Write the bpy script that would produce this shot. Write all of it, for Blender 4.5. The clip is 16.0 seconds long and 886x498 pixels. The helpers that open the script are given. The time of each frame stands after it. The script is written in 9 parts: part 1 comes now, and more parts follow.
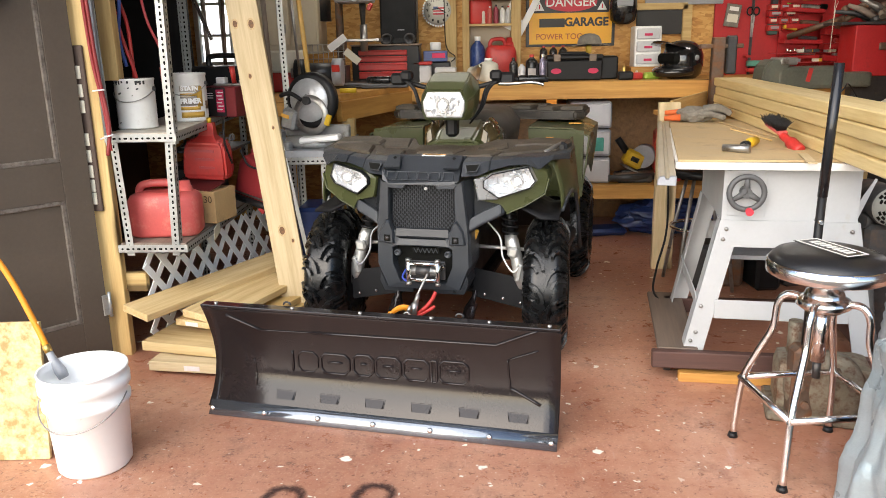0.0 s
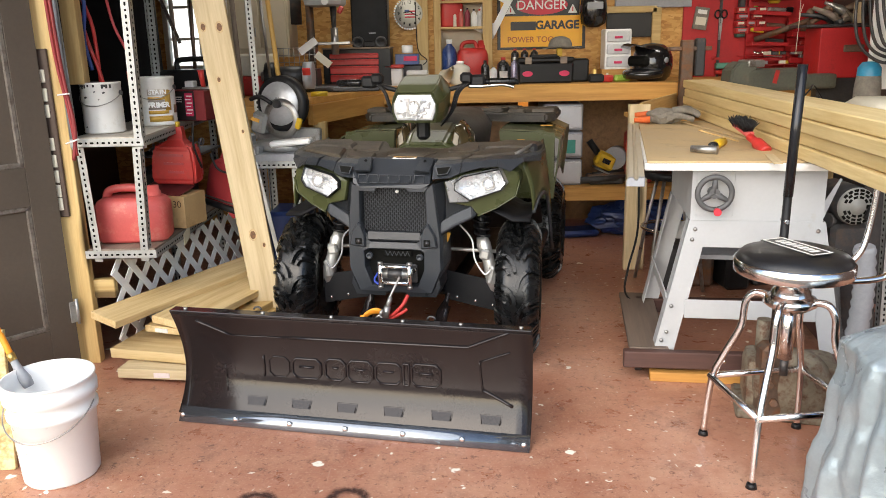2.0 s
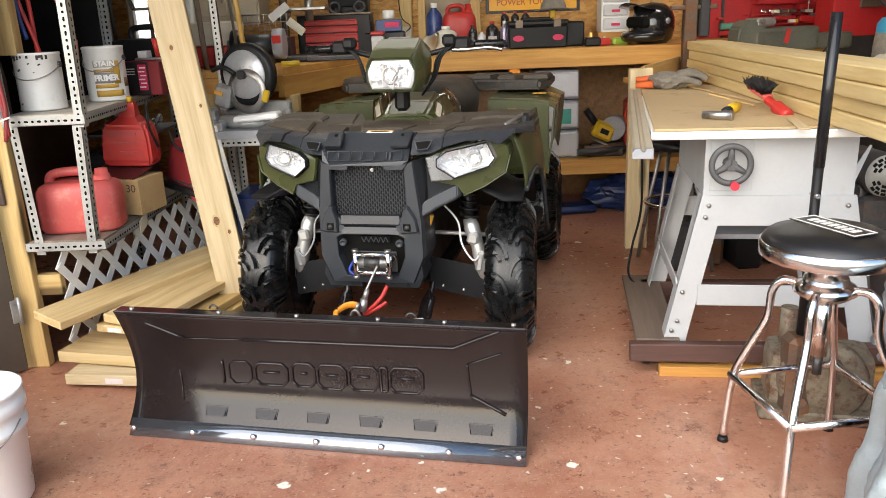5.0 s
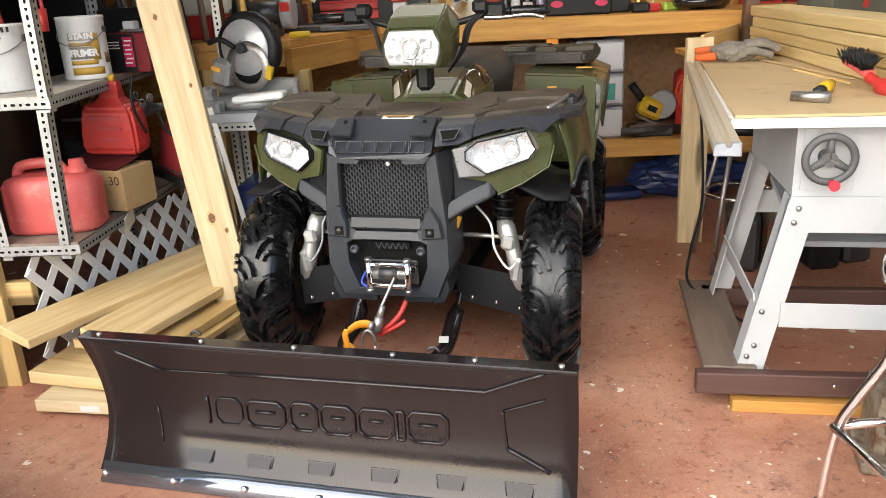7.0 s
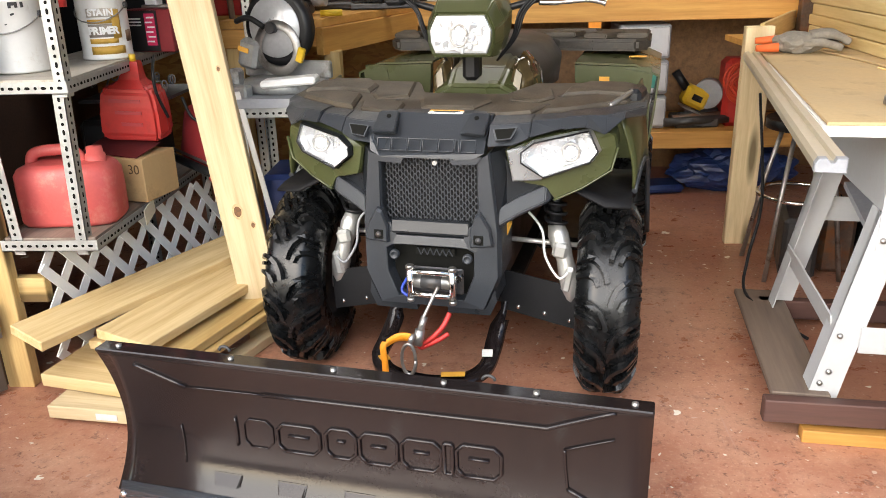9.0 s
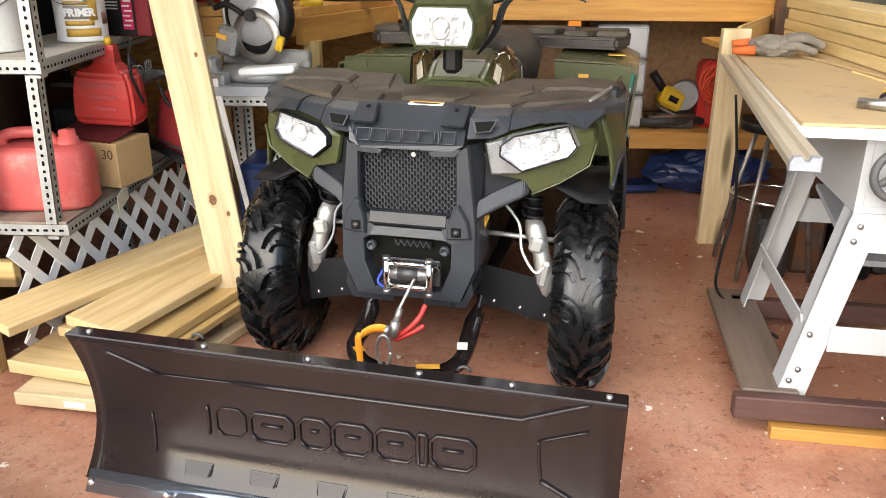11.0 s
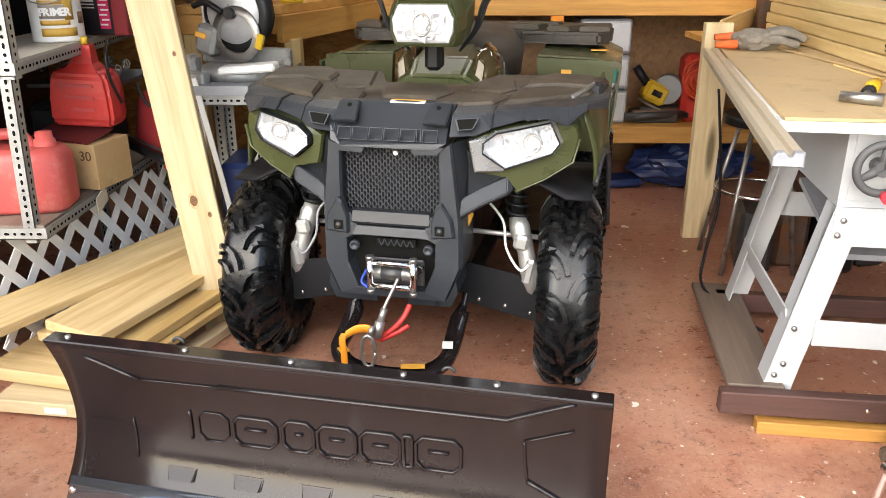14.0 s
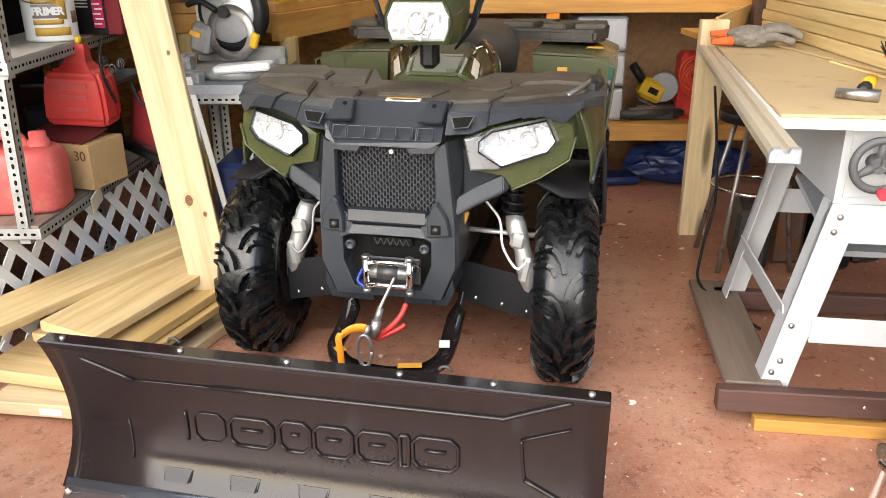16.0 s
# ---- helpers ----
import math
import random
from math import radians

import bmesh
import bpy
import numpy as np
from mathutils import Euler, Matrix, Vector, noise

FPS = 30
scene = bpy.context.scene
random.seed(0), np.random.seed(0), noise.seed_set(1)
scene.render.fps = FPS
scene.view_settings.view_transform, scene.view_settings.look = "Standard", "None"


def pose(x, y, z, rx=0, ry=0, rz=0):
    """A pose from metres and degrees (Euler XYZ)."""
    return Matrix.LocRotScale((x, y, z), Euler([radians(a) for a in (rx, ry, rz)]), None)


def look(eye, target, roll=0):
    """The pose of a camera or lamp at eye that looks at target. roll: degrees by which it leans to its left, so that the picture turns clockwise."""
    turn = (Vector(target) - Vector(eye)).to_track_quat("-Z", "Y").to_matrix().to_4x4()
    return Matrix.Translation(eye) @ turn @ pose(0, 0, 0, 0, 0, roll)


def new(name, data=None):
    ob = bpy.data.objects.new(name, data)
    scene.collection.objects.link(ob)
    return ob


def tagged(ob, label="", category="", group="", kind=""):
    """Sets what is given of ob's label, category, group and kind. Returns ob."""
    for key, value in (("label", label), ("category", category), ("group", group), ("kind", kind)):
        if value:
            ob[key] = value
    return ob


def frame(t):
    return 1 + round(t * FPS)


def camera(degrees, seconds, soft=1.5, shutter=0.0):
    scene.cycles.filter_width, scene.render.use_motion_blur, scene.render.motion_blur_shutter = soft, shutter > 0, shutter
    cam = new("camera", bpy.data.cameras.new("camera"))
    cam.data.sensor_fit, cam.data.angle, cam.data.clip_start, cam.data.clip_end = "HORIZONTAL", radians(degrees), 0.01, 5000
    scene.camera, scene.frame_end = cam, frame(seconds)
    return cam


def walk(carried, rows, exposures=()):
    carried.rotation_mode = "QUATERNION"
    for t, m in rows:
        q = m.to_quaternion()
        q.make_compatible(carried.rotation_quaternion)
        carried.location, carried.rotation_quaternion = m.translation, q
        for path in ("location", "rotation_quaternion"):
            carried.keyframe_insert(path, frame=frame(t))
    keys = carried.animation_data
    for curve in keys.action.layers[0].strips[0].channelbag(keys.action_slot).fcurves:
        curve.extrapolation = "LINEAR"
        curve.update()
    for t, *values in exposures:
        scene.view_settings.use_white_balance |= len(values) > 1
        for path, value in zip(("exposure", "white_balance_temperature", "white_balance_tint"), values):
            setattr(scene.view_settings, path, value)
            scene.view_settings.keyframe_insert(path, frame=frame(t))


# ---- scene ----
cam = camera(59.0, 16.0, soft=0.9)
PATH = [
    (0, (0.184, -0.032, 1.446), (0.094, 1.899, 0.934), -1.1),
    (0.5, (0.193, -0.032, 1.448), (0.12, 1.9, 0.937), -1.2),
    (1, (0.2, -0.03, 1.449), (0.133, 1.903, 0.94), -1.4),
    (1.5, (0.204, -0.034, 1.449), (0.148, 1.899, 0.94), -1.5),
    (2, (0.203, -0.029, 1.442), (0.174, 1.906, 0.937), -1.2),
    (2.5, (0.19, -0.015, 1.443), (0.167, 1.918, 0.932), -0.4),
    (3, (0.165, -0.026, 1.453), (0.157, 1.906, 0.937), -0.3),
    (3.5, (0.156, -0.037, 1.452), (0.164, 1.895, 0.934), -0.9),
    (4, (0.246, 0.115, 1.388), (0.233, 2.05, 0.882), -2.0),
    (4.2, (0.297, 0.2, 1.37), (0.263, 2.132, 0.853), -2.5),
    (6.3, (0.161, 0.565, 1.404), (0.167, 2.475, 0.81), -1.9),
    (6.5, (0.181, 0.665, 1.36), (0.178, 2.575, 0.767), -2.0),
    (7, (0.243, 0.862, 1.363), (0.15, 2.756, 0.725), -2.8),
    (7.5, (0.227, 0.912, 1.368), (0.056, 2.798, 0.723), -2.4),
    (8, (0.089, 0.986, 1.394), (-0.011, 2.865, 0.716), -1.4),
    (8.5, (0.072, 1.041, 1.387), (-0.025, 2.918, 0.701), -1.5),
    (9, (0.116, 1.093, 1.394), (-0.002, 2.963, 0.696), -1.6),
    (11.5, (0.104, 1.089, 1.375), (0.068, 2.959, 0.668), 0.6),
    (12, (0.106, 1.091, 1.376), (0.075, 2.959, 0.664), 0.6),
    (12.5, (0.116, 1.093, 1.382), (0.082, 2.962, 0.668), 0.4),
    (13, (0.114, 1.103, 1.374), (0.091, 2.973, 0.665), 0.2),
    (13.5, (0.114, 1.112, 1.379), (0.093, 2.979, 0.664), -0.1),
    (14, (0.115, 1.11, 1.38), (0.097, 2.978, 0.665), -0.1),
    (14.5, (0.111, 1.113, 1.377), (0.1, 2.981, 0.663), -0.1),
    (15, (0.112, 1.119, 1.376), (0.1, 2.986, 0.659), -0.3),
    (15.5, (0.114, 1.121, 1.374), (0.103, 2.988, 0.657), -0.1),
    (16, (0.118, 1.117, 1.378), (0.107, 2.984, 0.659), -0.3),
]
walk(cam, [(t, look(eye, target, roll)) for t, eye, target, roll in PATH], exposures=[(0, 0.90), (1.5, 0.84), (2.5, 0.70), (4, 0.74), (6.5, 1.0), (9, 1.2), (12, 1.25), (14.5, 1.25), (16, 1.3)])

# ---------- world and light: overcast day, open garage front ----------
world = bpy.data.worlds.new("world")
scene.world = world
world.use_nodes = True
wn, wl = world.node_tree.nodes, world.node_tree.links
sky = wn.new("ShaderNodeTexSky")
sky.sky_type, sky.sun_disc = "NISHITA", False
sky.sun_elevation, sky.sun_rotation = radians(32), radians(206)
sky.air_density, sky.dust_density, sky.ozone_density = 1.0, 1.5, 1.0
wn["Background"].inputs["Strength"].default_value = 0.15
wl.new(sky.outputs["Color"], wn["Background"].inputs["Color"])
sun_lamp = new("sun", bpy.data.lights.new("sun", "SUN"))
sun_lamp.data.energy, sun_lamp.data.angle, sun_lamp.data.color = 2.7, radians(90), (1.0, 0.96, 0.90)
sun_lamp.matrix_world = look((-4.2, -6, 6.5), (0, 2.5, 0.5))
# two unseen ceiling lights, inferred from bright bench tops, added to light the rear
ADDED_LIGHTS = ((-0.3, 5.35), (1.9, 5.35))
for lx, ly in ADDED_LIGHTS:
    tube_lamp = new("added_rear_lamp", bpy.data.lights.new("added_rear_lamp", "AREA"))
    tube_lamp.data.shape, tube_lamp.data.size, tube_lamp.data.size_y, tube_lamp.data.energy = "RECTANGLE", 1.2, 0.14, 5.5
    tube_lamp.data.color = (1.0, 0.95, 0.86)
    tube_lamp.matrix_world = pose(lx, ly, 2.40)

# ---------- building tools ----------
def nodes_of(name):
    m = bpy.data.materials.new(name)
    m.use_nodes = True
    return m, m.node_tree.nodes, m.node_tree.links, m.node_tree.nodes["Principled BSDF"]


def noise_node(n, l, vec, scale, detail=6.0, rough=0.6):
    t = n.new("ShaderNodeTexNoise")
    t.inputs["Scale"].default_value, t.inputs["Detail"].default_value, t.inputs["Roughness"].default_value = scale, detail, rough
    l.new(vec, t.inputs["Vector"])
    return t.outputs["Fac"]


def ramp_node(n, l, fac, stops):
    r = n.new("ShaderNodeValToRGB")
    while len(r.color_ramp.elements) < len(stops):
        r.color_ramp.elements.new(0.5)
    for e, (p, c) in zip(r.color_ramp.elements, stops):
        e.position, e.color = p, (*c, 1) if len(c) == 3 else c
    l.new(fac, r.inputs["Fac"])
    return r.outputs["Color"]


def mix_node(n, l, fac, a, b, mode="MIX"):
    m = n.new("ShaderNodeMix")
    m.data_type, m.blend_type = "RGBA", mode
    for sock, v in ((m.inputs["Factor"], fac), (m.inputs["A"], a), (m.inputs["B"], b)):
        if isinstance(v, (int, float)):
            sock.default_value = v
        elif isinstance(v, tuple):
            sock.default_value = (*v, 1)
        else:
            l.new(v, sock)
    return m.outputs["Result"]


def coords(n, l, scale=(1, 1, 1), world_space=False):
    if world_space:
        src = n.new("ShaderNodeNewGeometry").outputs["Position"]
    else:
        src = n.new("ShaderNodeTexCoord").outputs["Object"]
    mp = n.new("ShaderNodeMapping")
    mp.inputs["Scale"].default_value = scale
    l.new(src, mp.inputs["Vector"])
    return mp.outputs["Vector"]


def bump_node(n, l, p, height, strength, dist=0.01):
    b = n.new("ShaderNodeBump")
    b.inputs["Strength"].default_value, b.inputs["Distance"].default_value = strength, dist
    l.new(height, b.inputs["Height"])
    l.new(b.outputs["Normal"], p.inputs["Normal"])


def paint(name, col, rough=0.5, metal=0.0, var=0.18, scale=5.0, fine=70.0, bump=0.12, dirt=None, dirt_at=0.62, coat=0.0, rvar=0.12, spec=0.5):
    """A plain surface with mottling at two scales, optional dirt patches and fine relief."""
    m, n, l, p = nodes_of(name)
    v = coords(n, l)
    big, small = noise_node(n, l, v, scale), noise_node(n, l, v, fine, 3.0)
    lo, hi = tuple(c * (1 - var) for c in col), tuple(min(1, c * (1 + var)) for c in col)
    c = ramp_node(n, l, big, [(0.3, lo), (0.7, hi)])
    c = mix_node(n, l, 0.25, c, ramp_node(n, l, small, [(0.35, lo), (0.65, hi)]))
    if dirt:
        mask = ramp_node(n, l, noise_node(n, l, v, scale * 2.3, 8.0, 0.7), [(dirt_at - 0.08, (0, 0, 0)), (dirt_at + 0.1, (1, 1, 1))])
        c = mix_node(n, l, mask, c, dirt)
    l.new(c, p.inputs["Base Color"])
    r = ramp_node(n, l, big, [(0.3, (max(0.02, rough - rvar),) * 3), (0.7, (min(1, rough + rvar),) * 3)])
    l.new(r, p.inputs["Roughness"])
    p.inputs["Metallic"].default_value = metal
    p.inputs["Coat Weight"].default_value = coat
    p.inputs["Specular IOR Level"].default_value = spec
    if bump:
        bump_node(n, l, p, small, bump, 0.004)
    return m


def timber(name, axis, light, dark, knots=True, rough=0.6, grain=1.0):
    """Sawn wood whose grain runs along the given local axis (0, 1 or 2)."""
    m, n, l, p = nodes_of(name)
    s = [22.0 * grain] * 3
    s[axis] = 1.3 * grain
    v = coords(n, l, tuple(s))
    info = n.new("ShaderNodeObjectInfo")
    add = n.new("ShaderNodeVectorMath")
    add.operation = "ADD"
    sc = n.new("ShaderNodeVectorMath")
    sc.operation = "SCALE"
    sc.inputs[0].default_value = (37.0, 19.0, 53.0)
    l.new(info.outputs["Random"], sc.inputs["Scale"])
    l.new(v, add.inputs[0])
    l.new(sc.outputs[0], add.inputs[1])
    v = add.outputs[0]
    g = noise_node(n, l, v, 1.0, 5.0, 0.65)
    mid = tuple((a + b) / 2 for a, b in zip(light, dark))
    c = ramp_node(n, l, g, [(0.32, dark), (0.47, mid), (0.62, light)])
    fine = noise_node(n, l, v, 5.0, 3.0)
    c = mix_node(n, l, 0.3, c, ramp_node(n, l, fine, [(0.3, dark), (0.7, light)]))
    if knots:
        s2 = [9.0] * 3
        s2[axis] = 1.5
        vo = n.new("ShaderNodeTexVoronoi")
        vo.inputs["Scale"].default_value = 1.0
        l.new(coords(n, l, tuple(s2)), vo.inputs["Vector"])
        k = ramp_node(n, l, vo.outputs["Distance"], [(0.13, (1, 1, 1)), (0.26, (0, 0, 0))])
        kc = n.new("ShaderNodeSeparateColor")
        l.new(vo.outputs["Color"], kc.inputs[0])
        k = mix_node(n, l, 1.0, k, ramp_node(n, l, kc.outputs[0], [(0.45, (0, 0, 0)), (0.5, (1, 1, 1))]), "MULTIPLY")
        c = mix_node(n, l, k, c, tuple(d * 0.35 for d in dark))
    tone = mix_node(n, l, info.outputs["Random"], (0.86, 0.84, 0.80), (1.06, 1.05, 1.03))
    c = mix_node(n, l, 1.0, c, tone, "MULTIPLY")
    l.new(c, p.inputs["Base Color"])
    p.inputs["Roughness"].default_value = rough
    bump_node(n, l, p, g, 0.25, 0.003)
    return m


def box(bm, c, s, rot=(0, 0, 0), bevel=0.0, seg=1, taper=1.0):
    """A box of size s centred at c, turned by degrees, bevelled; taper narrows its top."""
    made = bmesh.ops.create_cube(bm, size=1.0)["verts"]
    for v in made:
        k = taper if v.co.z > 0 else 1.0
        v.co = Vector((v.co.x * s[0] * k, v.co.y * s[1] * k, v.co.z * s[2]))
    if bevel:
        edges = list({e for v in made for e in v.link_edges})
        faces = bmesh.ops.bevel(bm, geom=edges, offset=bevel, segments=seg, affect="EDGES", profile=0.6)["faces"]
        made = list({v for f in faces for v in f.verts} | {v for v in made if v.is_valid})
    m = pose(*c, *rot)
    bmesh.ops.transform(bm, matrix=m, verts=made)
    return made


def sweep(bm, pts, r, seg=10, cap=True, flat=1.0):
    """A round bar of radius r (a number or one per point) along the points."""
    pts = [Vector(p) for p in pts]
    rings, up = [], None
    for i, p in enumerate(pts):
        d = (pts[min(i + 1, len(pts) - 1)] - pts[max(i - 1, 0)]).normalized()
        if up is None:
            up = Vector((0, 0, 1)) if abs(d.z) < 0.9 else Vector((1, 0, 0))
        a = d.cross(up).normalized()
        b = a.cross(d).normalized()
        up = b
        rr = r[i] if isinstance(r, (list, tuple)) else r
        rings.append([bm.verts.new(p + (a * math.cos(t) + b * math.sin(t) * flat) * rr) for t in (2 * math.pi * k / seg for k in range(seg))])
    for q, s in zip(rings, rings[1:]):
        for k in range(seg):
            f = bm.faces.new((q[k], q[(k + 1) % seg], s[(k + 1) % seg], s[k]))
            f.smooth = True
    if cap:
        bm.faces.new(rings[0][::-1])
        bm.faces.new(rings[-1])


def smooth_line(pts, n=6):
    """Points of a Catmull-Rom line through pts."""
    pts = [Vector(p) for p in pts]
    out = []
    for i in range(len(pts) - 1):
        p0, p1, p2, p3 = pts[max(i - 1, 0)], pts[i], pts[i + 1], pts[min(i + 2, len(pts) - 1)]
        for k in range(n):
            t = k / n
            out.append(0.5 * ((2 * p1) + (p2 - p0) * t + (2 * p0 - 5 * p1 + 4 * p2 - p3) * t * t + (3 * p1 - p0 - 3 * p2 + p3) * t ** 3))
    return out + [pts[-1]]


def lathe(bm, prof, seg=28, m=None, closed=False):
    """Turns the profile (radius, height) about z; m places it."""
    m = m or Matrix()
    rings = []
    for r, z in prof:
        rings.append([bm.verts.new(m @ Vector((max(r, 1e-4) * math.cos(a), max(r, 1e-4) * math.sin(a), z))) for a in (2 * math.pi * k / seg for k in range(seg))])
    pairs = list(zip(rings, rings[1:])) + ([(rings[-1], rings[0])] if closed else [])
    for q, s in pairs:
        for k in range(seg):
            f = bm.faces.new((q[k], q[(k + 1) % seg], s[(k + 1) % seg], s[k]))
            f.smooth = True


def prism(bm, poly, depth, m=None, bevel=0.0):
    """A plate: the outline in x, y, pulled up by depth in z; m places it."""
    a = [bm.verts.new((x, y, 0)) for x, y in poly]
    b = [bm.verts.new((x, y, depth)) for x, y in poly]
    k = len(poly)
    faces = [bm.faces.new(a[::-1]), bm.faces.new(b)]
    for i in range(k):
        faces.append(bm.faces.new((a[i], a[(i + 1) % k], b[(i + 1) % k], b[i])))
    vs = a + b
    if bevel:
        fs = bmesh.ops.bevel(bm, geom=list({e for f in faces for e in f.edges}), offset=bevel, segments=2, affect="EDGES")["faces"]
        vs = list({v for f in fs for v in f.verts} | {v for v in vs if v.is_valid})
    if m is not None:
        bmesh.ops.transform(bm, matrix=m, verts=vs)


def loft(bm, sections, cap=True, smooth=False):
    """Skins closed outlines of equal length."""
    rings = [[bm.verts.new(p) for p in s] for s in sections]
    k = len(rings[0])
    for q, s in zip(rings, rings[1:]):
        for i in range(k):
            f = bm.faces.new((q[i], q[(i + 1) % k], s[(i + 1) % k], s[i]))
            f.smooth = smooth
    if cap:
        bm.faces.new(rings[0][::-1])
        bm.faces.new(rings[-1])


def slab(bm, rows, thick=0.006, smooth=True):
    """A sheet through a grid of points, given a thickness."""
    vs = [[bm.verts.new(p) for p in row] for row in rows]
    made = []
    for a, b in zip(vs, vs[1:]):
        for i in range(len(a) - 1):
            f = bm.faces.new((a[i], a[i + 1], b[i + 1], b[i]))
            f.smooth = smooth
            made.append(f)
    bmesh.ops.recalc_face_normals(bm, faces=made)
    bmesh.ops.solidify(bm, geom=made, thickness=thick)


def part(name, bm, material, parent=None, label="", m=None, fix=True):
    if fix:
        bmesh.ops.recalc_face_normals(bm, faces=bm.faces)
    me = bpy.data.meshes.new(name)
    bm.to_mesh(me)
    bm.free()
    me.materials.append(material)
    ob = new(name, me)
    if parent is not None:
        ob.parent = parent
    if m is not None:
        ob.matrix_basis = m
    if label:
        tagged(ob, label)
    return ob


def thing(name, label, category, m=None, group="", kind=""):
    ob = new(name)
    ob.empty_display_size = 0.1
    if m is not None:
        ob.matrix_basis = m
    return tagged(ob, label, category, group, kind)


def solo(name, bm, material, label, category, m=None, group="", kind=""):
    return tagged(part(name, bm, material, None, "", m), label, category, group, kind)


def B():
    return bmesh.new()


def boxed(*args, **kw):
    bm = B()
    box(bm, *args, **kw)
    return bm


def swept(*args, **kw):
    bm = B()
    sweep(bm, *args, **kw)
    return bm


def lettering(name, text, size, material, parent, m, depth=0.002, bold=0.0):
    cu = bpy.data.curves.new(name, "FONT")
    cu.body, cu.size, cu.extrude, cu.offset, cu.align_x, cu.align_y = text, size, depth, bold, "CENTER", "CENTER"
    tmp = bpy.data.objects.new(name, cu)
    me = bpy.data.meshes.new_from_object(tmp)
    bpy.data.objects.remove(tmp)
    me.materials.clear()
    me.materials.append(material)
    ob = new(name, me)
    ob.parent = parent
    ob.matrix_basis = m
    return ob

# ---------- materials ----------
def floor_material():
    m, n, l, p = nodes_of("red_floor_paint")
    v = coords(n, l, world_space=True)
    big, mid, fine = noise_node(n, l, v, 1.3, 6), noise_node(n, l, v, 9.0, 8, 0.7), noise_node(n, l, v, 90.0, 4)
    c = ramp_node(n, l, big, [(0.3, (0.27, 0.105, 0.064)), (0.5, (0.43, 0.205, 0.130)), (0.7, (0.56, 0.33, 0.225))])
    c = mix_node(n, l, ramp_node(n, l, mid, [(0.46, (0, 0, 0)), (0.72, (0.7,) * 3)]), c, (0.52, 0.30, 0.19))
    c = mix_node(n, l, ramp_node(n, l, noise_node(n, l, v, 2.6, 9, 0.75), [(0.54, (0, 0, 0)), (0.68, (0.75,) * 3)]), c, (0.15, 0.050, 0.034))
    c = mix_node(n, l, ramp_node(n, l, noise_node(n, l, v, 17.0, 10, 0.8), [(0.56, (0, 0, 0)), (0.63, (0.75,) * 3)]), c, (0.085, 0.035, 0.028))
    c = mix_node(n, l, ramp_node(n, l, fine, [(0.56, (0, 0, 0)), (0.66, (0.5,) * 3)]), c, (0.60, 0.38, 0.27))
    c = mix_node(n, l, ramp_node(n, l, noise_node(n, l, v, 42.0, 9, 0.75), [(0.57, (0, 0, 0)), (0.63, (0.8,) * 3)]), c, (0.11, 0.036, 0.022))
    c = mix_node(n, l, ramp_node(n, l, noise_node(n, l, v, 0.9, 10, 0.8), [(0.48, (0, 0, 0)), (0.56, (0.5,) * 3)]), c, (0.34, 0.125, 0.070))
    scr = noise_node(n, l, coords(n, l, (70, 3, 1), True), 1.0, 4.0)
    c = mix_node(n, l, ramp_node(n, l, scr, [(0.66, (0, 0, 0)), (0.70, (0.35,) * 3)]), c, (0.48, 0.32, 0.26))
    # drops of pale paint
    for scale, at, shade, few in ((4.5, 0.10, 0.85, 0.55), (12.0, 0.13, 0.8, 0.66), (34.0, 0.17, 0.65, 0.80)):
        vo = n.new("ShaderNodeTexVoronoi")
        vo.inputs["Scale"].default_value = scale
        w = n.new("ShaderNodeVectorMath")
        w.operation = "ADD"
        l.new(v, w.inputs[0])
        nz = n.new("ShaderNodeTexNoise")
        nz.inputs["Scale"].default_value = 30.0
        l.new(v, nz.inputs["Vector"])
        sc = n.new("ShaderNodeVectorMath")
        sc.operation = "SCALE"
        sc.inputs["Scale"].default_value = 0.05
        l.new(nz.outputs["Color"], sc.inputs[0])
        l.new(sc.outputs[0], w.inputs[1])
        l.new(w.outputs[0], vo.inputs["Vector"])
        dot = ramp_node(n, l, vo.outputs["Distance"], [(at * 0.8, (1, 1, 1)), (at, (0, 0, 0))])
        sep = n.new("ShaderNodeSeparateColor")
        l.new(vo.outputs["Color"], sep.inputs[0])
        keep = ramp_node(n, l, sep.outputs[0], [(few, (0, 0, 0)), (few + 0.02, (1, 1, 1))])
        c = mix_node(n, l, mix_node(n, l, 1.0, dot, keep, "MULTIPLY"), c, (shade, shade * 0.93, shade * 0.8))
    l.new(c, p.inputs["Base Color"])
    l.new(ramp_node(n, l, mid, [(0.3, (0.22,) * 3), (0.7, (0.46,) * 3)]), p.inputs["Roughness"])
    bump_node(n, l, p, noise_node(n, l, v, 30.0, 8, 0.7), 0.45, 0.004)
    return m


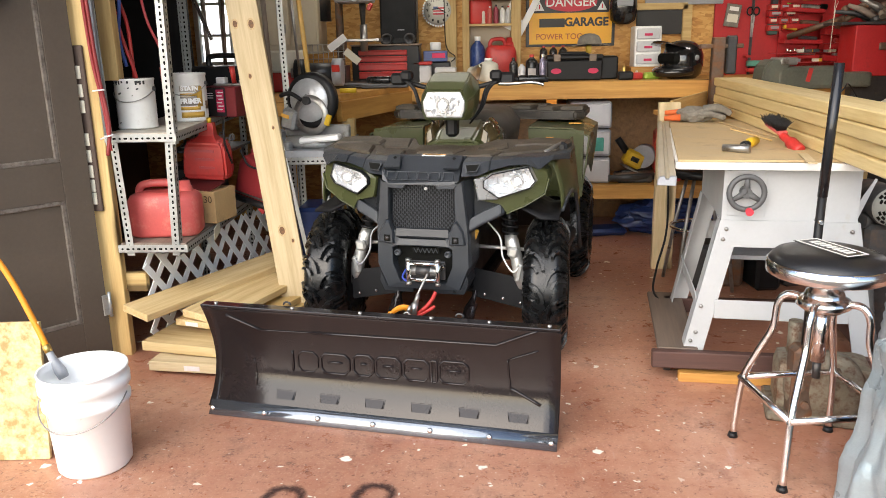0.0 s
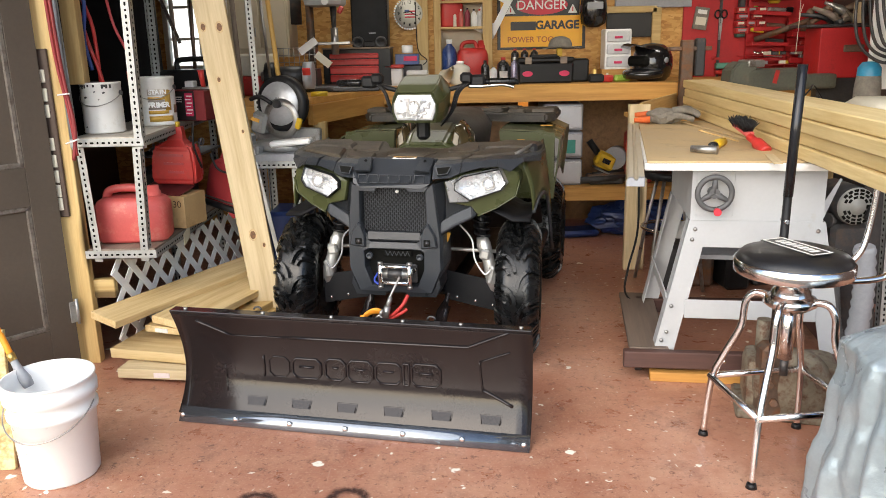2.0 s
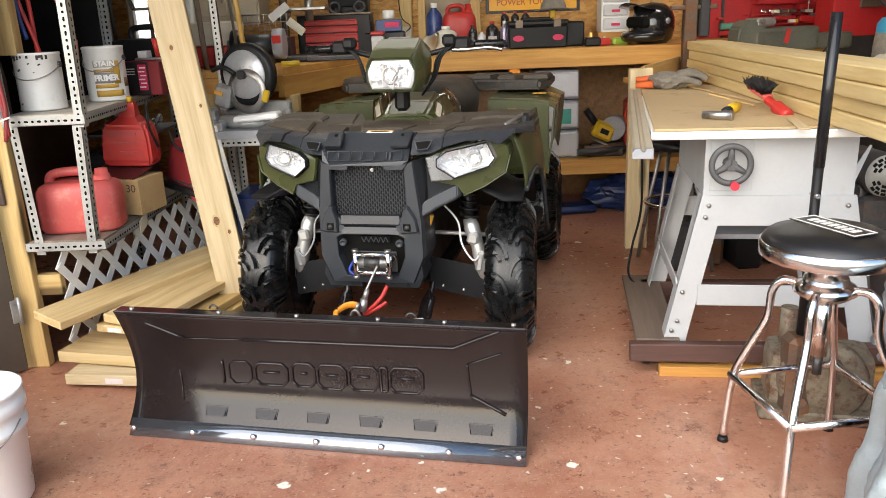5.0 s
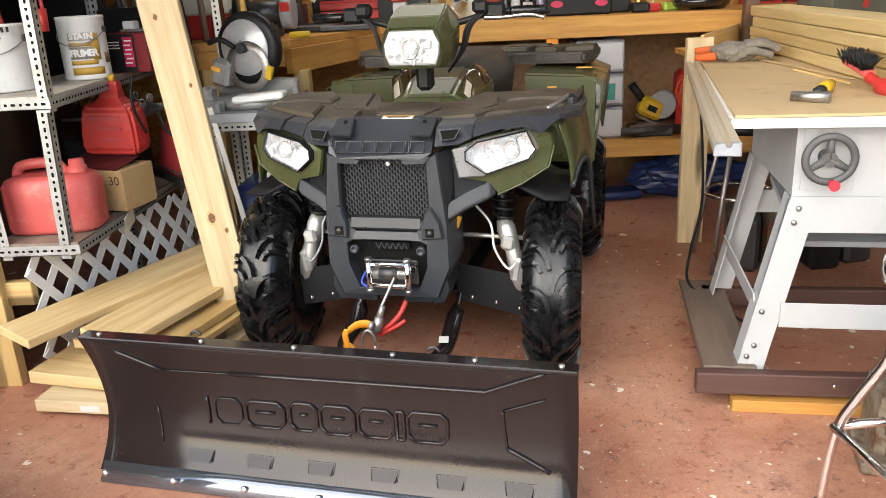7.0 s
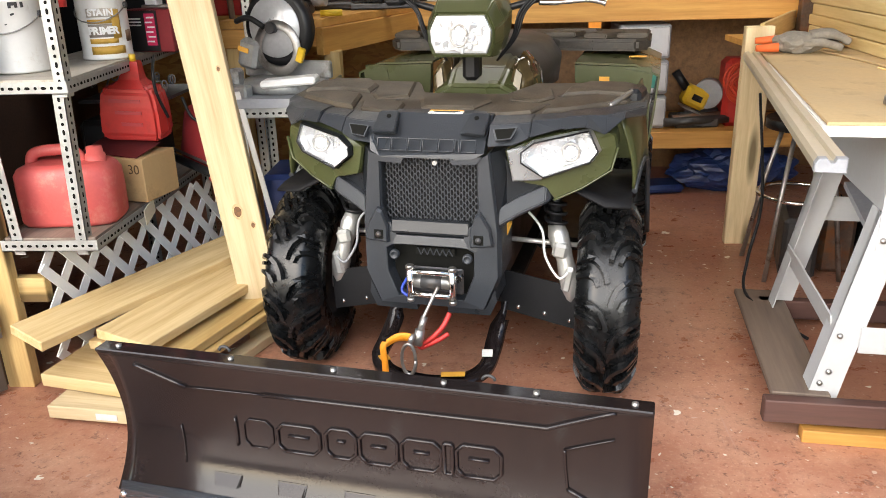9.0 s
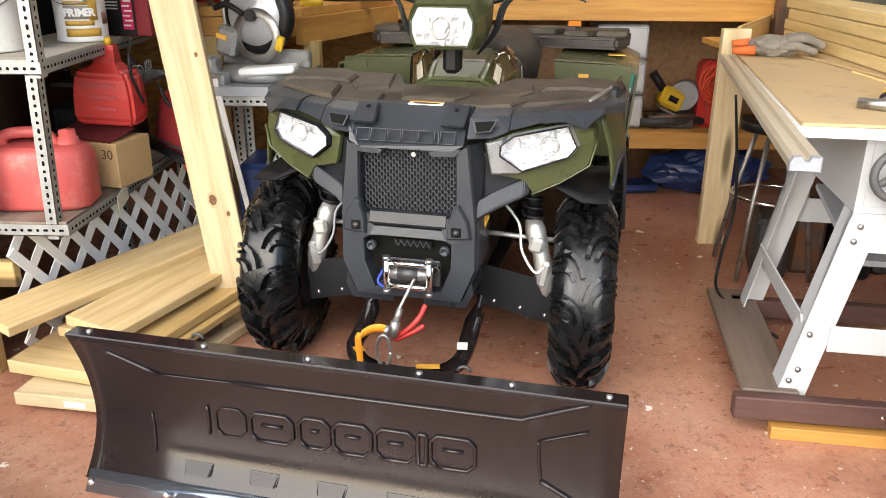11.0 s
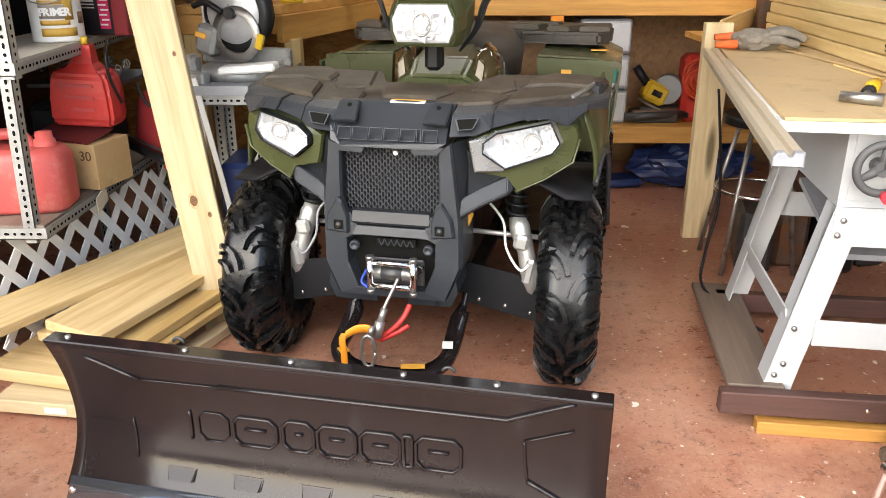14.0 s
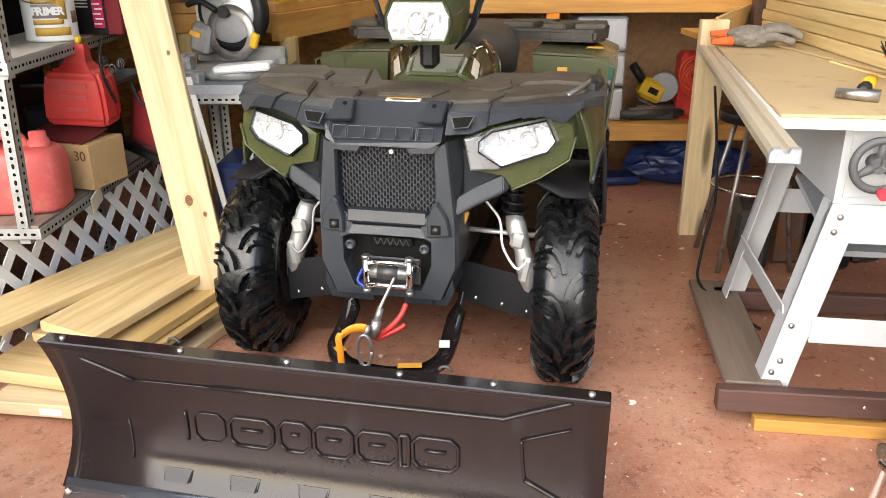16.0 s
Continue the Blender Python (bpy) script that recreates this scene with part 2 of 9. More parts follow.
def strand_board():
    m, n, l, p = nodes_of("strand_board")
    v = coords(n, l, (1, 1, 1), True)
    rot = n.new("ShaderNodeMapping")
    rot.inputs["Scale"].default_value = (22, 22, 55)
    rot.inputs["Rotation"].default_value = (0, 0.5, 0)
    l.new(v, rot.inputs["Vector"])
    vo = n.new("ShaderNodeTexVoronoi")
    vo.inputs["Scale"].default_value = 1.0
    l.new(rot.outputs["Vector"], vo.inputs["Vector"])
    sep = n.new("ShaderNodeSeparateColor")
    l.new(vo.outputs["Color"], sep.inputs[0])
    c = ramp_node(n, l, sep.outputs[0], [(0.0, (0.42, 0.19, 0.04)), (0.5, (0.62, 0.33, 0.085)), (1.0, (0.74, 0.45, 0.15))])
    c = mix_node(n, l, 0.25, c, ramp_node(n, l, noise_node(n, l, v, 2.0), [(0.3, (0.3, 0.14, 0.04)), (0.7, (0.6, 0.36, 0.14))]))
    l.new(c, p.inputs["Base Color"])
    p.inputs["Roughness"].default_value = 0.65
    bump_node(n, l, p, vo.outputs["Distance"], 0.15, 0.003)
    return m


PINE_L, PINE_D = (0.66, 0.49, 0.22), (0.42, 0.26, 0.085)
PINE = [timber(f"pine_{a}", i, PINE_L, PINE_D) for i, a in enumerate("xyz")]
PALE = [timber(f"pale_pine_{a}", i, (0.70, 0.58, 0.37), (0.47, 0.355, 0.19)) for i, a in enumerate("xyz")]
BENCHWOOD = [timber(f"bench_wood_{a}", i, (0.66, 0.365, 0.095), (0.44, 0.205, 0.042)) for i, a in enumerate("xyz")]
BOARDWOOD = timber("yellow_board_wood", 0, (0.76, 0.60, 0.33), (0.50, 0.33, 0.13))
STUDWOOD = timber("yellow_stud_wood", 1, (0.78, 0.63, 0.33), (0.58, 0.42, 0.18))
SHELFGREY = paint("dusty_shelf_paint", (0.46, 0.43, 0.37), 0.6, var=0.2, dirt=(0.30, 0.24, 0.17), dirt_at=0.6)
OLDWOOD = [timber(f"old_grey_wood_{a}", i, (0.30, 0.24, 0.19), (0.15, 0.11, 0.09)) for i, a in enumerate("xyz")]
DARKWOOD = [timber(f"brown_stained_wood_{a}", i, (0.11, 0.055, 0.045), (0.06, 0.03, 0.026), knots=False) for i, a in enumerate("xyz")]
FLOOR = floor_material()
OSB = strand_board()
WORNEDGE = paint("worn_door_edge", (0.17, 0.145, 0.12), 0.65, var=0.3, scale=14, dirt=(0.085, 0.065, 0.048), dirt_at=0.55)
BROWN = paint("brown_door_paint", (0.100, 0.077, 0.056), 0.62, var=0.14, dirt=(0.16, 0.13, 0.11), dirt_at=0.72)
BROWNSIGN = paint("brown_sign_wood", (0.075, 0.048, 0.035), 0.6)
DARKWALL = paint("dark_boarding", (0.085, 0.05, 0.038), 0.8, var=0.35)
CEIL = paint("bare_ceiling_board", (0.32, 0.24, 0.16), 0.8)
GALV = paint("galvanised_steel", (0.40, 0.41, 0.40), 0.42, 0.6, var=0.2, scale=14, dirt=(0.22, 0.18, 0.14), dirt_at=0.66)
# near-black colour stands in for the shade inside slots, vents and recesses
HOLE = paint("hole_shade", (0.010, 0.010, 0.009), 0.9, bump=0, spec=0.05)
CHROME = paint("chrome", (0.86, 0.86, 0.85), 0.17, 1.0, var=0.08, bump=0, rvar=0.05)
STEEL = paint("worn_steel", (0.38, 0.37, 0.35), 0.38, 0.85, var=0.25, dirt=(0.13, 0.08, 0.05), dirt_at=0.62)
ALU = paint("cast_aluminium", (0.62, 0.62, 0.60), 0.38, 0.75, var=0.12)
DARKSTEEL = paint("dark_machine_steel", (0.06, 0.06, 0.062), 0.45, 0.5, var=0.3, dirt=(0.12, 0.09, 0.07))
SAWGREY = paint("pale_grey_machine_paint", (0.45, 0.465, 0.475), 0.42, var=0.05, dirt=(0.42, 0.40, 0.36), dirt_at=0.68)
WHITE = paint("white_plastic", (0.82, 0.82, 0.80), 0.4, var=0.03, bump=0.03)
CREAM = paint("cream_plastic", (0.66, 0.62, 0.50), 0.45, var=0.06)
CANWHITE = paint("white_can_paint", (0.74, 0.73, 0.69), 0.38, var=0.05, dirt=(0.55, 0.50, 0.42), dirt_at=0.66)
RED = paint("red_plastic", (0.50, 0.032, 0.026), 0.42, var=0.12, dirt=(0.34, 0.035, 0.03), dirt_at=0.6)
FADEDRED = paint("faded_red_plastic", (0.55, 0.095, 0.085), 0.5, var=0.12, dirt=(0.62, 0.21, 0.16), dirt_at=0.62)
REDPAINT = paint("red_pegboard_paint", (0.42, 0.014, 0.016), 0.5, var=0.2, dirt=(0.2, 0.01, 0.01), dirt_at=0.66)
BLACKPL = paint("black_plastic", (0.012, 0.012, 0.013), 0.4, spec=0.28, var=0.2)
RUBBER = paint("black_rubber", (0.0065, 0.007, 0.0075), 0.27, spec=0.45, var=0.3, scale=20, dirt=(0.035, 0.033, 0.03), dirt_at=0.66)
YELLOW = paint("yellow_plastic", (0.62, 0.40, 0.02), 0.45)
ORANGE = paint("orange_webbing", (0.85, 0.30, 0.015), 0.6)
BLUE = paint("blue_tarpaulin", (0.015, 0.035, 0.13), 0.4, var=0.3)
CARD = paint("brown_cardboard", (0.50, 0.33, 0.15), 0.75, var=0.1, dirt=(0.36, 0.23, 0.10), dirt_at=0.64)
HARDBOARD = paint("tan_hardboard", (0.50, 0.365, 0.19), 0.62, var=0.14, scale=3, dirt=(0.33, 0.24, 0.13), dirt_at=0.63)
BEIGE = paint("beige_cabinet_paint", (0.55, 0.47, 0.34), 0.5, var=0.06)
CASTGREY = paint("dull_grey_casting", (0.34, 0.345, 0.34), 0.42, 0.5, var=0.2, dirt=(0.16, 0.14, 0.12), dirt_at=0.62)
GREYPL = paint("grey_plastic", (0.30, 0.31, 0.33), 0.45)
TARP = paint("silver_tarpaulin", (0.31, 0.365, 0.39), 0.36, 0.35, var=0.12, scale=6, fine=60, bump=0.5)
GLOVE = paint("grey_work_glove", (0.20, 0.18, 0.15), 0.85, var=0.3, scale=30)
BRASS = paint("brass", (0.55, 0.38, 0.12), 0.35, 0.9)
RUST = paint("rusty_steel", (0.17, 0.12, 0.09), 0.6, 0.6, var=0.4, dirt=(0.24, 0.10, 0.04), dirt_at=0.55)
CLEARPL = paint("clear_storage_plastic", (0.55, 0.55, 0.56), 0.3, var=0.08)

# ---------- the setting ----------
def setting(name, bm, material, label, category, m=None):
    return solo(name, bm, material, label, category, m, kind="structure")


setting("ground", boxed((0, -20, -0.16), (900, 900, 0.2)), paint("gravel_ground", (0.16, 0.12, 0.095), 0.9, var=0.35, scale=3), "brown gravel drive outside the garage", "ground")
setting("floor", boxed((0.3, 4.1, -0.05), (6.2, 5.0, 0.1)), FLOOR, "red painted concrete floor with paint drops and stains", "floor")
bm = B()
# back wall with an opening for the window
WX0, WX1, WZ0, WZ1 = -2.10, -1.66, 1.28, 2.02
for x0, x1, z0, z1 in ((-2.6, WX0, 0, 2.5), (WX1, 3.3, 0, 2.5), (WX0, WX1, 0, WZ0), (WX0, WX1, WZ1, 2.5)):
    box(bm, ((x0 + x1) / 2, 6.52, (z0 + z1) / 2), (x1 - x0, 0.12, z1 - z0))
setting("wall_north", bm, OSB, "orange strand board rear wall of the garage", "wall")
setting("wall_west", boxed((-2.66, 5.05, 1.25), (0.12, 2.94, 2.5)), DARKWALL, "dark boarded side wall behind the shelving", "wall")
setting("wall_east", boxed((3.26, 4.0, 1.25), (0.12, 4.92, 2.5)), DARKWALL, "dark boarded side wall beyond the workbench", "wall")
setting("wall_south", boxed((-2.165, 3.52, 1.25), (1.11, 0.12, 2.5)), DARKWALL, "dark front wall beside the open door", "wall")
setting("ceiling", boxed((0.3, 4.6, 2.56), (6.2, 4.0, 0.1)), CEIL, "bare board ceiling of the garage", "ceiling")
# window in the back wall
win = thing("window_1", "white painted sash window with bright small panes", "window", pose(0, 6.49, 0), kind="structure")
FRAME = paint("cream_window_paint", (0.72, 0.68, 0.58), 0.5)
GLASS, gn, gl, gp = nodes_of("window_glass")
gp.inputs["Base Color"].default_value, gp.inputs["Roughness"].default_value, gp.inputs["Alpha"].default_value = (0.8, 0.85, 0.9, 1), 0.05, 0.08
bm = B()
for x in (WX0 + 0.02, WX1 - 0.02):
    box(bm, (x, 0, (WZ0 + WZ1) / 2), (0.04, 0.06, WZ1 - WZ0), bevel=0.004)
for z in (WZ0 + 0.02, WZ1 - 0.02):
    box(bm, ((WX0 + WX1) / 2, 0, z), (WX1 - WX0 - 0.08, 0.06, 0.04), bevel=0.004)
part("window_frame", bm, FRAME, win)
part("window_bar", boxed(((WX0 + WX1) / 2, 0, (WZ0 + WZ1) / 2), (0.022, 0.03, WZ1 - WZ0 - 0.08)), FRAME, win)
for k in (1, 2):
    part("window_bar", boxed(((WX0 + WX1) / 2, 0.012, WZ0 + (WZ1 - WZ0) * k / 3), (WX1 - WX0 - 0.08, 0.03, 0.022)), FRAME, win)
pane = part("pane", boxed(((WX0 + WX1) / 2, 0.03, (WZ0 + WZ1) / 2), (WX1 - WX0 - 0.06, 0.004, WZ1 - WZ0 - 0.06)), GLASS, win)
pane.visible_shadow = False
SKYCARD, _n, _l, skp = nodes_of("bright_overcast")
skp.inputs["Base Color"].default_value, skp.inputs["Emission Color"].default_value, skp.inputs["Emission Strength"].default_value = (0.8, 0.8, 0.8, 1), (0.95, 0.98, 1, 1), 0.9
setting("backdrop", boxed((-2.6, 9.5, 1.6), (3.2, 0.05, 3.2)), SKYCARD, "bright overcast sky beyond the window", "sky")
# front jamb, stud and conduit
setting("trim_1", boxed((-1.545, 3.47, 1.25), (0.095, 0.05, 2.5), bevel=0.003), PINE[2], "raw pine door jamb", "jamb")
setting("trim_2", boxed((-1.50, 3.62, 1.90), (0.07, 0.06, 1.2), bevel=0.003), PINE[2], "raw pine stud above the shelf", "stud")
setting("trim_3", boxed((-1.50, 3.5, 0.36), (0.2, 0.04, 0.09), bevel=0.003), PINE[0], "short pine block nailed to the jamb", "block")
cond = thing("conduit", "grey electrical conduit with a red cable beside it", "conduit")
part("pipe", swept([(-1.478, 3.43, 1.07), (-1.49, 3.44, 2.4)], 0.011), GREYPL, cond)
part("cable", swept(smooth_line([(-1.47, 3.40, 0.98), (-1.452, 3.41, 1.12), (-1.478, 3.42, 1.35), (-1.49, 3.42, 1.7), (-1.50, 3.43, 2.3)]), 0.0085), paint("dark_red_cable", (0.26, 0.03, 0.03), 0.5), cond)
part("cable", swept(smooth_line([(-1.455, 3.405, 1.0), (-1.468, 3.41, 1.2), (-1.50, 3.415, 1.5), (-1.515, 3.425, 2.3)]), 0.007), paint("dull_red_cable", (0.30, 0.03, 0.03), 0.5), cond)
part("cable_tie", swept([(-1.49, 3.39, 1.055), (-1.43, 3.39, 1.075)], 0.004, 6), WHITE, cond)
part("cable_tie", swept([(-1.50, 3.395, 1.265), (-1.445, 3.395, 1.27)], 0.004, 6), WHITE, cond)

# the open plank door with recessed panels
DW, DH = 0.92, 2.1
door = thing("door_1", "brown painted panelled wooden door, swung open", "door", pose(-1.585, 3.42, 0.015, 0, 0, 180 + 50), kind="structure")
bm = B()
for x0, x1, z0, z1 in ((0, 0.12, 0, DH), (DW - 0.12, DW, 0, DH), (0.12, DW - 0.12, 0, 0.2), (0.12, DW - 0.12, 0.78, 0.95), (0.12, DW - 0.12, DH - 0.15, DH)):
    box(bm, ((x0 + x1) / 2, 0, (z0 + z1) / 2), (x1 - x0, 0.042, z1 - z0), bevel=0.002)
part("door_frame", bm, BROWN, door)
for z0, z1 in ((0.2, 0.78), (0.95, DH - 0.15)):
    part("door_panel", boxed((DW / 2, 0, (z0 + z1) / 2), (DW - 0.22, 0.016, z1 - z0 + 0.02)), BROWN, door)
    bm = B()
    for x in (0.13, DW - 0.13):
        box(bm, (x, 0.012, (z0 + z1) / 2), (0.022, 0.016, z1 - z0), (0, 0, 0), 0.004)
    for z in (z0 + 0.01, z1 - 0.01):
        box(bm, (DW / 2, 0.012, z), (DW - 0.24, 0.016, 0.022), (0, 0, 0), 0.004)
    part("moulding", bm, WORNEDGE, door, "scuffed panel moulding")
hinge = B()
box(hinge, (0.005, 0.026, 0.26), (0.035, 0.006, 0.1), bevel=0.002)
sweep(hinge, [(-0.012, 0.028, 0.20), (-0.012, 0.028, 0.32)], 0.008, 8)
part("hinge", hinge, GALV, door)
knob = B()
lathe(knob, [(0.03, 0), (0.03, 0.006), (0.012, 0.012), (0.012, 0.04), (0.028, 0.05), (0.03, 0.065), (0.001, 0.078)], 16, pose(0.83, 0.021, 0.9, -90, 0, 0))
part("door_handle", knob, STEEL, door)

# narrow name board on the jamb: the name is left as plain bars
board = thing("name_board", "narrow dark brown board with raised white letter shapes", "sign", pose(-1.575, 3.435, 1.09))
part("panel", boxed((0, 0, 0), (0.07, 0.014, 0.74), (0, 0, 0), 0.003), BROWNSIGN, board)
for z in (0.255, 0.175, 0.105, -0.04, -0.115, -0.185, -0.25, -0.31):
    part("bar", boxed((0, -0.01, z), (0.034, 0.006, 0.056), (0, 0, 0), 0.002), CREAM, board)

# housings for the added ceiling lights, which stay out of view
for lx, ly in ADDED_LIGHTS:
    fix = thing("added_light_fixture", "assumed white twin tube light on the ceiling, out of view", "ceiling light", pose(lx, ly, 2.46), "ceiling shop lights")
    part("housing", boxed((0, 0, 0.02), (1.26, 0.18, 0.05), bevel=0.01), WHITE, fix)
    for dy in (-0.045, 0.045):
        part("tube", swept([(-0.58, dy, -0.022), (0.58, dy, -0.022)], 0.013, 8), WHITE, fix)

# ---------- snow plough blade, standing in front of the quad ----------
QUAD = pose(-0.005, 3.615, 0, 0, 0, -12)
PLOWBLACK = paint("glossy_black_paint", (0.014, 0.0105, 0.0105), 0.11, spec=0.42, var=0.2, scale=4, fine=140, bump=0.03, coat=0.0, rvar=0.05, dirt=(0.06, 0.055, 0.05), dirt_at=0.74)
PLOWEDGE = paint("blue_black_steel", (0.15, 0.17, 0.20), 0.12, 0.75, var=0.2, bump=0.03, spec=1.0, coat=1.0, rvar=0.04)


def blade_y(z):
    """Depth of the blade's curved face at height z."""
    u = (z - 0.235) / 0.215
    return -0.870 - (0.037 if u > 0 else 0.075) * u * u


plow = thing("snow_plow", "black glossy steel snow plough blade standing on the floor", "snow plough", QUAD)
X0, X1 = -0.748, 0.682
bm = B()
zs = [0.03 + 0.42 * k / 20 for k in range(21)]
slab(bm, [[Vector((X0 + (X1 - X0) * i / 24 + (0.026 * math.sin(math.pi * min(1.0, (0.45 - z) / 0.5)) if i == 0 else 0.0), blade_y(z), z)) for i in range(25)] for z in zs], 0.006)
part("blade", bm, PLOWBLACK, plow)
bm = B()
slab(bm, [[Vector((x, blade_y(z) - 0.006, z)) for x in (X0 + 0.024, -0.3, 0.2, X1)] for z in (0.004, 0.03, 0.056)], 0.008)
part("cutting_edge", bm, PLOWEDGE, plow, "blue-black steel cutting edge")
for k in range(7):
    x = -0.709 + 1.369 * k / 6
    bm = B()
    lathe(bm, [(0.0105, 0), (0.0105, 0.004), (0.007, 0.008), (0.0005, 0.009)], 12, pose(x, blade_y(0.028) - 0.010, 0.028, 80, 0, 0))
    part("bolt", bm, CHROME, plow)
bm = B()
box(bm, ((X0 + X1) / 2, blade_y(0.45) + 0.024, 0.447), (X1 - X0, 0.050, 0.012), bevel=0.003)
part("top_flange", bm, PLOWBLACK, plow)
for x in (-0.69, -0.36, -0.08, 0.2, 0.42, 0.64):
    bm = B()
    lathe(bm, [(0.008, 0), (0.008, 0.005), (0.0005, 0.007)], 10, pose(x, blade_y(0.45) + 0.024, 0.453))
    part("flange_bolt", bm, STEEL, plow)


def on_blade(x, z, out=0.004):
    return (x, blade_y(z) - out, z)


def rib(pts, r=0.006, n=5):
    line = []
    for (xa, za), (xb, zb) in zip(pts, pts[1:]):
        line += [on_blade(xa + (xb - xa) * k / n, za + (zb - za) * k / n, 0.003) for k in range(n)]
    line.append(on_blade(*pts[-1], 0.003))
    return swept(line, r, 8)


for line, r in (([(-0.285, 0.358), (0.446, 0.366), (0.60, 0.440)], 0.0055), ([(-0.644, 0.412), (-0.505, 0.353)], 0.0055), ([(0.497, 0.196), (0.612, 0.142)], 0.006), ([(0.487, 0.307), (0.490, 0.25), (0.497, 0.196)], 0.0035), ([(0.487, 0.307), (0.600, 0.355)], 0.0030), ([(-0.546, 0.225), (-0.534, 0.12)], 0.0025), ([(-0.505, 0.353), (-0.285, 0.358)], 0.0022)):
    part("pressed_rib", rib(line, r), PLOWBLACK, plow)
# the pressed maker's mark, kept as plain rounded outlines with a bar inside
part("emblem_bar", rib([(-0.378, 0.272), (-0.377, 0.188)], 0.004), PLOWBLACK, plow)
for xa, xb, z0, z1 in ((-0.355, -0.272, 0.190, 0.272), (-0.258, -0.140, 0.190, 0.270), (-0.122, -0.040, 0.192, 0.276), (-0.030, 0.070, 0.190, 0.276), (0.082, 0.184, 0.192, 0.276), (0.192, 0.214, 0.192, 0.278), (0.224, 0.336, 0.192, 0.280)):
    c = 0.018 if xb - xa > 0.03 else 0.004
    deep = 0.0022 if xa < -0.3 else 0.0048
    part("emblem_bar", rib([(xa + c, z0), (xb - c, z0), (xb, z0 + c), (xb, z1 - c), (xb - c, z1), (xa + c, z1), (xa, z1 - c), (xa, z0 + c), (xa + c, z0)], deep, 2), PLOWBLACK, plow)
    if xb - xa > 0.03 and xa > -0.3:
        part("emblem_bar", rib([(xa + 0.030, (z0 + z1) / 2 + 0.006), (xb - 0.030, (z0 + z1) / 2 + 0.006)], 0.0045, 2), PLOWBLACK, plow)
# pressed slots above the edge
for k in range(6):
    xa = -0.448 + 0.1875 * k
    bm = B()
    vs = []
    for out, g in ((-0.004, 0.0), (0.006, 0.002), (0.012, 0.007)):
        vs.append([on_blade(xa + 0.006 + g, 0.079 + g * 0.3, out), on_blade(xa + 0.082 - g, 0.079 + g * 0.3, out), on_blade(xa + 0.088 - g, 0.110 - g * 0.5, min(out, 0.0015)), on_blade(xa + g, 0.110 - g * 0.5, min(out, 0.0015))])
    loft(bm, vs)
    part("pressed_slot", bm, PLOWBLACK, plow)
# push frame behind the blade
bm = B()
uline = smooth_line([(-0.150, 0.0, 0.37), (-0.165, -0.06, 0.30), (-0.195, -0.16, 0.19), (-0.195, -0.26, 0.165), (-0.13, -0.345, 0.155), (0.0, -0.37, 0.15), (0.11, -0.345, 0.155), (0.165, -0.27, 0.165), (0.168, -0.16, 0.19), (0.180, -0.06, 0.30), (0.178, 0.0, 0.37)])
mid_u = Vector((-0.012, -0.12, 0.17))
inward = [(mid_u - p).normalized() for p in uline]
slab(bm, [[p + (q if abs(p.z - 0.16) < 0.1 else Vector((0, 0.6, 0.4))) * w for p, q in zip(uline, inward)] for w in (-0.028, 0.0, 0.028)], 0.022)
part("push_frame", bm, PLOWBLACK, plow)
part("cross_plate", boxed((0.0, -0.50, 0.105), (0.10, 0.34, 0.03), bevel=0.010), PLOWBLACK, plow)
for x in (-0.1, 0.12):
    part("pivot_bracket", boxed((x, -0.735, 0.10), (0.035, 0.18, 0.07), bevel=0.006), PLOWBLACK, plow)
for x in (-0.40, 0.30):
    bm = B()
    ring = [(x + 0.015 * math.cos(a), blade_y(0.45) + 0.062, 0.452 + 0.012 * math.sin(a)) for a in (math.pi * k / 8 for k in range(9))]
    sweep(bm, ring, 0.004, 8)
    part("trip_spring_hook", bm, DARKSTEEL, plow)
LABELW = paint("white_label", (0.78, 0.77, 0.73), 0.5, var=0.03)
LABELY = paint("amber_label", (0.70, 0.36, 0.05), 0.5, var=0.05)
part("sticker", boxed((0.08, -0.352, 0.168), (0.075, 0.022, 0.004), (4, 0, 14)), LABELY, plow)
part("sticker", boxed((0.163, -0.225, 0.186), (0.034, 0.034, 0.004), (10, 0, 10)), LABELW, plow)
part("sticker", boxed((-0.165, -0.30, 0.172), (0.04, 0.03, 0.004), (6, 0, -50)), LABELY, plow)
# winch cable, strap and hook hanging to the frame
bm = B()
rope = thing("winch_rope", "steel winch rope with shackle, hook and orange strap", "winch rope", QUAD)
sweep(bm, smooth_line([(0.035, -0.335, 0.455), (0.012, -0.37, 0.40), (0.0, -0.39, 0.37)]), 0.0055, 8)
part("rope", bm, STEEL, rope)
for a, b, r in (((0.004, -0.385, 0.375), (-0.006, -0.40, 0.335), 0.011), ((-0.006, -0.40, 0.338), (-0.015, -0.41, 0.29), 0.016)):
    part("shackle", swept([a, b], r, 8), STEEL, rope)
bm = B()
hook = [(-0.034 + 0.022 * math.cos(t), -0.44, 0.254 + 0.052 * math.sin(t)) for t in (2 * math.pi * k / 20 for k in range(21))]
sweep(bm, hook, 0.0055, 8)
sweep(bm, [(-0.03, -0.435, 0.305), (-0.024, -0.42, 0.33)], 0.009, 8)
sweep(bm, [(-0.034, -0.44, 0.202), (-0.036, -0.445, 0.165)], 0.005, 8)
part("hook", bm, STEEL, rope)
bm = B()
slab(bm, [[Vector((x, y, z + h)) for x, y, z in smooth_line([(-0.022, -0.425, 0.318), (-0.045, -0.432, 0.326), (-0.075, -0.436, 0.320), (-0.104, -0.44, 0.300)], 5)] for h in (-0.014, 0.0, 0.012)], 0.004)
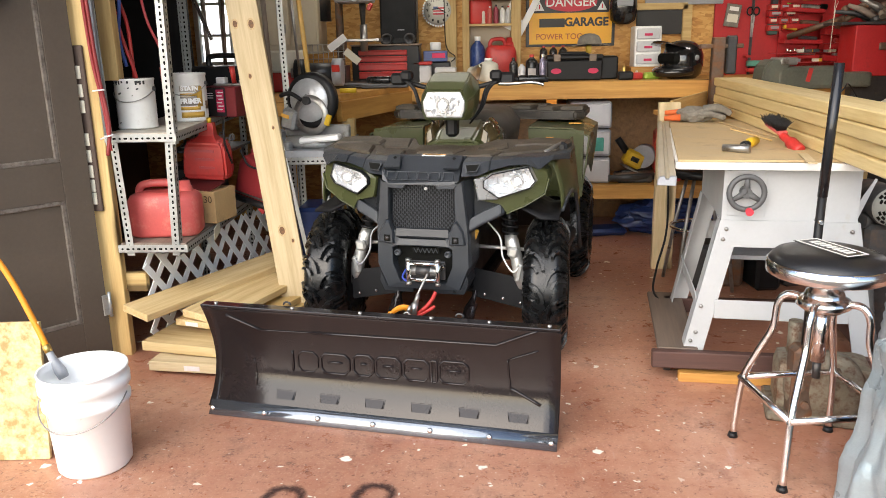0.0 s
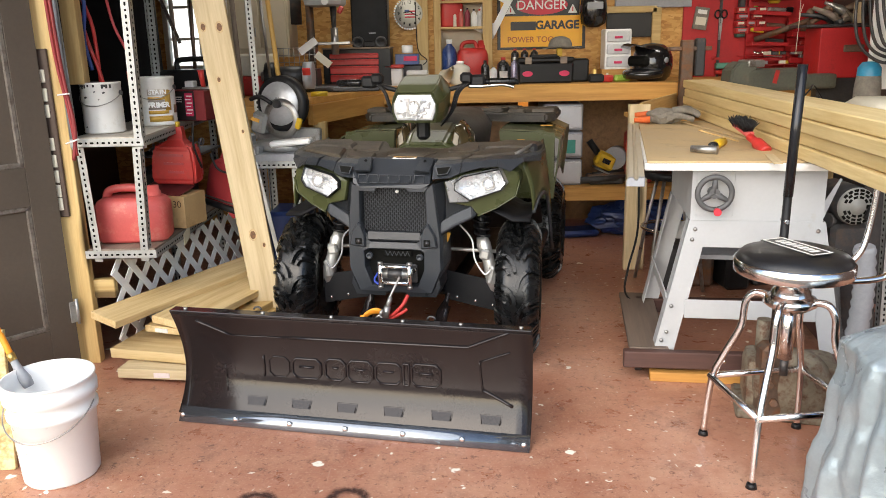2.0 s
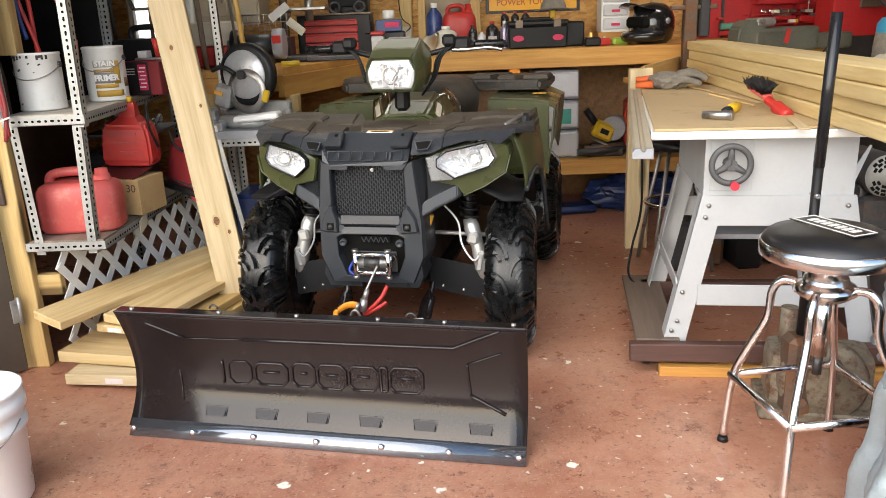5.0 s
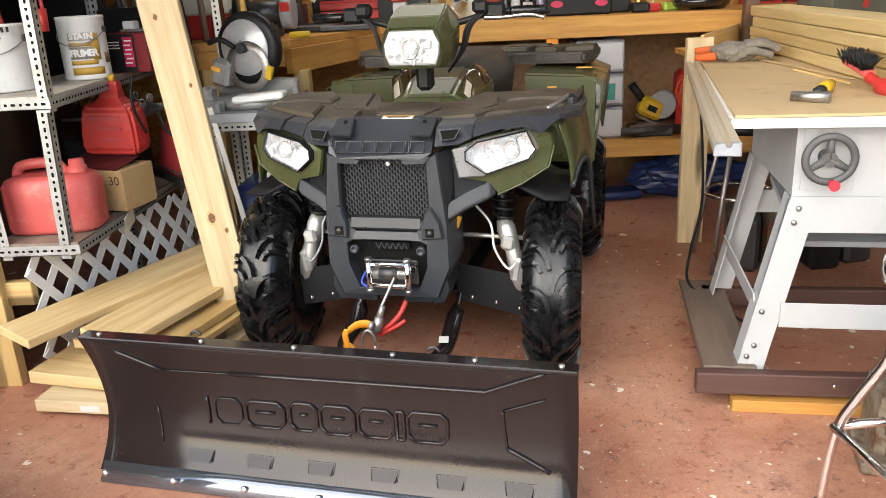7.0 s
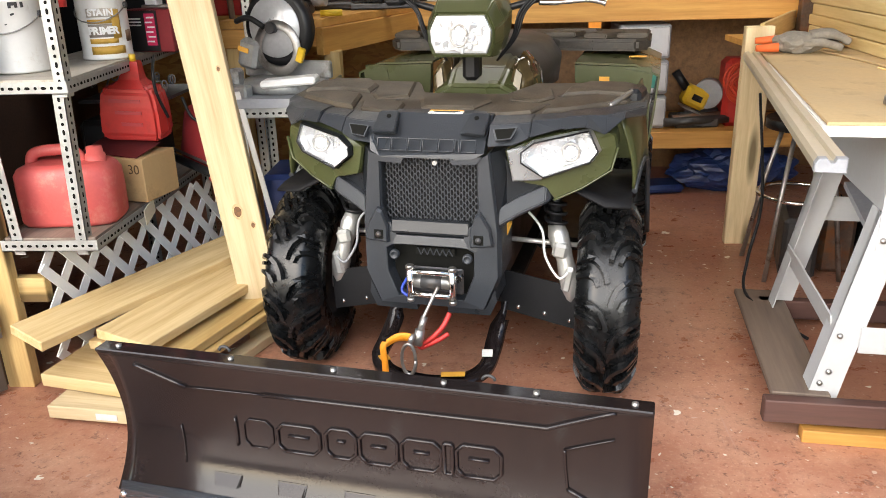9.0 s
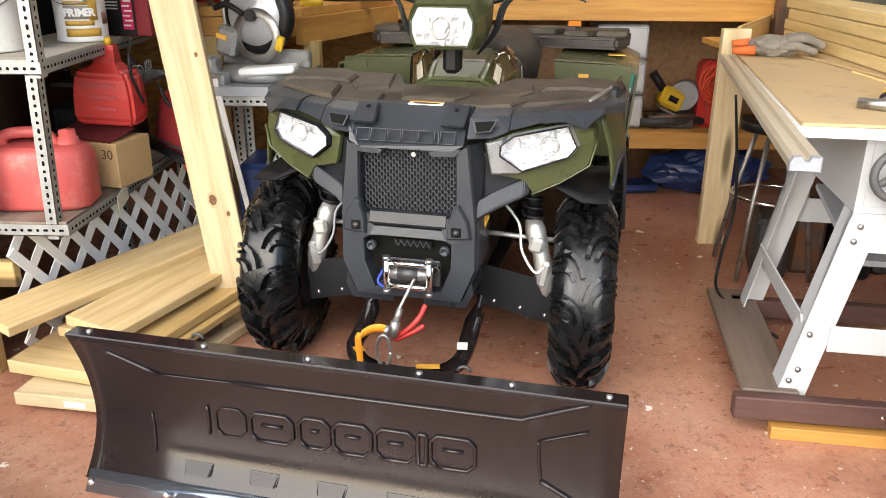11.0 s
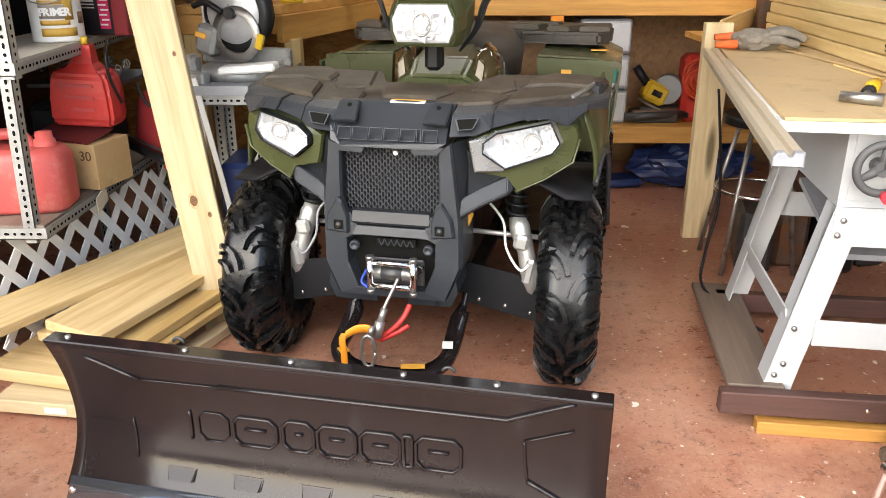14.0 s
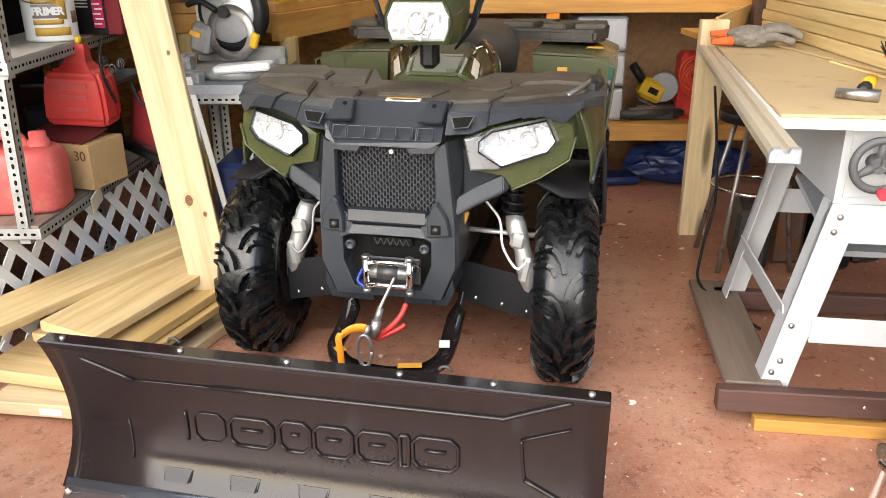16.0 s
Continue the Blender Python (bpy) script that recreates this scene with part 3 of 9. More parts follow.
part("strap", bm, ORANGE, rope, "orange webbing strap")
bm = B()
slab(bm, [[Vector((x + d, y, z)) for x, y, z in smooth_line([(-0.106, -0.44, 0.306), (-0.113, -0.447, 0.288), (-0.109, -0.448, 0.24), (-0.107, -0.45, 0.16)], 5)] for d in (-0.010, 0.0, 0.010)], 0.004)
part("strap_tail", bm, ORANGE, rope, "hanging end of the orange strap")
bm = B()
sweep(bm, smooth_line([(0.072, -0.345, 0.375), (0.06, -0.37, 0.345), (0.035, -0.385, 0.315), (0.0, -0.39, 0.285), (-0.016, -0.39, 0.272)]), 0.0085, 8)
sweep(bm, smooth_line([(0.074, -0.37, 0.318), (0.045, -0.385, 0.300), (-0.01, -0.39, 0.270)]), 0.008, 8)
part("handle", bm, RED, rope, "red plastic hook handle")

# ---------- slotted angle shelving ----------
def angle_bar(a, b, w=0.038, d1=(1, 0, 0), d2=(0, 1, 0)):
    """An L-section bar from a to b with two flanges; slots are separate."""
    bm = B()
    a, b = Vector(a), Vector(b)
    d1, d2 = Vector(d1), Vector(d2)
    for d, other in ((d1, d2), (d2, d1)):
        pts = [a, a + d * w, b + d * w, b]
        vs = [bm.verts.new(p) for p in pts] + [bm.verts.new(p + other * 0.003) for p in pts]
        for q in ((0, 1, 2, 3), (7, 6, 5, 4), (0, 4, 5, 1), (1, 5, 6, 2), (2, 6, 7, 3), (3, 7, 4, 0)):
            bm.faces.new([vs[i] for i in q])
    return bm


def slots(a, b, d1, d2, w=0.038, step=0.026, both=True):
    """The punched slots of a bar, as one dark inlay just proud of the flanges."""
    bm = B()
    a, b = Vector(a), Vector(b)
    run = (b - a).normalized()
    k, length = 0.02, (b - a).length
    while k < length - 0.01:
        for d, o in ((Vector(d1), Vector(d2)), (Vector(d2), Vector(d1))):
            c = a + run * k + d * w * 0.5
            ln, wd = (0.0085, 0.0045) if int(k / step) % 2 else (0.005, 0.005)
            for side in (-0.0012, 0.0042):
                q = [c + run * (ln * sx) + d * (wd * sy) + o * side for sx, sy in ((-1, -0.5), (-0.5, -1), (0.5, -1), (1, -0.5), (1, 0.5), (0.5, 1), (-0.5, 1), (-1, 0.5))]
                bm.faces.new([bm.verts.new(p) for p in q])
        k += step
    return bm


def slotted(parent, a, b, d1, d2, name="post"):
    p = part(name, angle_bar(a, b, 0.038, d1, d2), GALV, parent)
    tagged(part("perforation", slots(a, b, d1, d2), HOLE, p, fix=False), kind="stuff")
    return p


SX0, SX1, SY0, SY1 = -1.50, -1.175, 3.45, 4.55
shelf = thing("shelving_unit", "galvanised slotted-angle shelving unit loaded with cans", "shelving")
for x, dx in ((SX0, 1), (SX1, -1)):
    slotted(shelf, (x, SY0, 1.02), (x - 0.02 * dx, SY0, 2.3), (dx, 0, 0), (0, 1, 0))
    slotted(shelf, (x + 0.035 * dx, SY0 + 0.005, 0.50), (x + 0.015 * dx, SY0 + 0.005, 1.04), (dx, 0, 0), (0, 1, 0))
    slotted(shelf, (x, SY1, 0.0), (x, SY1, 2.3), (dx, 0, 0), (0, -1, 0))
for z, ye, dxe in ((0.515, SY1, 0.0), (1.03, 4.95, -0.11)):
    slotted(shelf, (SX0, SY0 - 0.004, z), (SX1 + 0.004, SY0 - 0.004, z), (0, 0, 1), (0, 1, 0), "beam")
    slotted(shelf, (SX1 + 0.004, SY0, z), (SX1 + 0.004 + dxe, ye, z), (0, 0, 1), (-1, 0, 0), "beam")
    slotted(shelf, (SX0, SY0, z), (SX0 + dxe, ye, z), (0, 0, 1), (1, 0, 0), "beam")
    bm = B()
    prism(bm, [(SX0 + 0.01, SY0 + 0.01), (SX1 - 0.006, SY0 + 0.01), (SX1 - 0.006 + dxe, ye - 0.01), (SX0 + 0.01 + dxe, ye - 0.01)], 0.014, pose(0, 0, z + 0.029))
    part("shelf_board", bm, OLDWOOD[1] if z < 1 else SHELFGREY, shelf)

# white lattice panel standing under the shelf
lat = thing("lattice_panel", "white plastic garden lattice standing under the shelf", "lattice", pose(-1.40, 3.475, 0.02, 0, 0, 73))
for sgn, off in ((1, 0.0), (-1, 0.006)):
    for k in range(22):
        x = -0.45 + 0.128 * k
        pts = []
        h = 0.49
        xa, xb = x, x + sgn * h * 0.80
        if sgn < 0:
            xa, xb = x + 0.15, x + 0.15 - h * 0.80
        z0, z1 = 0.0, h
        lo, hi = 0.0, 1.08
        def cut(u):
            return z0 + (z1 - z0) * (u - xa) / (xb - xa)
        if max(xa, xb) < lo + 0.02 or min(xa, xb) > hi - 0.02:
            continue
        if xa < lo: z0n = cut(lo); xan = lo
        elif xa > hi: z0n = cut(hi); xan = hi
        else: z0n, xan = 0.0, xa
        if xb < lo: z1n = cut(lo); xbn = lo
        elif xb > hi: z1n = cut(hi); xbn = hi
        else: z1n, xbn = h, xb
        ln = math.hypot(xbn - xan, z1n - z0n)
        bm = boxed(((xan + xbn) / 2, -off, (z0n + z1n) / 2), (ln, 0.005, 0.036), (0, -math.degrees(math.atan2(z1n - z0n, xbn - xan)), 0), 0.001)
        part("lath", bm, WHITE, lat)

# boards stacked on the floor
def plank(name, label, a, b, w, t, mat, roll=0, group="loose boards"):
    """A board whose top centre line runs from a to b."""
    a, b = Vector(a), Vector(b)
    d = b - a
    yaw = math.degrees(math.atan2(d.y, d.x))
    pitch = -math.degrees(math.atan2(d.z, math.hypot(d.x, d.y)))
    c = (a + b) / 2
    return solo(name, boxed((0, 0, -t / 2), (d.length, w, t), (0, 0, 0), 0.003), mat, label, "board", Matrix.Translation(c) @ Euler((radians(roll), radians(pitch), radians(yaw))).to_matrix().to_4x4(), group)


plank("board", "long pale pine board lying across the pile", (-1.39, 3.30, 0.285), (-0.92, 4.17, 0.30), 0.165, 0.036, BOARDWOOD, 9)
plank("board", "pale pine board lying under the top board", (-1.11, 3.37, 0.238), (-0.84, 4.06, 0.245), 0.225, 0.036, BOARDWOOD, 5)
plank("board", "short split pine board in the pile", (-0.99, 3.42, 0.165), (-0.78, 3.98, 0.175), 0.17, 0.035, PINE[0])
plank("board", "thin splintered pine board in the pile", (-0.94, 3.45, 0.128), (-0.76, 3.92, 0.135), 0.15, 0.028, PINE[0])
bl1 = plank("board", "short pine board with a white label", (-1.17, 3.40, 0.195), (-1.00, 3.92, 0.200), 0.19, 0.033, BOARDWOOD)
part("label", boxed((-0.2755, 0.0, -0.018), (0.002, 0.07, 0.02)), paint("white_paper_label", (0.75, 0.73, 0.70), 0.6), bl1)
plank("board", "wide pale pine board near the bottom", (-1.36, 3.475, 0.118), (-0.92, 3.37, 0.118), 0.29, 0.046, BOARDWOOD, 0)
bl2 = plank("board", "pine board lying on the floor", (-1.31, 3.30, 0.065), (-0.93, 3.25, 0.065), 0.16, 0.045, PALE[0])
part("label", boxed((0.02, -0.081, -0.024), (0.075, 0.002, 0.022)), paint("red_white_label", (0.72, 0.62, 0.60), 0.6), bl2)
plank("board", "square offcut bearing the bottom board", (-1.28, 3.40, 0.018), (-0.95, 3.36, 0.018), 0.10, 0.018, PALE[0])
plank("board", "long narrow pine strip on the floor behind the pile", (-0.90, 3.42, 0.04), (-0.62, 4.15, 0.04), 0.06, 0.038, PALE[0])
plank("board", "dark offcut bearing the pile", (-1.1, 3.56, 0.160), (-0.98, 3.86, 0.160), 0.2, 0.040, PALE[0])

# the long stud leaning against the wall
stud_ob = solo("leaning_stud", boxed((0, 0, 1.23), (0.148, 0.042, 2.46), (0, 0, 0), 0.003), PALE[2], "long knotty pine stud leaning against the shelving", "stud", pose(-0.757, 3.85, 0.0, -0.5, -6.3, 6))
KNOT = paint("dark_pine_knot", (0.16, 0.075, 0.03), 0.6, var=0.4, scale=60)
KNOTRING = paint("pine_knot_ring", (0.52, 0.37, 0.19), 0.6, var=0.3, scale=40)
for kx, kz, kr in ((-0.045, 1.56, 0.017), (0.03, 1.55, 0.02), (-0.02, 1.31, 0.012), (-0.005, 0.53, 0.022), (0.04, 0.47, 0.011), (0.045, 1.05, 0.009)):
    for rr, mt, out in ((1.5, KNOTRING, 0.0006), (1.0, KNOT, 0.0012)):
        bm = B()
        prism(bm, [(kr * rr * 0.62 * math.cos(a), kr * rr * 0.95 * math.sin(a)) for a in (2 * math.pi * k / 16 for k in range(16))], out)
        part("knot", bm, mt, stud_ob, m=pose(kx, -0.021, kz, 90, 0, 0))
solo("leaning_strip", boxed((0, 0, 0.45), (0.022, 0.006, 0.98), (0, 0, 0), 0.001), WHITE, "thin white metal strip leaning behind the stud", "strip", pose(-0.70, 4.10, 0.0, 0, -9.6, 0))

# ---------- bucket, mortar hose handle and plywood by the door ----------
bucket = thing("bucket", "white plastic five gallon bucket on the floor", "bucket", pose(-1.20, 2.45, 0.0))
bm = B()
lathe(bm, [(0.001, 0.0), (0.118, 0.0), (0.125, 0.01), (0.137, 0.24), (0.146, 0.245), (0.147, 0.262), (0.139, 0.266), (0.141, 0.30), (0.151, 0.305), (0.152, 0.335), (0.146, 0.34), (0.146, 0.362), (0.150, 0.365), (0.150, 0.372), (0.143, 0.372), (0.140, 0.34), (0.118, 0.02), (0.001, 0.02)], 48)
part("tub", bm, paint("white_bucket_plastic", (0.93, 0.93, 0.91), 0.35, var=0.02, bump=0.03), bucket)
bm = B()
sweep(bm, [(0.152 * math.cos(a), 0.152 * math.sin(a) - 0.01, 0.285 - 0.09 * math.sin(-a)) for a in (-math.pi * k / 16 for k in range(17))], 0.0025, 6)
part("bail", bm, STEEL, bucket)
ply = solo("plywood_sheet", boxed((0, 0, 0.25), (0.5, 0.018, 0.51), (0, 0, 0), 0.002), paint("stained_plywood", (0.70, 0.56, 0.29), 0.65, var=0.28, scale=9, dirt=(0.36, 0.25, 0.09), dirt_at=0.52), "stained offcut of plywood leaning by the bucket", "plywood", pose(-1.63, 2.46, 0.005, -8, 0, 4))
hose = thing("air_wand", "orange air wand with a grey metal nozzle in the bucket", "air wand")
part("tube", swept(smooth_line([(-1.62, 2.60, 0.85), (-1.50, 2.58, 0.68), (-1.40, 2.54, 0.50), (-1.36, 2.52, 0.42)]), 0.011, 10), ORANGE, hose)
part("ferrule", swept([(-1.362, 2.521, 0.425), (-1.35, 2.515, 0.40)], 0.014, 10), BRASS, hose)
part("nozzle", swept([(-1.352, 2.516, 0.405), (-1.335, 2.51, 0.37), (-1.31, 2.50, 0.335), (-1.30, 2.50, 0.31)], [0.012, 0.015, 0.021, 0.018], 10), GREYPL, hose)

# ---------- table saw on its dolly ----------
SAWM = pose(1.12, 3.23, 0, 0, 0, -8.5) @ pose(-1.12, -3.23, 0)
saw = thing("table_saw", "pale grey cabinet table saw with a handwheel", "table saw", SAWM)
bm = B()
loft(bm, [[(1.205, 3.24, 0.70), (1.735, 3.24, 0.70), (1.735, 3.90, 0.70), (1.205, 3.90, 0.70)], [(1.205, 3.24, 0.925), (1.735, 3.24, 0.925), (1.735, 3.90, 0.925), (1.205, 3.90, 0.925)]])
part("body", bm, SAWGREY, saw)
bm = B()
prism(bm, [(1.0, 3.165), (1.76, 3.165), (1.76, 4.46), (1.06, 4.46)], 0.03, pose(0, 0, 0.923), 0.004)
part("table", bm, WHITE, saw, "white painted steel table")


def stand_leg(xa, xb, y0, y1, lean):
    bm = B()
    loft(bm, [[(xa + lean, y0, 0.11), (xb + lean, y0, 0.11), (xb + lean, y1, 0.11), (xa + lean, y1, 0.11)], [(xa, y0 + 0.03 * (1 if y0 < 3.5 else -1), 0.70), (xb, y0 + 0.03 * (1 if y0 < 3.5 else -1), 0.70), (xb, y1, 0.70), (xa, y1, 0.70)]])
    return bm


for xa, xb, ln in ((1.20, 1.285, -0.12), (1.655, 1.74, 0.12)):
    part("leg", stand_leg(xa, xb, 3.225, 3.229, ln), SAWGREY, saw)
    part("leg", stand_leg(xa, xb, 3.905, 3.909, ln), SAWGREY, saw)
    xs = xa if ln < 0 else xb
    for y0, y1 in ((3.229, 3.31), (3.83, 3.905)):
        bm = B()
        loft(bm, [[(xs + ln, y0 - 0.004, 0.11), (xs + ln + 0.004, y0 - 0.004, 0.11), (xs + ln + 0.004, y1, 0.11), (xs + ln, y1, 0.11)], [(xs, y0, 0.70), (xs + 0.004, y0, 0.70), (xs + 0.004, y1, 0.70), (xs, y1, 0.70)]])
        part("leg_flange", bm, SAWGREY, saw)
part("front_rail", boxed((1.47, 3.228, 0.645), (0.54, 0.006, 0.115)), SAWGREY, saw)
part("front_rail", boxed((1.47, 3.224, 0.31), (0.54, 0.006, 0.085), bevel=0.002), SAWGREY, saw)
part("rear_rail", boxed((1.47, 3.915, 0.50), (0.6, 0.006, 0.09)), SAWGREY, saw)
for xs, s in ((1.13, -6), (1.81, 6)):
    part("side_rail", boxed((xs, 3.57, 0.33), (0.006, 0.62, 0.08), (0, s * 1.6, 0)), SAWGREY, saw)
part("dust_chute", boxed((1.47, 3.6, 0.56), (0.4, 0.5, 0.02), (12, 0, 0)), GREYPL, saw)
for x, z in ((1.225, 0.665), (1.215, 0.62), (1.715, 0.665), (1.145, 0.32), (1.13, 0.20), (1.11, 0.16)):
    bm = B()
    lathe(bm, [(0.009, 0), (0.008, 0.005), (0.0005, 0.007)], 10, pose(x, 3.222, z, 90, 0, 0))
    part("bolt", bm, STEEL, saw)
HWX, HWZ = 1.288, 0.826
bm = B()
rim = [(HWX + 0.068 * math.cos(a), 3.185, HWZ + 0.068 * math.sin(a)) for a in (2 * math.pi * k / 32 for k in range(33))]
sweep(bm, rim, 0.0115, 10, cap=False)
for k in range(3):
    a = radians(90 + 120 * k)
    sweep(bm, [(HWX, 3.195, HWZ), (HWX + 0.064 * math.cos(a), 3.187, HWZ + 0.064 * math.sin(a))], [0.016, 0.009], 8)
sweep(bm, [(HWX, 3.24, HWZ), (HWX, 3.18, HWZ)], 0.022, 12)
wheel_part = part("handwheel", bm, paint("dark_grey_casting", (0.075, 0.076, 0.078), 0.5), saw, "grey cast handwheel")
bm = B()
sweep(bm, [(HWX + 0.01, 3.18, HWZ - 0.070), (HWX + 0.01, 3.145, HWZ - 0.072)], [0.012, 0.016], 12)
part("knob", bm, paint("faded_red_knob", (0.60, 0.04, 0.06), 0.4), wheel_part, "red plastic crank knob")
part("plate", boxed((1.300, 3.237, 0.815), (0.15, 0.003, 0.19), bevel=0.001), SAWGREY, saw)
# rip fence rail along the table's side
rail = thing("fence_rail", "cream metal fence rail with a grey end cap", "fence rail", pose(0.876, 2.83, 0.938, 0, 0, -12.4))
prof = [(-0.033, -0.016), (0.031, -0.016), (0.031, 0.016), (0.010, 0.016), (0.006, 0.006), (-0.004, 0.006), (-0.010, 0.016), (-0.026, 0.014), (-0.033, 0.002)]
bm = B()
loft(bm, [[(x, y, z) for x, z in prof] for y in (0.02, 2.05)])
part("rail", bm, paint("cream_metal_rail", (0.52, 0.46, 0.34), 0.4, 0.3, var=0.1), rail)
capped = B()
loft(capped, [[(x * k, y, z * k) for x, z in prof] for y, k in ((-0.004, 0.94), (-0.001, 1.05), (0.022, 1.05))])
part("end_cap", capped, GREYPL, rail, "grey plastic end cap")
part("bracket", boxed((0.10, 0.95, -0.045), (0.12, 0.06, 0.06), bevel=0.006), GREYPL, rail)
# boards lying on the table
bm = B()
prism(bm, [(1.0, 3.175), (1.72, 3.09), (2.10, 4.74), (1.345, 4.82)], 0.009, pose(0, 0, 0.955), 0.001)
solo("hardboard_sheet", bm, HARDBOARD, "tan hardboard sheet lying on the saw table", "hardboard")
solo("hardboard_strip", boxed((0, 0, 0), (0.018, 0.85, 0.008), (0, 0, 0), 0.002), HARDBOARD, "narrow wooden strip lying on the hardboard", "strip", pose(1.60, 4.25, 0.969, 0, 0, 4))

# stack of studs
for k, (dx, dy, dr) in enumerate(((0, 0, 0), (0.012, 0.02, 0.3), (-0.008, -0.03, -0.2), (0.006, 0.02, 0.2))):
    solo("stud", boxed((0, 0, 0), (0.20, 3.15, 0.0515), (0, 0, 0), 0.005), STUDWOOD, "pale pine stud in a stack on the saw table", "stud", pose(1.755 + dx, 3.82 + dy, 0.991 + 0.054 * k, 0, 0, -4.4 + dr), "stack of studs")

# dolly under the saw
dolly = thing("saw_dolly", "worn plywood dolly with brown stained rails under the saw", "dolly", SAWM)
part("deck", boxed((1.058, 3.60, 0.120), (0.17, 0.80, 0.022), (0, 0, 0), 0.004), timber("grimy_deck_wood", 1, (0.20, 0.15, 0.115), (0.115, 0.085, 0.07)), dolly)
part("front_rail", boxed((1.545, 3.185, 0.094), (1.20, 0.045, 0.074), (0, 0, 2), 0.004), DARKWOOD[0], dolly)
part("back_rail", boxed((1.50, 3.93, 0.094), (0.9, 0.045, 0.074), (0, 0, 2), 0.004), DARKWOOD[0], dolly)
part("side_rail", boxed((1.89, 3.56, 0.094), (0.045, 0.70, 0.074)), DARKWOOD[1], dolly)
for x, y in ((1.02, 3.26), (1.13, 3.92), (1.86, 3.25), (1.86, 3.9)):
    bm = B()
    sweep(bm, [(x - 0.014, y, 0.030), (x + 0.014, y, 0.030)], 0.030, 14)
    box(bm, (x, y, 0.056), (0.05, 0.06, 0.008))
    part("caster", bm, DARKSTEEL, dolly)
for x in (1.06, 1.075, 1.17, 1.37, 1.58):
    bm = B()
    lathe(bm, [(0.012, 0), (0.009, 0.004), (0.0005, 0.006)], 10, pose(x, 3.161, 0.096 if x > 1.065 else 0.116, 90, 0, 0))
    part("bolt", bm, CHROME, dolly)
solo("floor_batten", boxed((1.62, 3.17, 0.021), (1.12, 0.05, 0.042), (0, 0, 1), 0.003), BENCHWOOD[0], "orange pine batten on the floor before the dolly", "batten", SAWM)

# ---------- workbenches ----------
BZ = 1.15
back_bench = thing("workbench", "long pine workbench against the rear wall", "workbench")
part("worktop", boxed((0.9, 6.10, BZ - 0.019), (4.6, 0.72, 0.038), bevel=0.003), BENCHWOOD[0], back_bench)
part("front_beam", boxed((0.95, 5.735, BZ - 0.062), (4.3, 0.038, 0.118), bevel=0.003), BENCHWOOD[0], back_bench)
for x in (-0.1, 3.0):
    part("leg", boxed((x, 5.78, (BZ - 0.038) / 2), (0.09, 0.05, BZ - 0.042), bevel=0.003), PINE[2], back_bench)
part("lower_shelf", boxed((1.5, 6.06, 0.385), (2.3, 0.62, 0.02)), BENCHWOOD[0], back_bench)
part("shelf_beam", boxed((1.5, 5.735, 0.345), (2.3, 0.038, 0.10), bevel=0.003), BENCHWOOD[0], back_bench)
part("shelf_leg", boxed((0.85, 5.78, 0.18), (0.08, 0.05, 0.36)), PINE[2], back_bench)
# darkened copy of the wall's strand board: under-bench shade put into its colour
part("back_panel", boxed((1.4, 6.44, 0.55), (3.0, 0.02, 1.1)), paint("underbench_shade_board", (0.30, 0.17, 0.08), 0.75, var=0.4, scale=25), back_bench)
part("tab", boxed((0.72, 5.735, BZ - 0.14), (0.07, 0.04, 0.035)), ORANGE, back_bench)

side_bench = thing("side_workbench", "pine workbench running along the side of the garage", "workbench")
bm = B()
prism(bm, [(-1.12, 4.75), (-0.64, 4.75), (-0.30, 5.74), (-0.30, 6.40), (-1.12, 6.40)], 0.036, pose(0, 0, BZ - 0.040), 0.002)
part("worktop", bm, BENCHWOOD[1], side_bench)
part("front_beam", boxed((0, 0, 0), (1.06, 0.038, 0.12), (0, 0, 0), 0.003), BENCHWOOD[0], side_bench, m=pose(-0.475, 5.22, BZ - 0.102, 0, 0, 71))
part("end_beam", boxed((-0.88, 4.765, BZ - 0.085), (0.46, 0.036, 0.085), bevel=0.003), BENCHWOOD[0], side_bench)
part("leg", boxed((-0.605, 4.80, 0.50), (0.075, 0.075, 1.0), bevel=0.003), PINE[2], side_bench)
part("leg", boxed((-1.06, 4.80, 0.53), (0.075, 0.075, 1.05), bevel=0.003), PINE[2], side_bench)

right_bench = thing("right_workbench", "rough pine workbench joining the rear bench", "workbench")
part("leg", boxed((1.365, 4.90, 0.53), (0.13, 0.045, 1.06), bevel=0.003), PALE[2], right_bench)
part("apron", boxed((0, 0, 0), (0.95, 0.02, 0.10), (0, 0, 0), 0.002), PINE[0], right_bench, m=pose(1.60, 5.32, 1.02, 0, 0, 62))
part("worktop", boxed((2.35, 5.25, 0.93), (1.8, 0.95, 0.03)), BENCHWOOD[0], right_bench)
part("leg", boxed((3.1, 4.85, 0.46), (0.09, 0.05, 0.915)), PALE[2], right_bench)

# ---------- the quad bike ----------
GREEN = paint("olive_green_plastic", (0.058, 0.066, 0.024), 0.3, var=0.12, scale=3, bump=0.04, coat=0.2, rvar=0.08)
QBLACK = paint("satin_black_plastic", (0.016, 0.018, 0.021), 0.36, var=0.18, scale=6, fine=220, bump=0.2, spec=0.4)
# the same black plastic, greyed and blued for sky sheen on forward faces
QGREY = paint("sky_sheen_black_plastic", (0.030, 0.034, 0.040), 0.38, var=0.12, scale=5, fine=240, bump=0.22)
QRACK = paint("textured_black_rack", (0.050, 0.041, 0.030), 0.5, var=0.14, scale=2.5, fine=260, bump=0.3, dirt=(0.088, 0.071, 0.050), dirt_at=0.52)
INKDARK = paint("dark_label_ink", (0.03, 0.03, 0.03), 0.6)
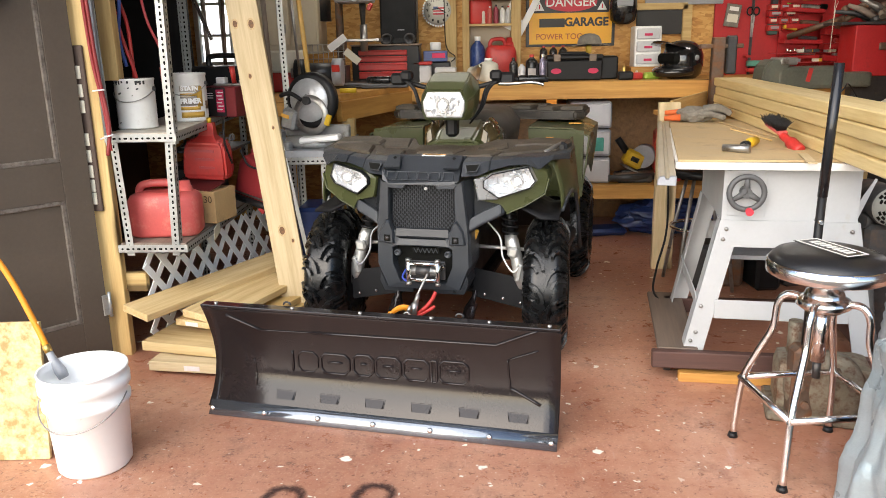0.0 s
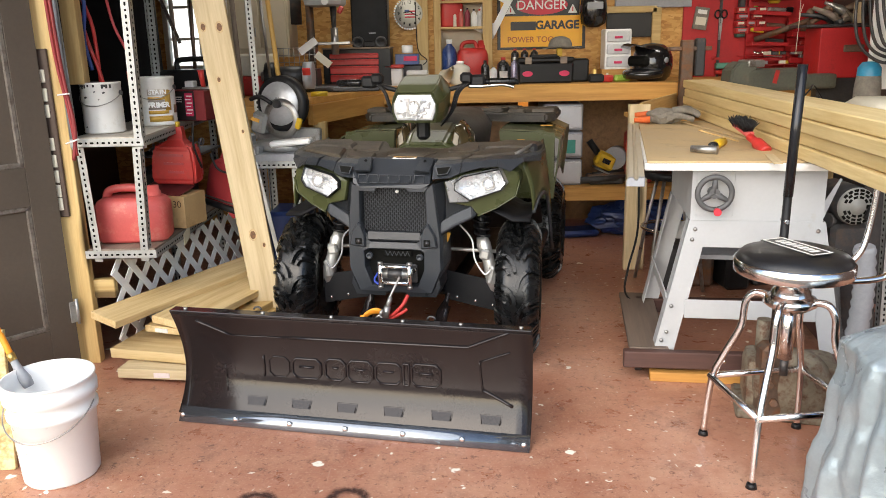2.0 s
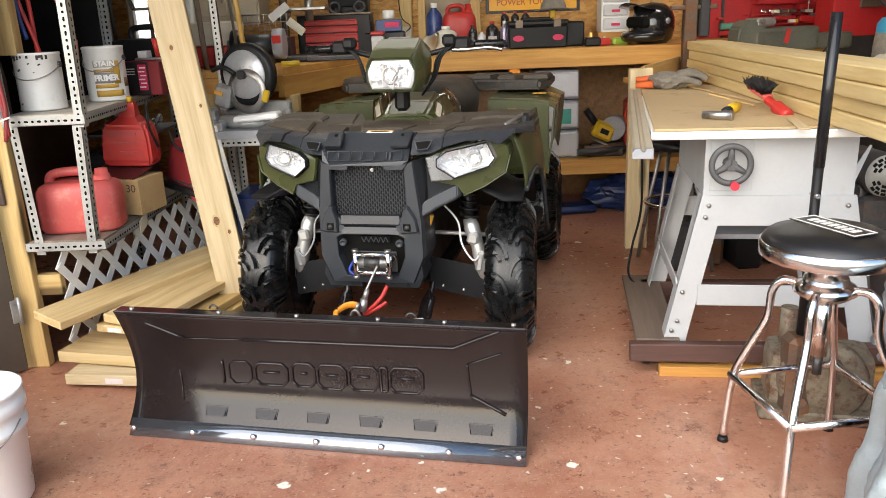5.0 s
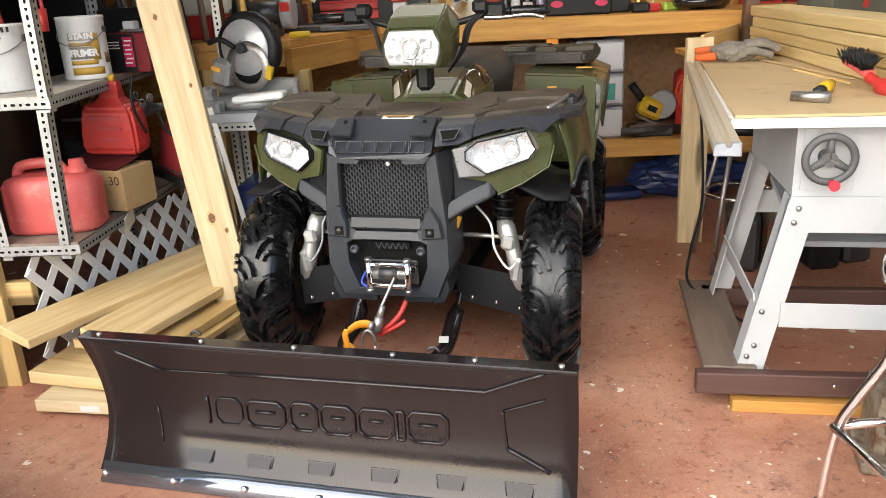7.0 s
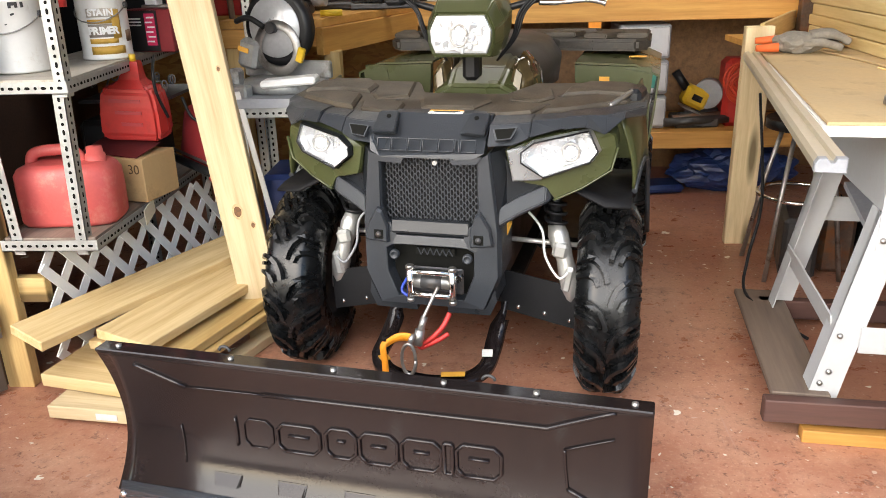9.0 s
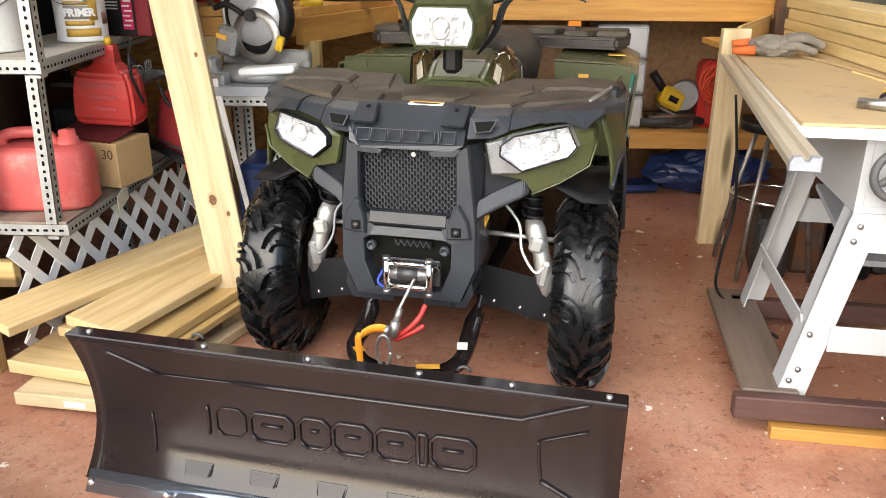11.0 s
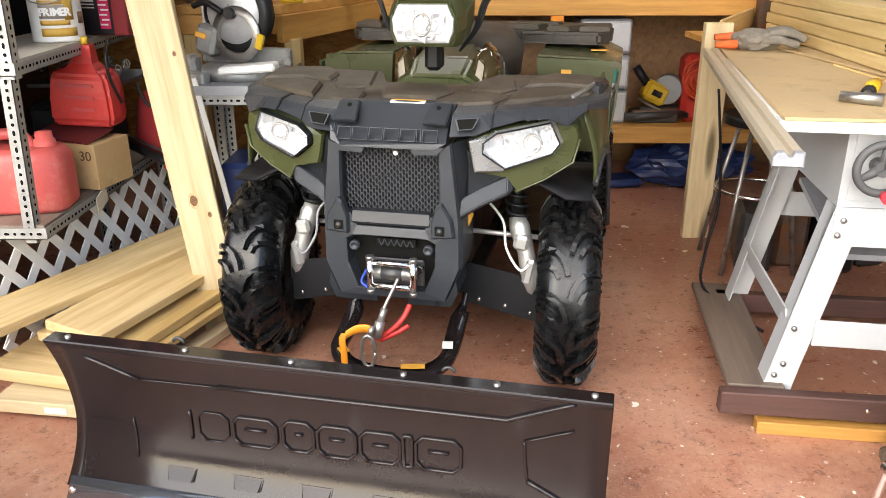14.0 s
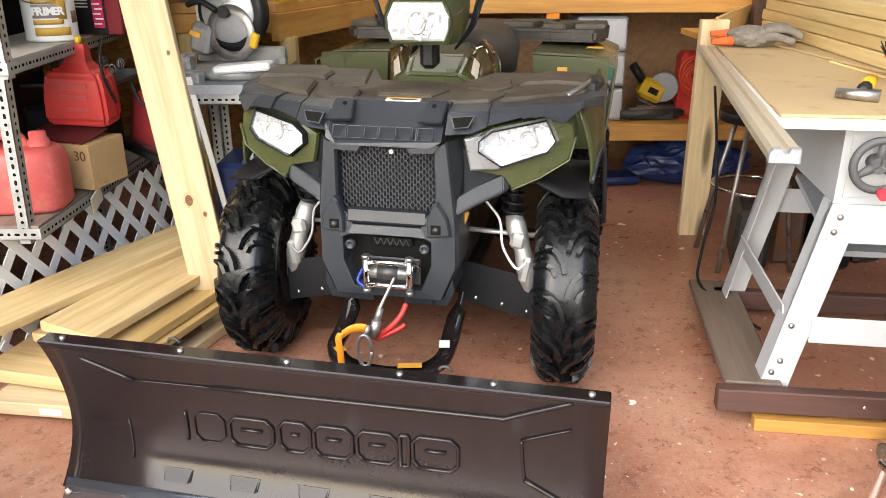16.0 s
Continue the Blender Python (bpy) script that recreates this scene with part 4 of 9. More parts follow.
QDARKRACK = paint("black_rack_plastic", (0.035, 0.031, 0.026), 0.5, var=0.2, scale=7, fine=260, bump=0.3, dirt=(0.09, 0.075, 0.055), dirt_at=0.6)
SEATV = paint("dark_vinyl_seat", (0.055, 0.049, 0.040), 0.5, var=0.12, fine=180, bump=0.15)
BRONZE = paint("bronze_gloss_plastic", (0.10, 0.075, 0.035), 0.12, 0.3, var=0.3, bump=0.02, coat=0.5)
REFLECTOR = paint("lamp_reflector", (0.86, 0.87, 0.88), 0.20, 0.55, var=0.04, bump=0.0, rvar=0.06)
LENS, _n, _l, lp = nodes_of("lamp_lens")
lp.inputs["Base Color"].default_value, lp.inputs["Roughness"].default_value, lp.inputs["Alpha"].default_value = (0.9, 0.92, 0.95, 1), 0.03, 0.06
# weak bulb emission stands in for bright sky reflected in the headlamps
BULBGLOW, _n, _l, ep = nodes_of("bulb_sky_glow")
ep.inputs["Base Color"].default_value = (0.9, 0.9, 0.9, 1)
ep.inputs["Emission Color"].default_value, ep.inputs["Emission Strength"].default_value = (1.0, 0.99, 0.97, 1), 0.3
DULLBLACK = paint("dull_black_plastic", (0.010, 0.010, 0.011), 0.55, spec=0.15, var=0.2)
SILVERT = paint("silver_trim", (0.50, 0.51, 0.51), 0.28, 0.75, var=0.1)

quad = thing("quad_bike", "olive green and black quad bike with front and rear racks", "quad bike", QUAD)


def tyre_surface(across, ang, r, w, lift=0.0):
    """A point on the tyre: across is -1..1 over the tread, ang in radians."""
    a = abs(across)
    drop = 0.055 * max(0.0, a - 0.55) ** 1.6 / 0.45 ** 1.6 if a > 0.55 else 0.0
    rr = r - drop + lift
    return Vector((across * w / 2, -rr * math.cos(ang), rr * math.sin(ang)))


def tyre_mesh(r, w, lugs=14):
    bm = B()
    prof = []
    for k in range(13):
        a = -1 + 2 * k / 12
        prof.append((tyre_surface(a, 0, r - 0.02, w).x, -tyre_surface(a, 0, r - 0.02, w).y))
    side = [(w * 0.53, r - 0.10), (w * 0.52, r - 0.15), (w * 0.42, 0.165), (w * 0.36, 0.155)]
    outline = [(-x, rr) for x, rr in side[::-1]] + prof + side
    n = 56
    rings = [[bm.verts.new((x, -rr * math.cos(2 * math.pi * k / n), rr * math.sin(2 * math.pi * k / n))) for x, rr in outline] for k in range(n)]
    for k in range(n):
        for i in range(len(outline) - 1):
            f = bm.faces.new((rings[k][i], rings[k][i + 1], rings[(k + 1) % n][i + 1], rings[(k + 1) % n][i]))
            f.smooth = True

    def lug(path, wd, h=0.025):
        prev = None
        for j, (acr, ang) in enumerate(path):
            nxt, prv = path[min(j + 1, len(path) - 1)], path[max(j - 1, 0)]
            du, dv = (nxt[0] - prv[0]) * w / 2, (nxt[1] - prv[1]) * r
            ln = math.hypot(du, dv) or 1
            px, pa = -dv / ln, du / ln
            ring = []
            for sgn, lift in ((-1, -0.02), (-1, h - 0.02), (1, h - 0.02), (1, -0.02)):
                g = wd * (1.0 if lift < h - 0.025 else 0.8)
                p = tyre_surface(acr + sgn * px * g / (w / 2), ang + sgn * pa * g / r, r, w, lift + 0.004)
                if abs(acr) > 1.0:
                    p.x = math.copysign(min(abs(p.x), w * 0.56 + (0.008 if lift > 0 else 0)), p.x)
                ring.append(bm.verts.new(p))
            if prev:
                for q in range(4):
                    bm.faces.new((prev[q], prev[(q + 1) % 4], ring[(q + 1) % 4], ring[q]))
            else:
                bm.faces.new(ring[::-1])
            prev = ring
        bm.faces.new(prev)

    for k in range(lugs):
        a0 = 2 * math.pi * k / lugs
        for sgn, off in ((1, 0.0), (-1, math.pi / lugs)):
            lug([(sgn * u, a0 + off + v) for u, v in ((0.05, -0.17), (0.12, -0.08), (0.26, 0.0), (0.46, 0.055), (0.70, 0.085), (0.92, 0.095), (1.06, 0.095))], 0.0085, 0.027)
            lug([(sgn * u, a0 + off + v) for u, v in ((0.34, -0.20), (0.44, -0.135), (0.62, -0.10), (0.84, -0.085), (1.06, -0.085))], 0.0080, 0.027)
            lug([(sgn * u, a0 + off + v) for u, v in ((0.72, 0.005), (0.90, 0.010), (1.06, 0.010))], 0.0065, 0.024)
    return bm


def rim_mesh(w):
    bm = B()
    lathe(bm, [(0.02, 0.03), (0.06, 0.03), (0.07, 0.015), (0.12, 0.0), (0.145, 0.02), (0.158, w * 0.36), (0.166, w * 0.37), (0.166, -w * 0.37), (0.155, -w * 0.36), (0.14, -0.03), (0.07, -0.03), (0.02, -0.03)], 32, pose(0, 0, 0, 0, 90, 0))
    return bm


wheels = {}
for key, r, w in (("front", 0.318, 0.188), ("rear", 0.312, 0.26)):
    wm = rim_mesh(w)
    tm = tyre_mesh(r, w)
    for sgn in (-1, 1):
        x = (0.52 if sgn > 0 else -0.54) * (1.0 if key == "front" else 0.95)
        y = 0.03 if key == "front" else 1.32
        if (key, "m") in wheels:
            rim_me, tyre_me = wheels[(key, "m")]
            wo = new("wheel", rim_me)
            wo.parent = quad
            to = new("tyre", tyre_me)
            to.parent = wo
        else:
            wo = part("wheel", wm, DARKSTEEL, quad)
            to = part("tyre", tm, RUBBER, wo, "black knobbly tyre")
            wheels[(key, "m")] = (wo.data, to.data)
        wo.matrix_basis = pose(x, y, r, 0, 0, (4 if key == "front" else 0)) @ (pose(0, 0, 0, 0, 0, 180) @ Matrix.Diagonal((1, -1, 1, 1)) if sgn < 0 else Matrix())


# frame and engine block
part("frame", boxed((0, 0.62, 0.47), (0.34, 1.5, 0.34), bevel=0.03), BLACKPL, quad)
part("belly", boxed((0, 0.72, 0.27), (0.40, 1.3, 0.05), bevel=0.015), BLACKPL, quad)
for s in (1, -1):
    part("footwell", boxed((s * 0.40, 0.68, 0.36), (0.34, 0.62, 0.05), bevel=0.012), BLACKPL, quad)

# front rack plate
NX = 0.002
half = [(0.0, -0.175), (0.19, -0.19), (0.36, -0.13), (0.53, -0.01), (0.60, 0.08), (0.605, 0.24), (0.56, 0.33), (0.42, 0.365), (0.21, 0.345), (0.15, 0.15), (0.0, 0.13)]
outline = half + [(-x, y) for x, y in half[-2:0:-1]]
RM = pose(0.012, 0, 0.918, 2.5, 0, 0)
bm = B()
prism(bm, outline, 0.036, None, 0.008)
part("front_rack", bm, QRACK, quad, "dusty black moulded front rack", m=RM)


def pad(poly, h=0.014, mat=None, s=1):
    """A raised plate of the rack with sloping sides."""
    bm = B()
    cx, cy = sum(p[0] for p in poly) / len(poly), sum(p[1] for p in poly) / len(poly)
    ring = lambda g, z: [(s * (x + (cx - x) * g), y + (cy - y) * g, z) for x, y in poly]
    loft(bm, [ring(0.0, -0.01), ring(0.0, h * 0.4), ring(0.10, h)])
    part("rack_pad", bm, mat or QRACK, quad, m=RM @ pose(0, 0, 0.036))


for s in (1, -1):
    pad([(0.33, 0.12), (0.44, 0.16), (0.575, 0.13), (0.58, 0.27), (0.53, 0.325), (0.40, 0.335), (0.34, 0.24)], s=s)
    pad([(0.30, -0.12), (0.38, -0.085), (0.54, 0.04), (0.55, 0.09), (0.43, 0.12), (0.34, 0.07)], s=s)
    pad([(0.17, 0.06), (0.27, 0.02), (0.31, 0.09), (0.29, 0.20), (0.22, 0.31), (0.19, 0.16)], 0.010, s=s)
    pad([(0.135, -0.165), (0.185, -0.17), (0.27, -0.13), (0.30, -0.03), (0.22, 0.0), (0.15, -0.05)], 0.012, s=s)
    # grooves that part the raised plates
    for cx, cy, ln, yaw in ((0.335, 0.175, 0.10, 75), (0.27, -0.02, 0.09, 40), (0.21, 0.02, 0.07, -35)):
        part("rack_groove", boxed((s * cx, cy, 0.0365), (ln, 0.016, 0.003), (0, 0, s * yaw), 0.001), QDARKRACK, quad, m=RM)
pad([(-0.085, -0.085), (0.085, -0.085), (0.12, 0.02), (0.07, 0.115), (-0.07, 0.115), (-0.12, 0.02)], 0.010)
LM = pose(NX + 0.03, -0.176, 0.9585, 6, 0, 0)
part("warning_label", boxed((0, 0, 0), (0.105, 0.026, 0.003)), LABELW, quad, "orange and white warning label", m=LM)
part("label_band", boxed((0, 0.009, 0.0018), (0.105, 0.008, 0.002)), LABELY, quad, m=LM)
for k in range(3):
    part("label_text_bar", boxed((0, 0.001 - 0.005 * k, 0.0018), (0.085 - 0.012 * k, 0.0022, 0.002)), INKDARK, quad, m=LM)

# folded fascia between the rack's edge and the headlamps
for s in (1, -1):
    def fold(x, yt, zt, ym, zm, yb, zb):
        return [Vector((s * x + 0.012, yt, zt)), Vector((s * x + 0.012, ym, zm)), Vector((s * x + 0.012, yb, zb)), Vector((s * x + 0.012, yb + 0.05, zb + 0.004)), Vector((s * x + 0.012, yt + 0.08, zt - 0.02))]
    runs = (("fascia", [(0.170, -0.182, 0.953, -0.252, 0.940, -0.300, 0.884), (0.245, -0.168, 0.954, -0.238, 0.942, -0.288, 0.889), (0.285, -0.150, 0.954, -0.222, 0.944, -0.268, 0.905)]),
            ("fascia", [(0.2855, -0.150, 0.953, -0.214, 0.946, -0.262, 0.906), (0.365, -0.118, 0.954, -0.190, 0.950, -0.232, 0.926), (0.385, -0.105, 0.954, -0.176, 0.952, -0.222, 0.928)]),
            ("fascia_wing", [(0.375, -0.110, 0.958, -0.196, 0.956, -0.240, 0.928), (0.44, -0.070, 0.959, -0.165, 0.957, -0.214, 0.930), (0.492, -0.030, 0.959, -0.135, 0.952, -0.184, 0.904), (0.540, 0.020, 0.958, -0.080, 0.955, -0.115, 0.938), (0.600, 0.110, 0.958, 0.045, 0.950, 0.035, 0.920)]))
    for nm, rows_f in runs:
        bm = B()
        loft(bm, [fold(*r) for r in rows_f])
        bmesh.ops.bevel(bm, geom=bm.edges[:], offset=0.003, segments=2, affect="EDGES")
        part(nm, bm, QGREY, quad)
    # black plate for the vent's inner shade beside the nose plate, with a raised rim
    vent_poly = [(0.0, 0.0), (0.058, 0.004), (0.044, -0.024), (0.008, -0.028)]
    VM = pose(0.012 + s * 0.190, -0.286, 0.930, 62, 0, s * 8)
    for nm, mt, k, dz in (("vent_rim", QGREY, 1.18, 0.0), ("vent", HOLE, 1.0, 0.003)):
        bm = B()
        cx, cy = 0.028, -0.013
        pts = [(s * (cx + (x - cx) * k), cy + (y - cy) * k) for x, y in vent_poly]
        prism(bm, pts if s < 0 else pts[::-1], 0.012 + dz)
        part(nm, bm, mt, quad, m=VM @ pose(0, 0, -0.004))
# nose plate with its sunken upper panel
bm = B()
plate_ring = lambda k, out: [Vector((NX + x * k, y - out, z)) for x, y, z in ((-0.178, -0.190, 0.956), (-0.105, -0.185, 0.957), (0.105, -0.185, 0.957), (0.178, -0.190, 0.956), (0.176, -0.285, 0.910), (0.172, -0.306, 0.866), (0.135, -0.310, 0.846), (-0.135, -0.310, 0.846), (-0.172, -0.306, 0.866), (-0.176, -0.285, 0.910))]
loft(bm, [plate_ring(1.0, -0.05), plate_ring(1.0, 0.0)])
bmesh.ops.bevel(bm, geom=[e for e in bm.edges if e.calc_length() > 0.06], offset=0.004, segments=2, affect="EDGES")
part("nose_plate", bm, QGREY, quad)
for s in (1, -1):
    bm = B()
    loft(bm, [[Vector((NX + s * x, y - o, z + o * 0.6)) for x, y, z in ((0.112, -0.190, 0.957), (0.172, -0.194, 0.957), (0.170, -0.284, 0.913), (0.098, -0.282, 0.914))] for o in (-0.01, 0.010)])
    bmesh.ops.bevel(bm, geom=bm.edges[:], offset=0.003, segments=2, affect="EDGES")
    part("nose_rib", bm, QGREY, quad)
    part("nose_screw", swept([(NX + s * 0.135, -0.222, 0.945), (NX + s * 0.135, -0.228, 0.954)], 0.007, 10), HOLE, quad)
    bm = B()
    loft(bm, [[Vector((NX + s * x, y, z)) for x, z in ((0.070, 0.843), (0.166, 0.856), (0.148, 0.832), (0.078, 0.829))] for y in (-0.27, -0.305)])
    part("nose_trim", bm, QGREY, quad)
# pressed maker's mark, kept as plain outlined blocks
xe = NX - 0.150
for w in (0.040, 0.046, 0.040, 0.044, 0.044, 0.012, 0.044):
    ol_ = [(xe, 0.868), (xe + w, 0.868), (xe + w, 0.901), (xe, 0.901), (xe, 0.868)]
    part("emblem_bar", swept([(x, -0.3055 + (z - 0.868) * 0.42, z) for x, z in ol_], 0.0028, 6), QGREY, quad)
    xe += w + 0.0045

# grille: dark backing and a honeycomb of flattened cells
GZ0, GZ1, GW = 0.640, 0.836, 0.150
bm = B()
loft(bm, [[(-GW, -0.245, GZ1), (GW, -0.245, GZ1), (GW, -0.245, GZ0), (-GW, -0.245, GZ0)], [(-GW, -0.15, GZ1), (GW, -0.15, GZ1), (GW, -0.15, GZ0), (-GW, -0.15, GZ0)]])
part("grille_backing", bm, BLACKPL, quad, m=pose(NX, 0, 0))
grille = B()
rows = 19
for i in range(rows):
    z = GZ0 + 0.006 + (GZ1 - GZ0 - 0.010) * i / (rows - 1)
    pts, x, k = [], -GW + 0.004, 0
    while x < GW - 0.004:
        up = 1 if ((k // 2) + i) % 2 else -1
        pts.append((x, -0.262, z + 0.0044 * up))
        x += 0.0072 if k % 2 == 0 else 0.0022
        k += 1
    sweep(grille, pts, 0.0021, 5)
part("grille_mesh", grille, QGREY, quad, "black honeycomb grille", m=pose(NX, 0, 0))
part("grille_stud", swept([(NX + 0.015, -0.262, 0.824), (NX + 0.015, -0.272, 0.824)], 0.007, 10), ALU, quad)
for s in (1, -1):
    bm = B()
    pl = lambda y, g: [Vector((NX + s * x, y, z)) for x, z in ((0.146 + g, 0.842), (0.186 - g, 0.866 - g), (0.212 - g, 0.628), (0.166 + g, 0.622), (0.150 + g, 0.66))]
    loft(bm, [pl(-0.20, 0.0), pl(-0.286, 0.0), pl(-0.296, 0.005)])
    part("grille_pillar", bm, QGREY, quad)
    bm = B()
    loft(bm, [[Vector((NX + s * x, y, z)) for x, y, z in ((0.187, -0.280, 0.862), (0.232, -0.215, 0.868), (0.238, -0.195, 0.64), (0.211, -0.280, 0.632))], [Vector((NX + s * x, y, z)) for x, y, z in ((0.170, -0.24, 0.862), (0.20, -0.16, 0.868), (0.20, -0.15, 0.64), (0.19, -0.24, 0.632))]])
    part("pillar_side", bm, QBLACK, quad)
    # wing running from the pillar out under the headlamp
    bm = B()
    sec = lambda x, y, z0, z1, d: [Vector((s * x + 0.012, y, z0)), Vector((s * x + 0.012, y - 0.010, z0 * 0.8 + z1 * 0.2)), Vector((s * x + 0.012, y, z1)), Vector((s * x + 0.012, y + d, z1)), Vector((s * x + 0.012, y + d, z0))]
    loft(bm, [sec(0.195, -0.272, 0.632, 0.690, 0.08), sec(0.25, -0.252, 0.664, 0.722, 0.08), sec(0.330, -0.222, 0.700, 0.757, 0.08), sec(0.345, -0.205, 0.708, 0.752, 0.06)])
    bmesh.ops.bevel(bm, geom=bm.edges[:], offset=0.003, segments=2, affect="EDGES")
    part("bumper_wing", bm, QGREY, quad)
    # black fill added in place of the shaded recess above the wing
    bm = B()
    sec2 = lambda x, y, z0, z1: [Vector((s * x + 0.012, y, z0)), Vector((s * x + 0.012, y, z1)), Vector((s * x + 0.012, y + 0.05, z1)), Vector((s * x + 0.012, y + 0.05, z0))]
    loft(bm, [sec2(0.195, -0.242, 0.68, 0.85), sec2(0.25, -0.222, 0.71, 0.80), sec2(0.335, -0.190, 0.74, 0.775)])
    part("recess_fill", bm, QBLACK, quad)

# lower bumper with a deep recess for the winch
bm = B()
bp = lambda y, k: [Vector((NX + x * k, y, z)) for x, z in ((-0.216, 0.632), (-0.13, 0.640), (-0.11, 0.600), (0.11, 0.600), (0.13, 0.640), (0.216, 0.632), (0.218, 0.480), (0.172, 0.372), (-0.172, 0.372), (-0.218, 0.480))]
rp = lambda y, k: [Vector((NX + x * k, y, 0.47 + (z - 0.47) * k)) for x, z in ((-0.142, 0.560), (-0.12, 0.572), (-0.08, 0.574), (0.08, 0.574), (0.12, 0.572), (0.142, 0.560), (0.140, 0.48), (0.108, 0.398), (-0.108, 0.398), (-0.140, 0.48))]
loft(bm, [bp(-0.10, 1.0), bp(-0.268, 1.0), bp(-0.294, 0.96), rp(-0.300, 1.0), rp(-0.298, 0.975), rp(-0.245, 0.94)])
part("bumper", bm, QGREY, quad, "black moulded front bumper")
for s in (1, -1):
    bm = B()
    padring = lambda k, y: [Vector((NX + s * (0.158 + (x - 0.158) * k), y, 0.625 + (z - 0.625) * k)) for x, z in ((0.128, 0.578), (0.200, 0.585), (0.190, 0.64), (0.160, 0.690), (0.145, 0.680), (0.128, 0.632))]
    loft(bm, [padring(1.0, -0.28), padring(1.0, -0.308), padring(0.86, -0.316)])
    part("bumper_pad", bm, QGREY, quad)
    part("recess", boxed((NX + s * 0.156, -0.315, 0.606), (0.034, 0.006, 0.034), bevel=0.004), HOLE, quad)
    bm = B()
    lathe(bm, [(0.010, 0), (0.009, 0.006), (0.0005, 0.008)], 10, pose(NX + s * 0.156, -0.317, 0.606, 90, 0, 0))
    part("bolt", bm, DARKSTEEL, quad)
    bm = B()
    lathe(bm, [(0.016, 0), (0.015, 0.012), (0.010, 0.014), (0.009, 0.008), (0.0005, 0.008)], 12, pose(NX + s * 0.116, -0.287, 0.535, 90, 0, 0))
    part("socket", bm, QGREY, quad)
    bm = B()
    loft(bm, [[Vector((NX + s * x, y, z)) for x, z in ((0.172, 0.374), (0.20, 0.44), (0.206, 0.40), (0.185, 0.352), (0.05, 0.350), (0.05, 0.374))] for y in (-0.14, -0.288)])
    part("bumper_skirt", bm, QBLACK, quad)
part("bumper_shelf", boxed((NX, -0.270, 0.622), (0.25, 0.05, 0.045), (-18, 0, 0), 0.006), QBLACK, quad)
part("winch_vent", boxed((NX + 0.01, -0.272, 0.545), (0.125, 0.006, 0.026), bevel=0.002), HOLE, quad)
for k in range(11):
    part("vent_rib", boxed((NX + 0.01 - 0.05 + 0.010 * k, -0.276, 0.545), (0.0028, 0.005, 0.024), (0, 25 if k % 2 else -25, 0)), QGREY, quad)
part("winch_opening", boxed((NX, -0.248, 0.47), (0.26, 0.006, 0.17), bevel=0.002), HOLE, quad)
part("fairlead_plate", boxed((0.015, -0.300, 0.462), (0.185, 0.008, 0.085), bevel=0.004), DARKSTEEL, quad)
winch = part("winch", swept([(-0.055, -0.316, 0.462), (0.085, -0.316, 0.462)], 0.022, 14), STEEL, quad, "steel winch drum with roller fairlead")
for z in (0.500, 0.425):
    part("roller", swept([(-0.05, -0.336, z), (0.08, -0.336, z)], 0.009, 12), CHROME, winch)
for x in (-0.052, 0.082):
    part("roller", swept([(x, -0.338, 0.415), (x, -0.338, 0.512)], 0.0105, 12), CHROME, winch)
    for z in (0.408, 0.516):
        part("roller_nut", swept([(x, -0.338, z - 0.006), (x, -0.338, z + 0.006)], 0.013, 6), STEEL, winch)
part("rope_wrap", swept([(-0.02, -0.317, 0.462), (0.045, -0.317, 0.462)], 0.0235, 12), DARKSTEEL, winch)
part("spool_bolt", swept([(0.098, -0.31, 0.485), (0.098, -0.335, 0.485)], 0.012, 8), CHROME, winch)
part("winch_wire", swept(smooth_line([(-0.075, -0.30, 0.46), (-0.085, -0.325, 0.43), (-0.06, -0.33, 0.412)]), 0.005, 6), paint("blue_wire", (0.02, 0.05, 0.35), 0.4), winch)

def reach(poly, cx, cz, a):
    """Distance from a centre to the outline along the angle a."""
    dx, dz, best = math.cos(a), math.sin(a), 0.0
    for (xa, za), (xb, zb) in zip(poly, poly[1:] + poly[:1]):
        ex, ez = xb - xa, zb - za
        den = dx * ez - dz * ex
        if abs(den) < 1e-9:
            continue
        r = ((xa - cx) * ez - (za - cz) * ex) / den
        q = ((xa - cx) * dz - (za - cz) * dx) / den
        if r > 0 and -1e-6 <= q <= 1 + 1e-6:
            best = max(best, r)
    return best


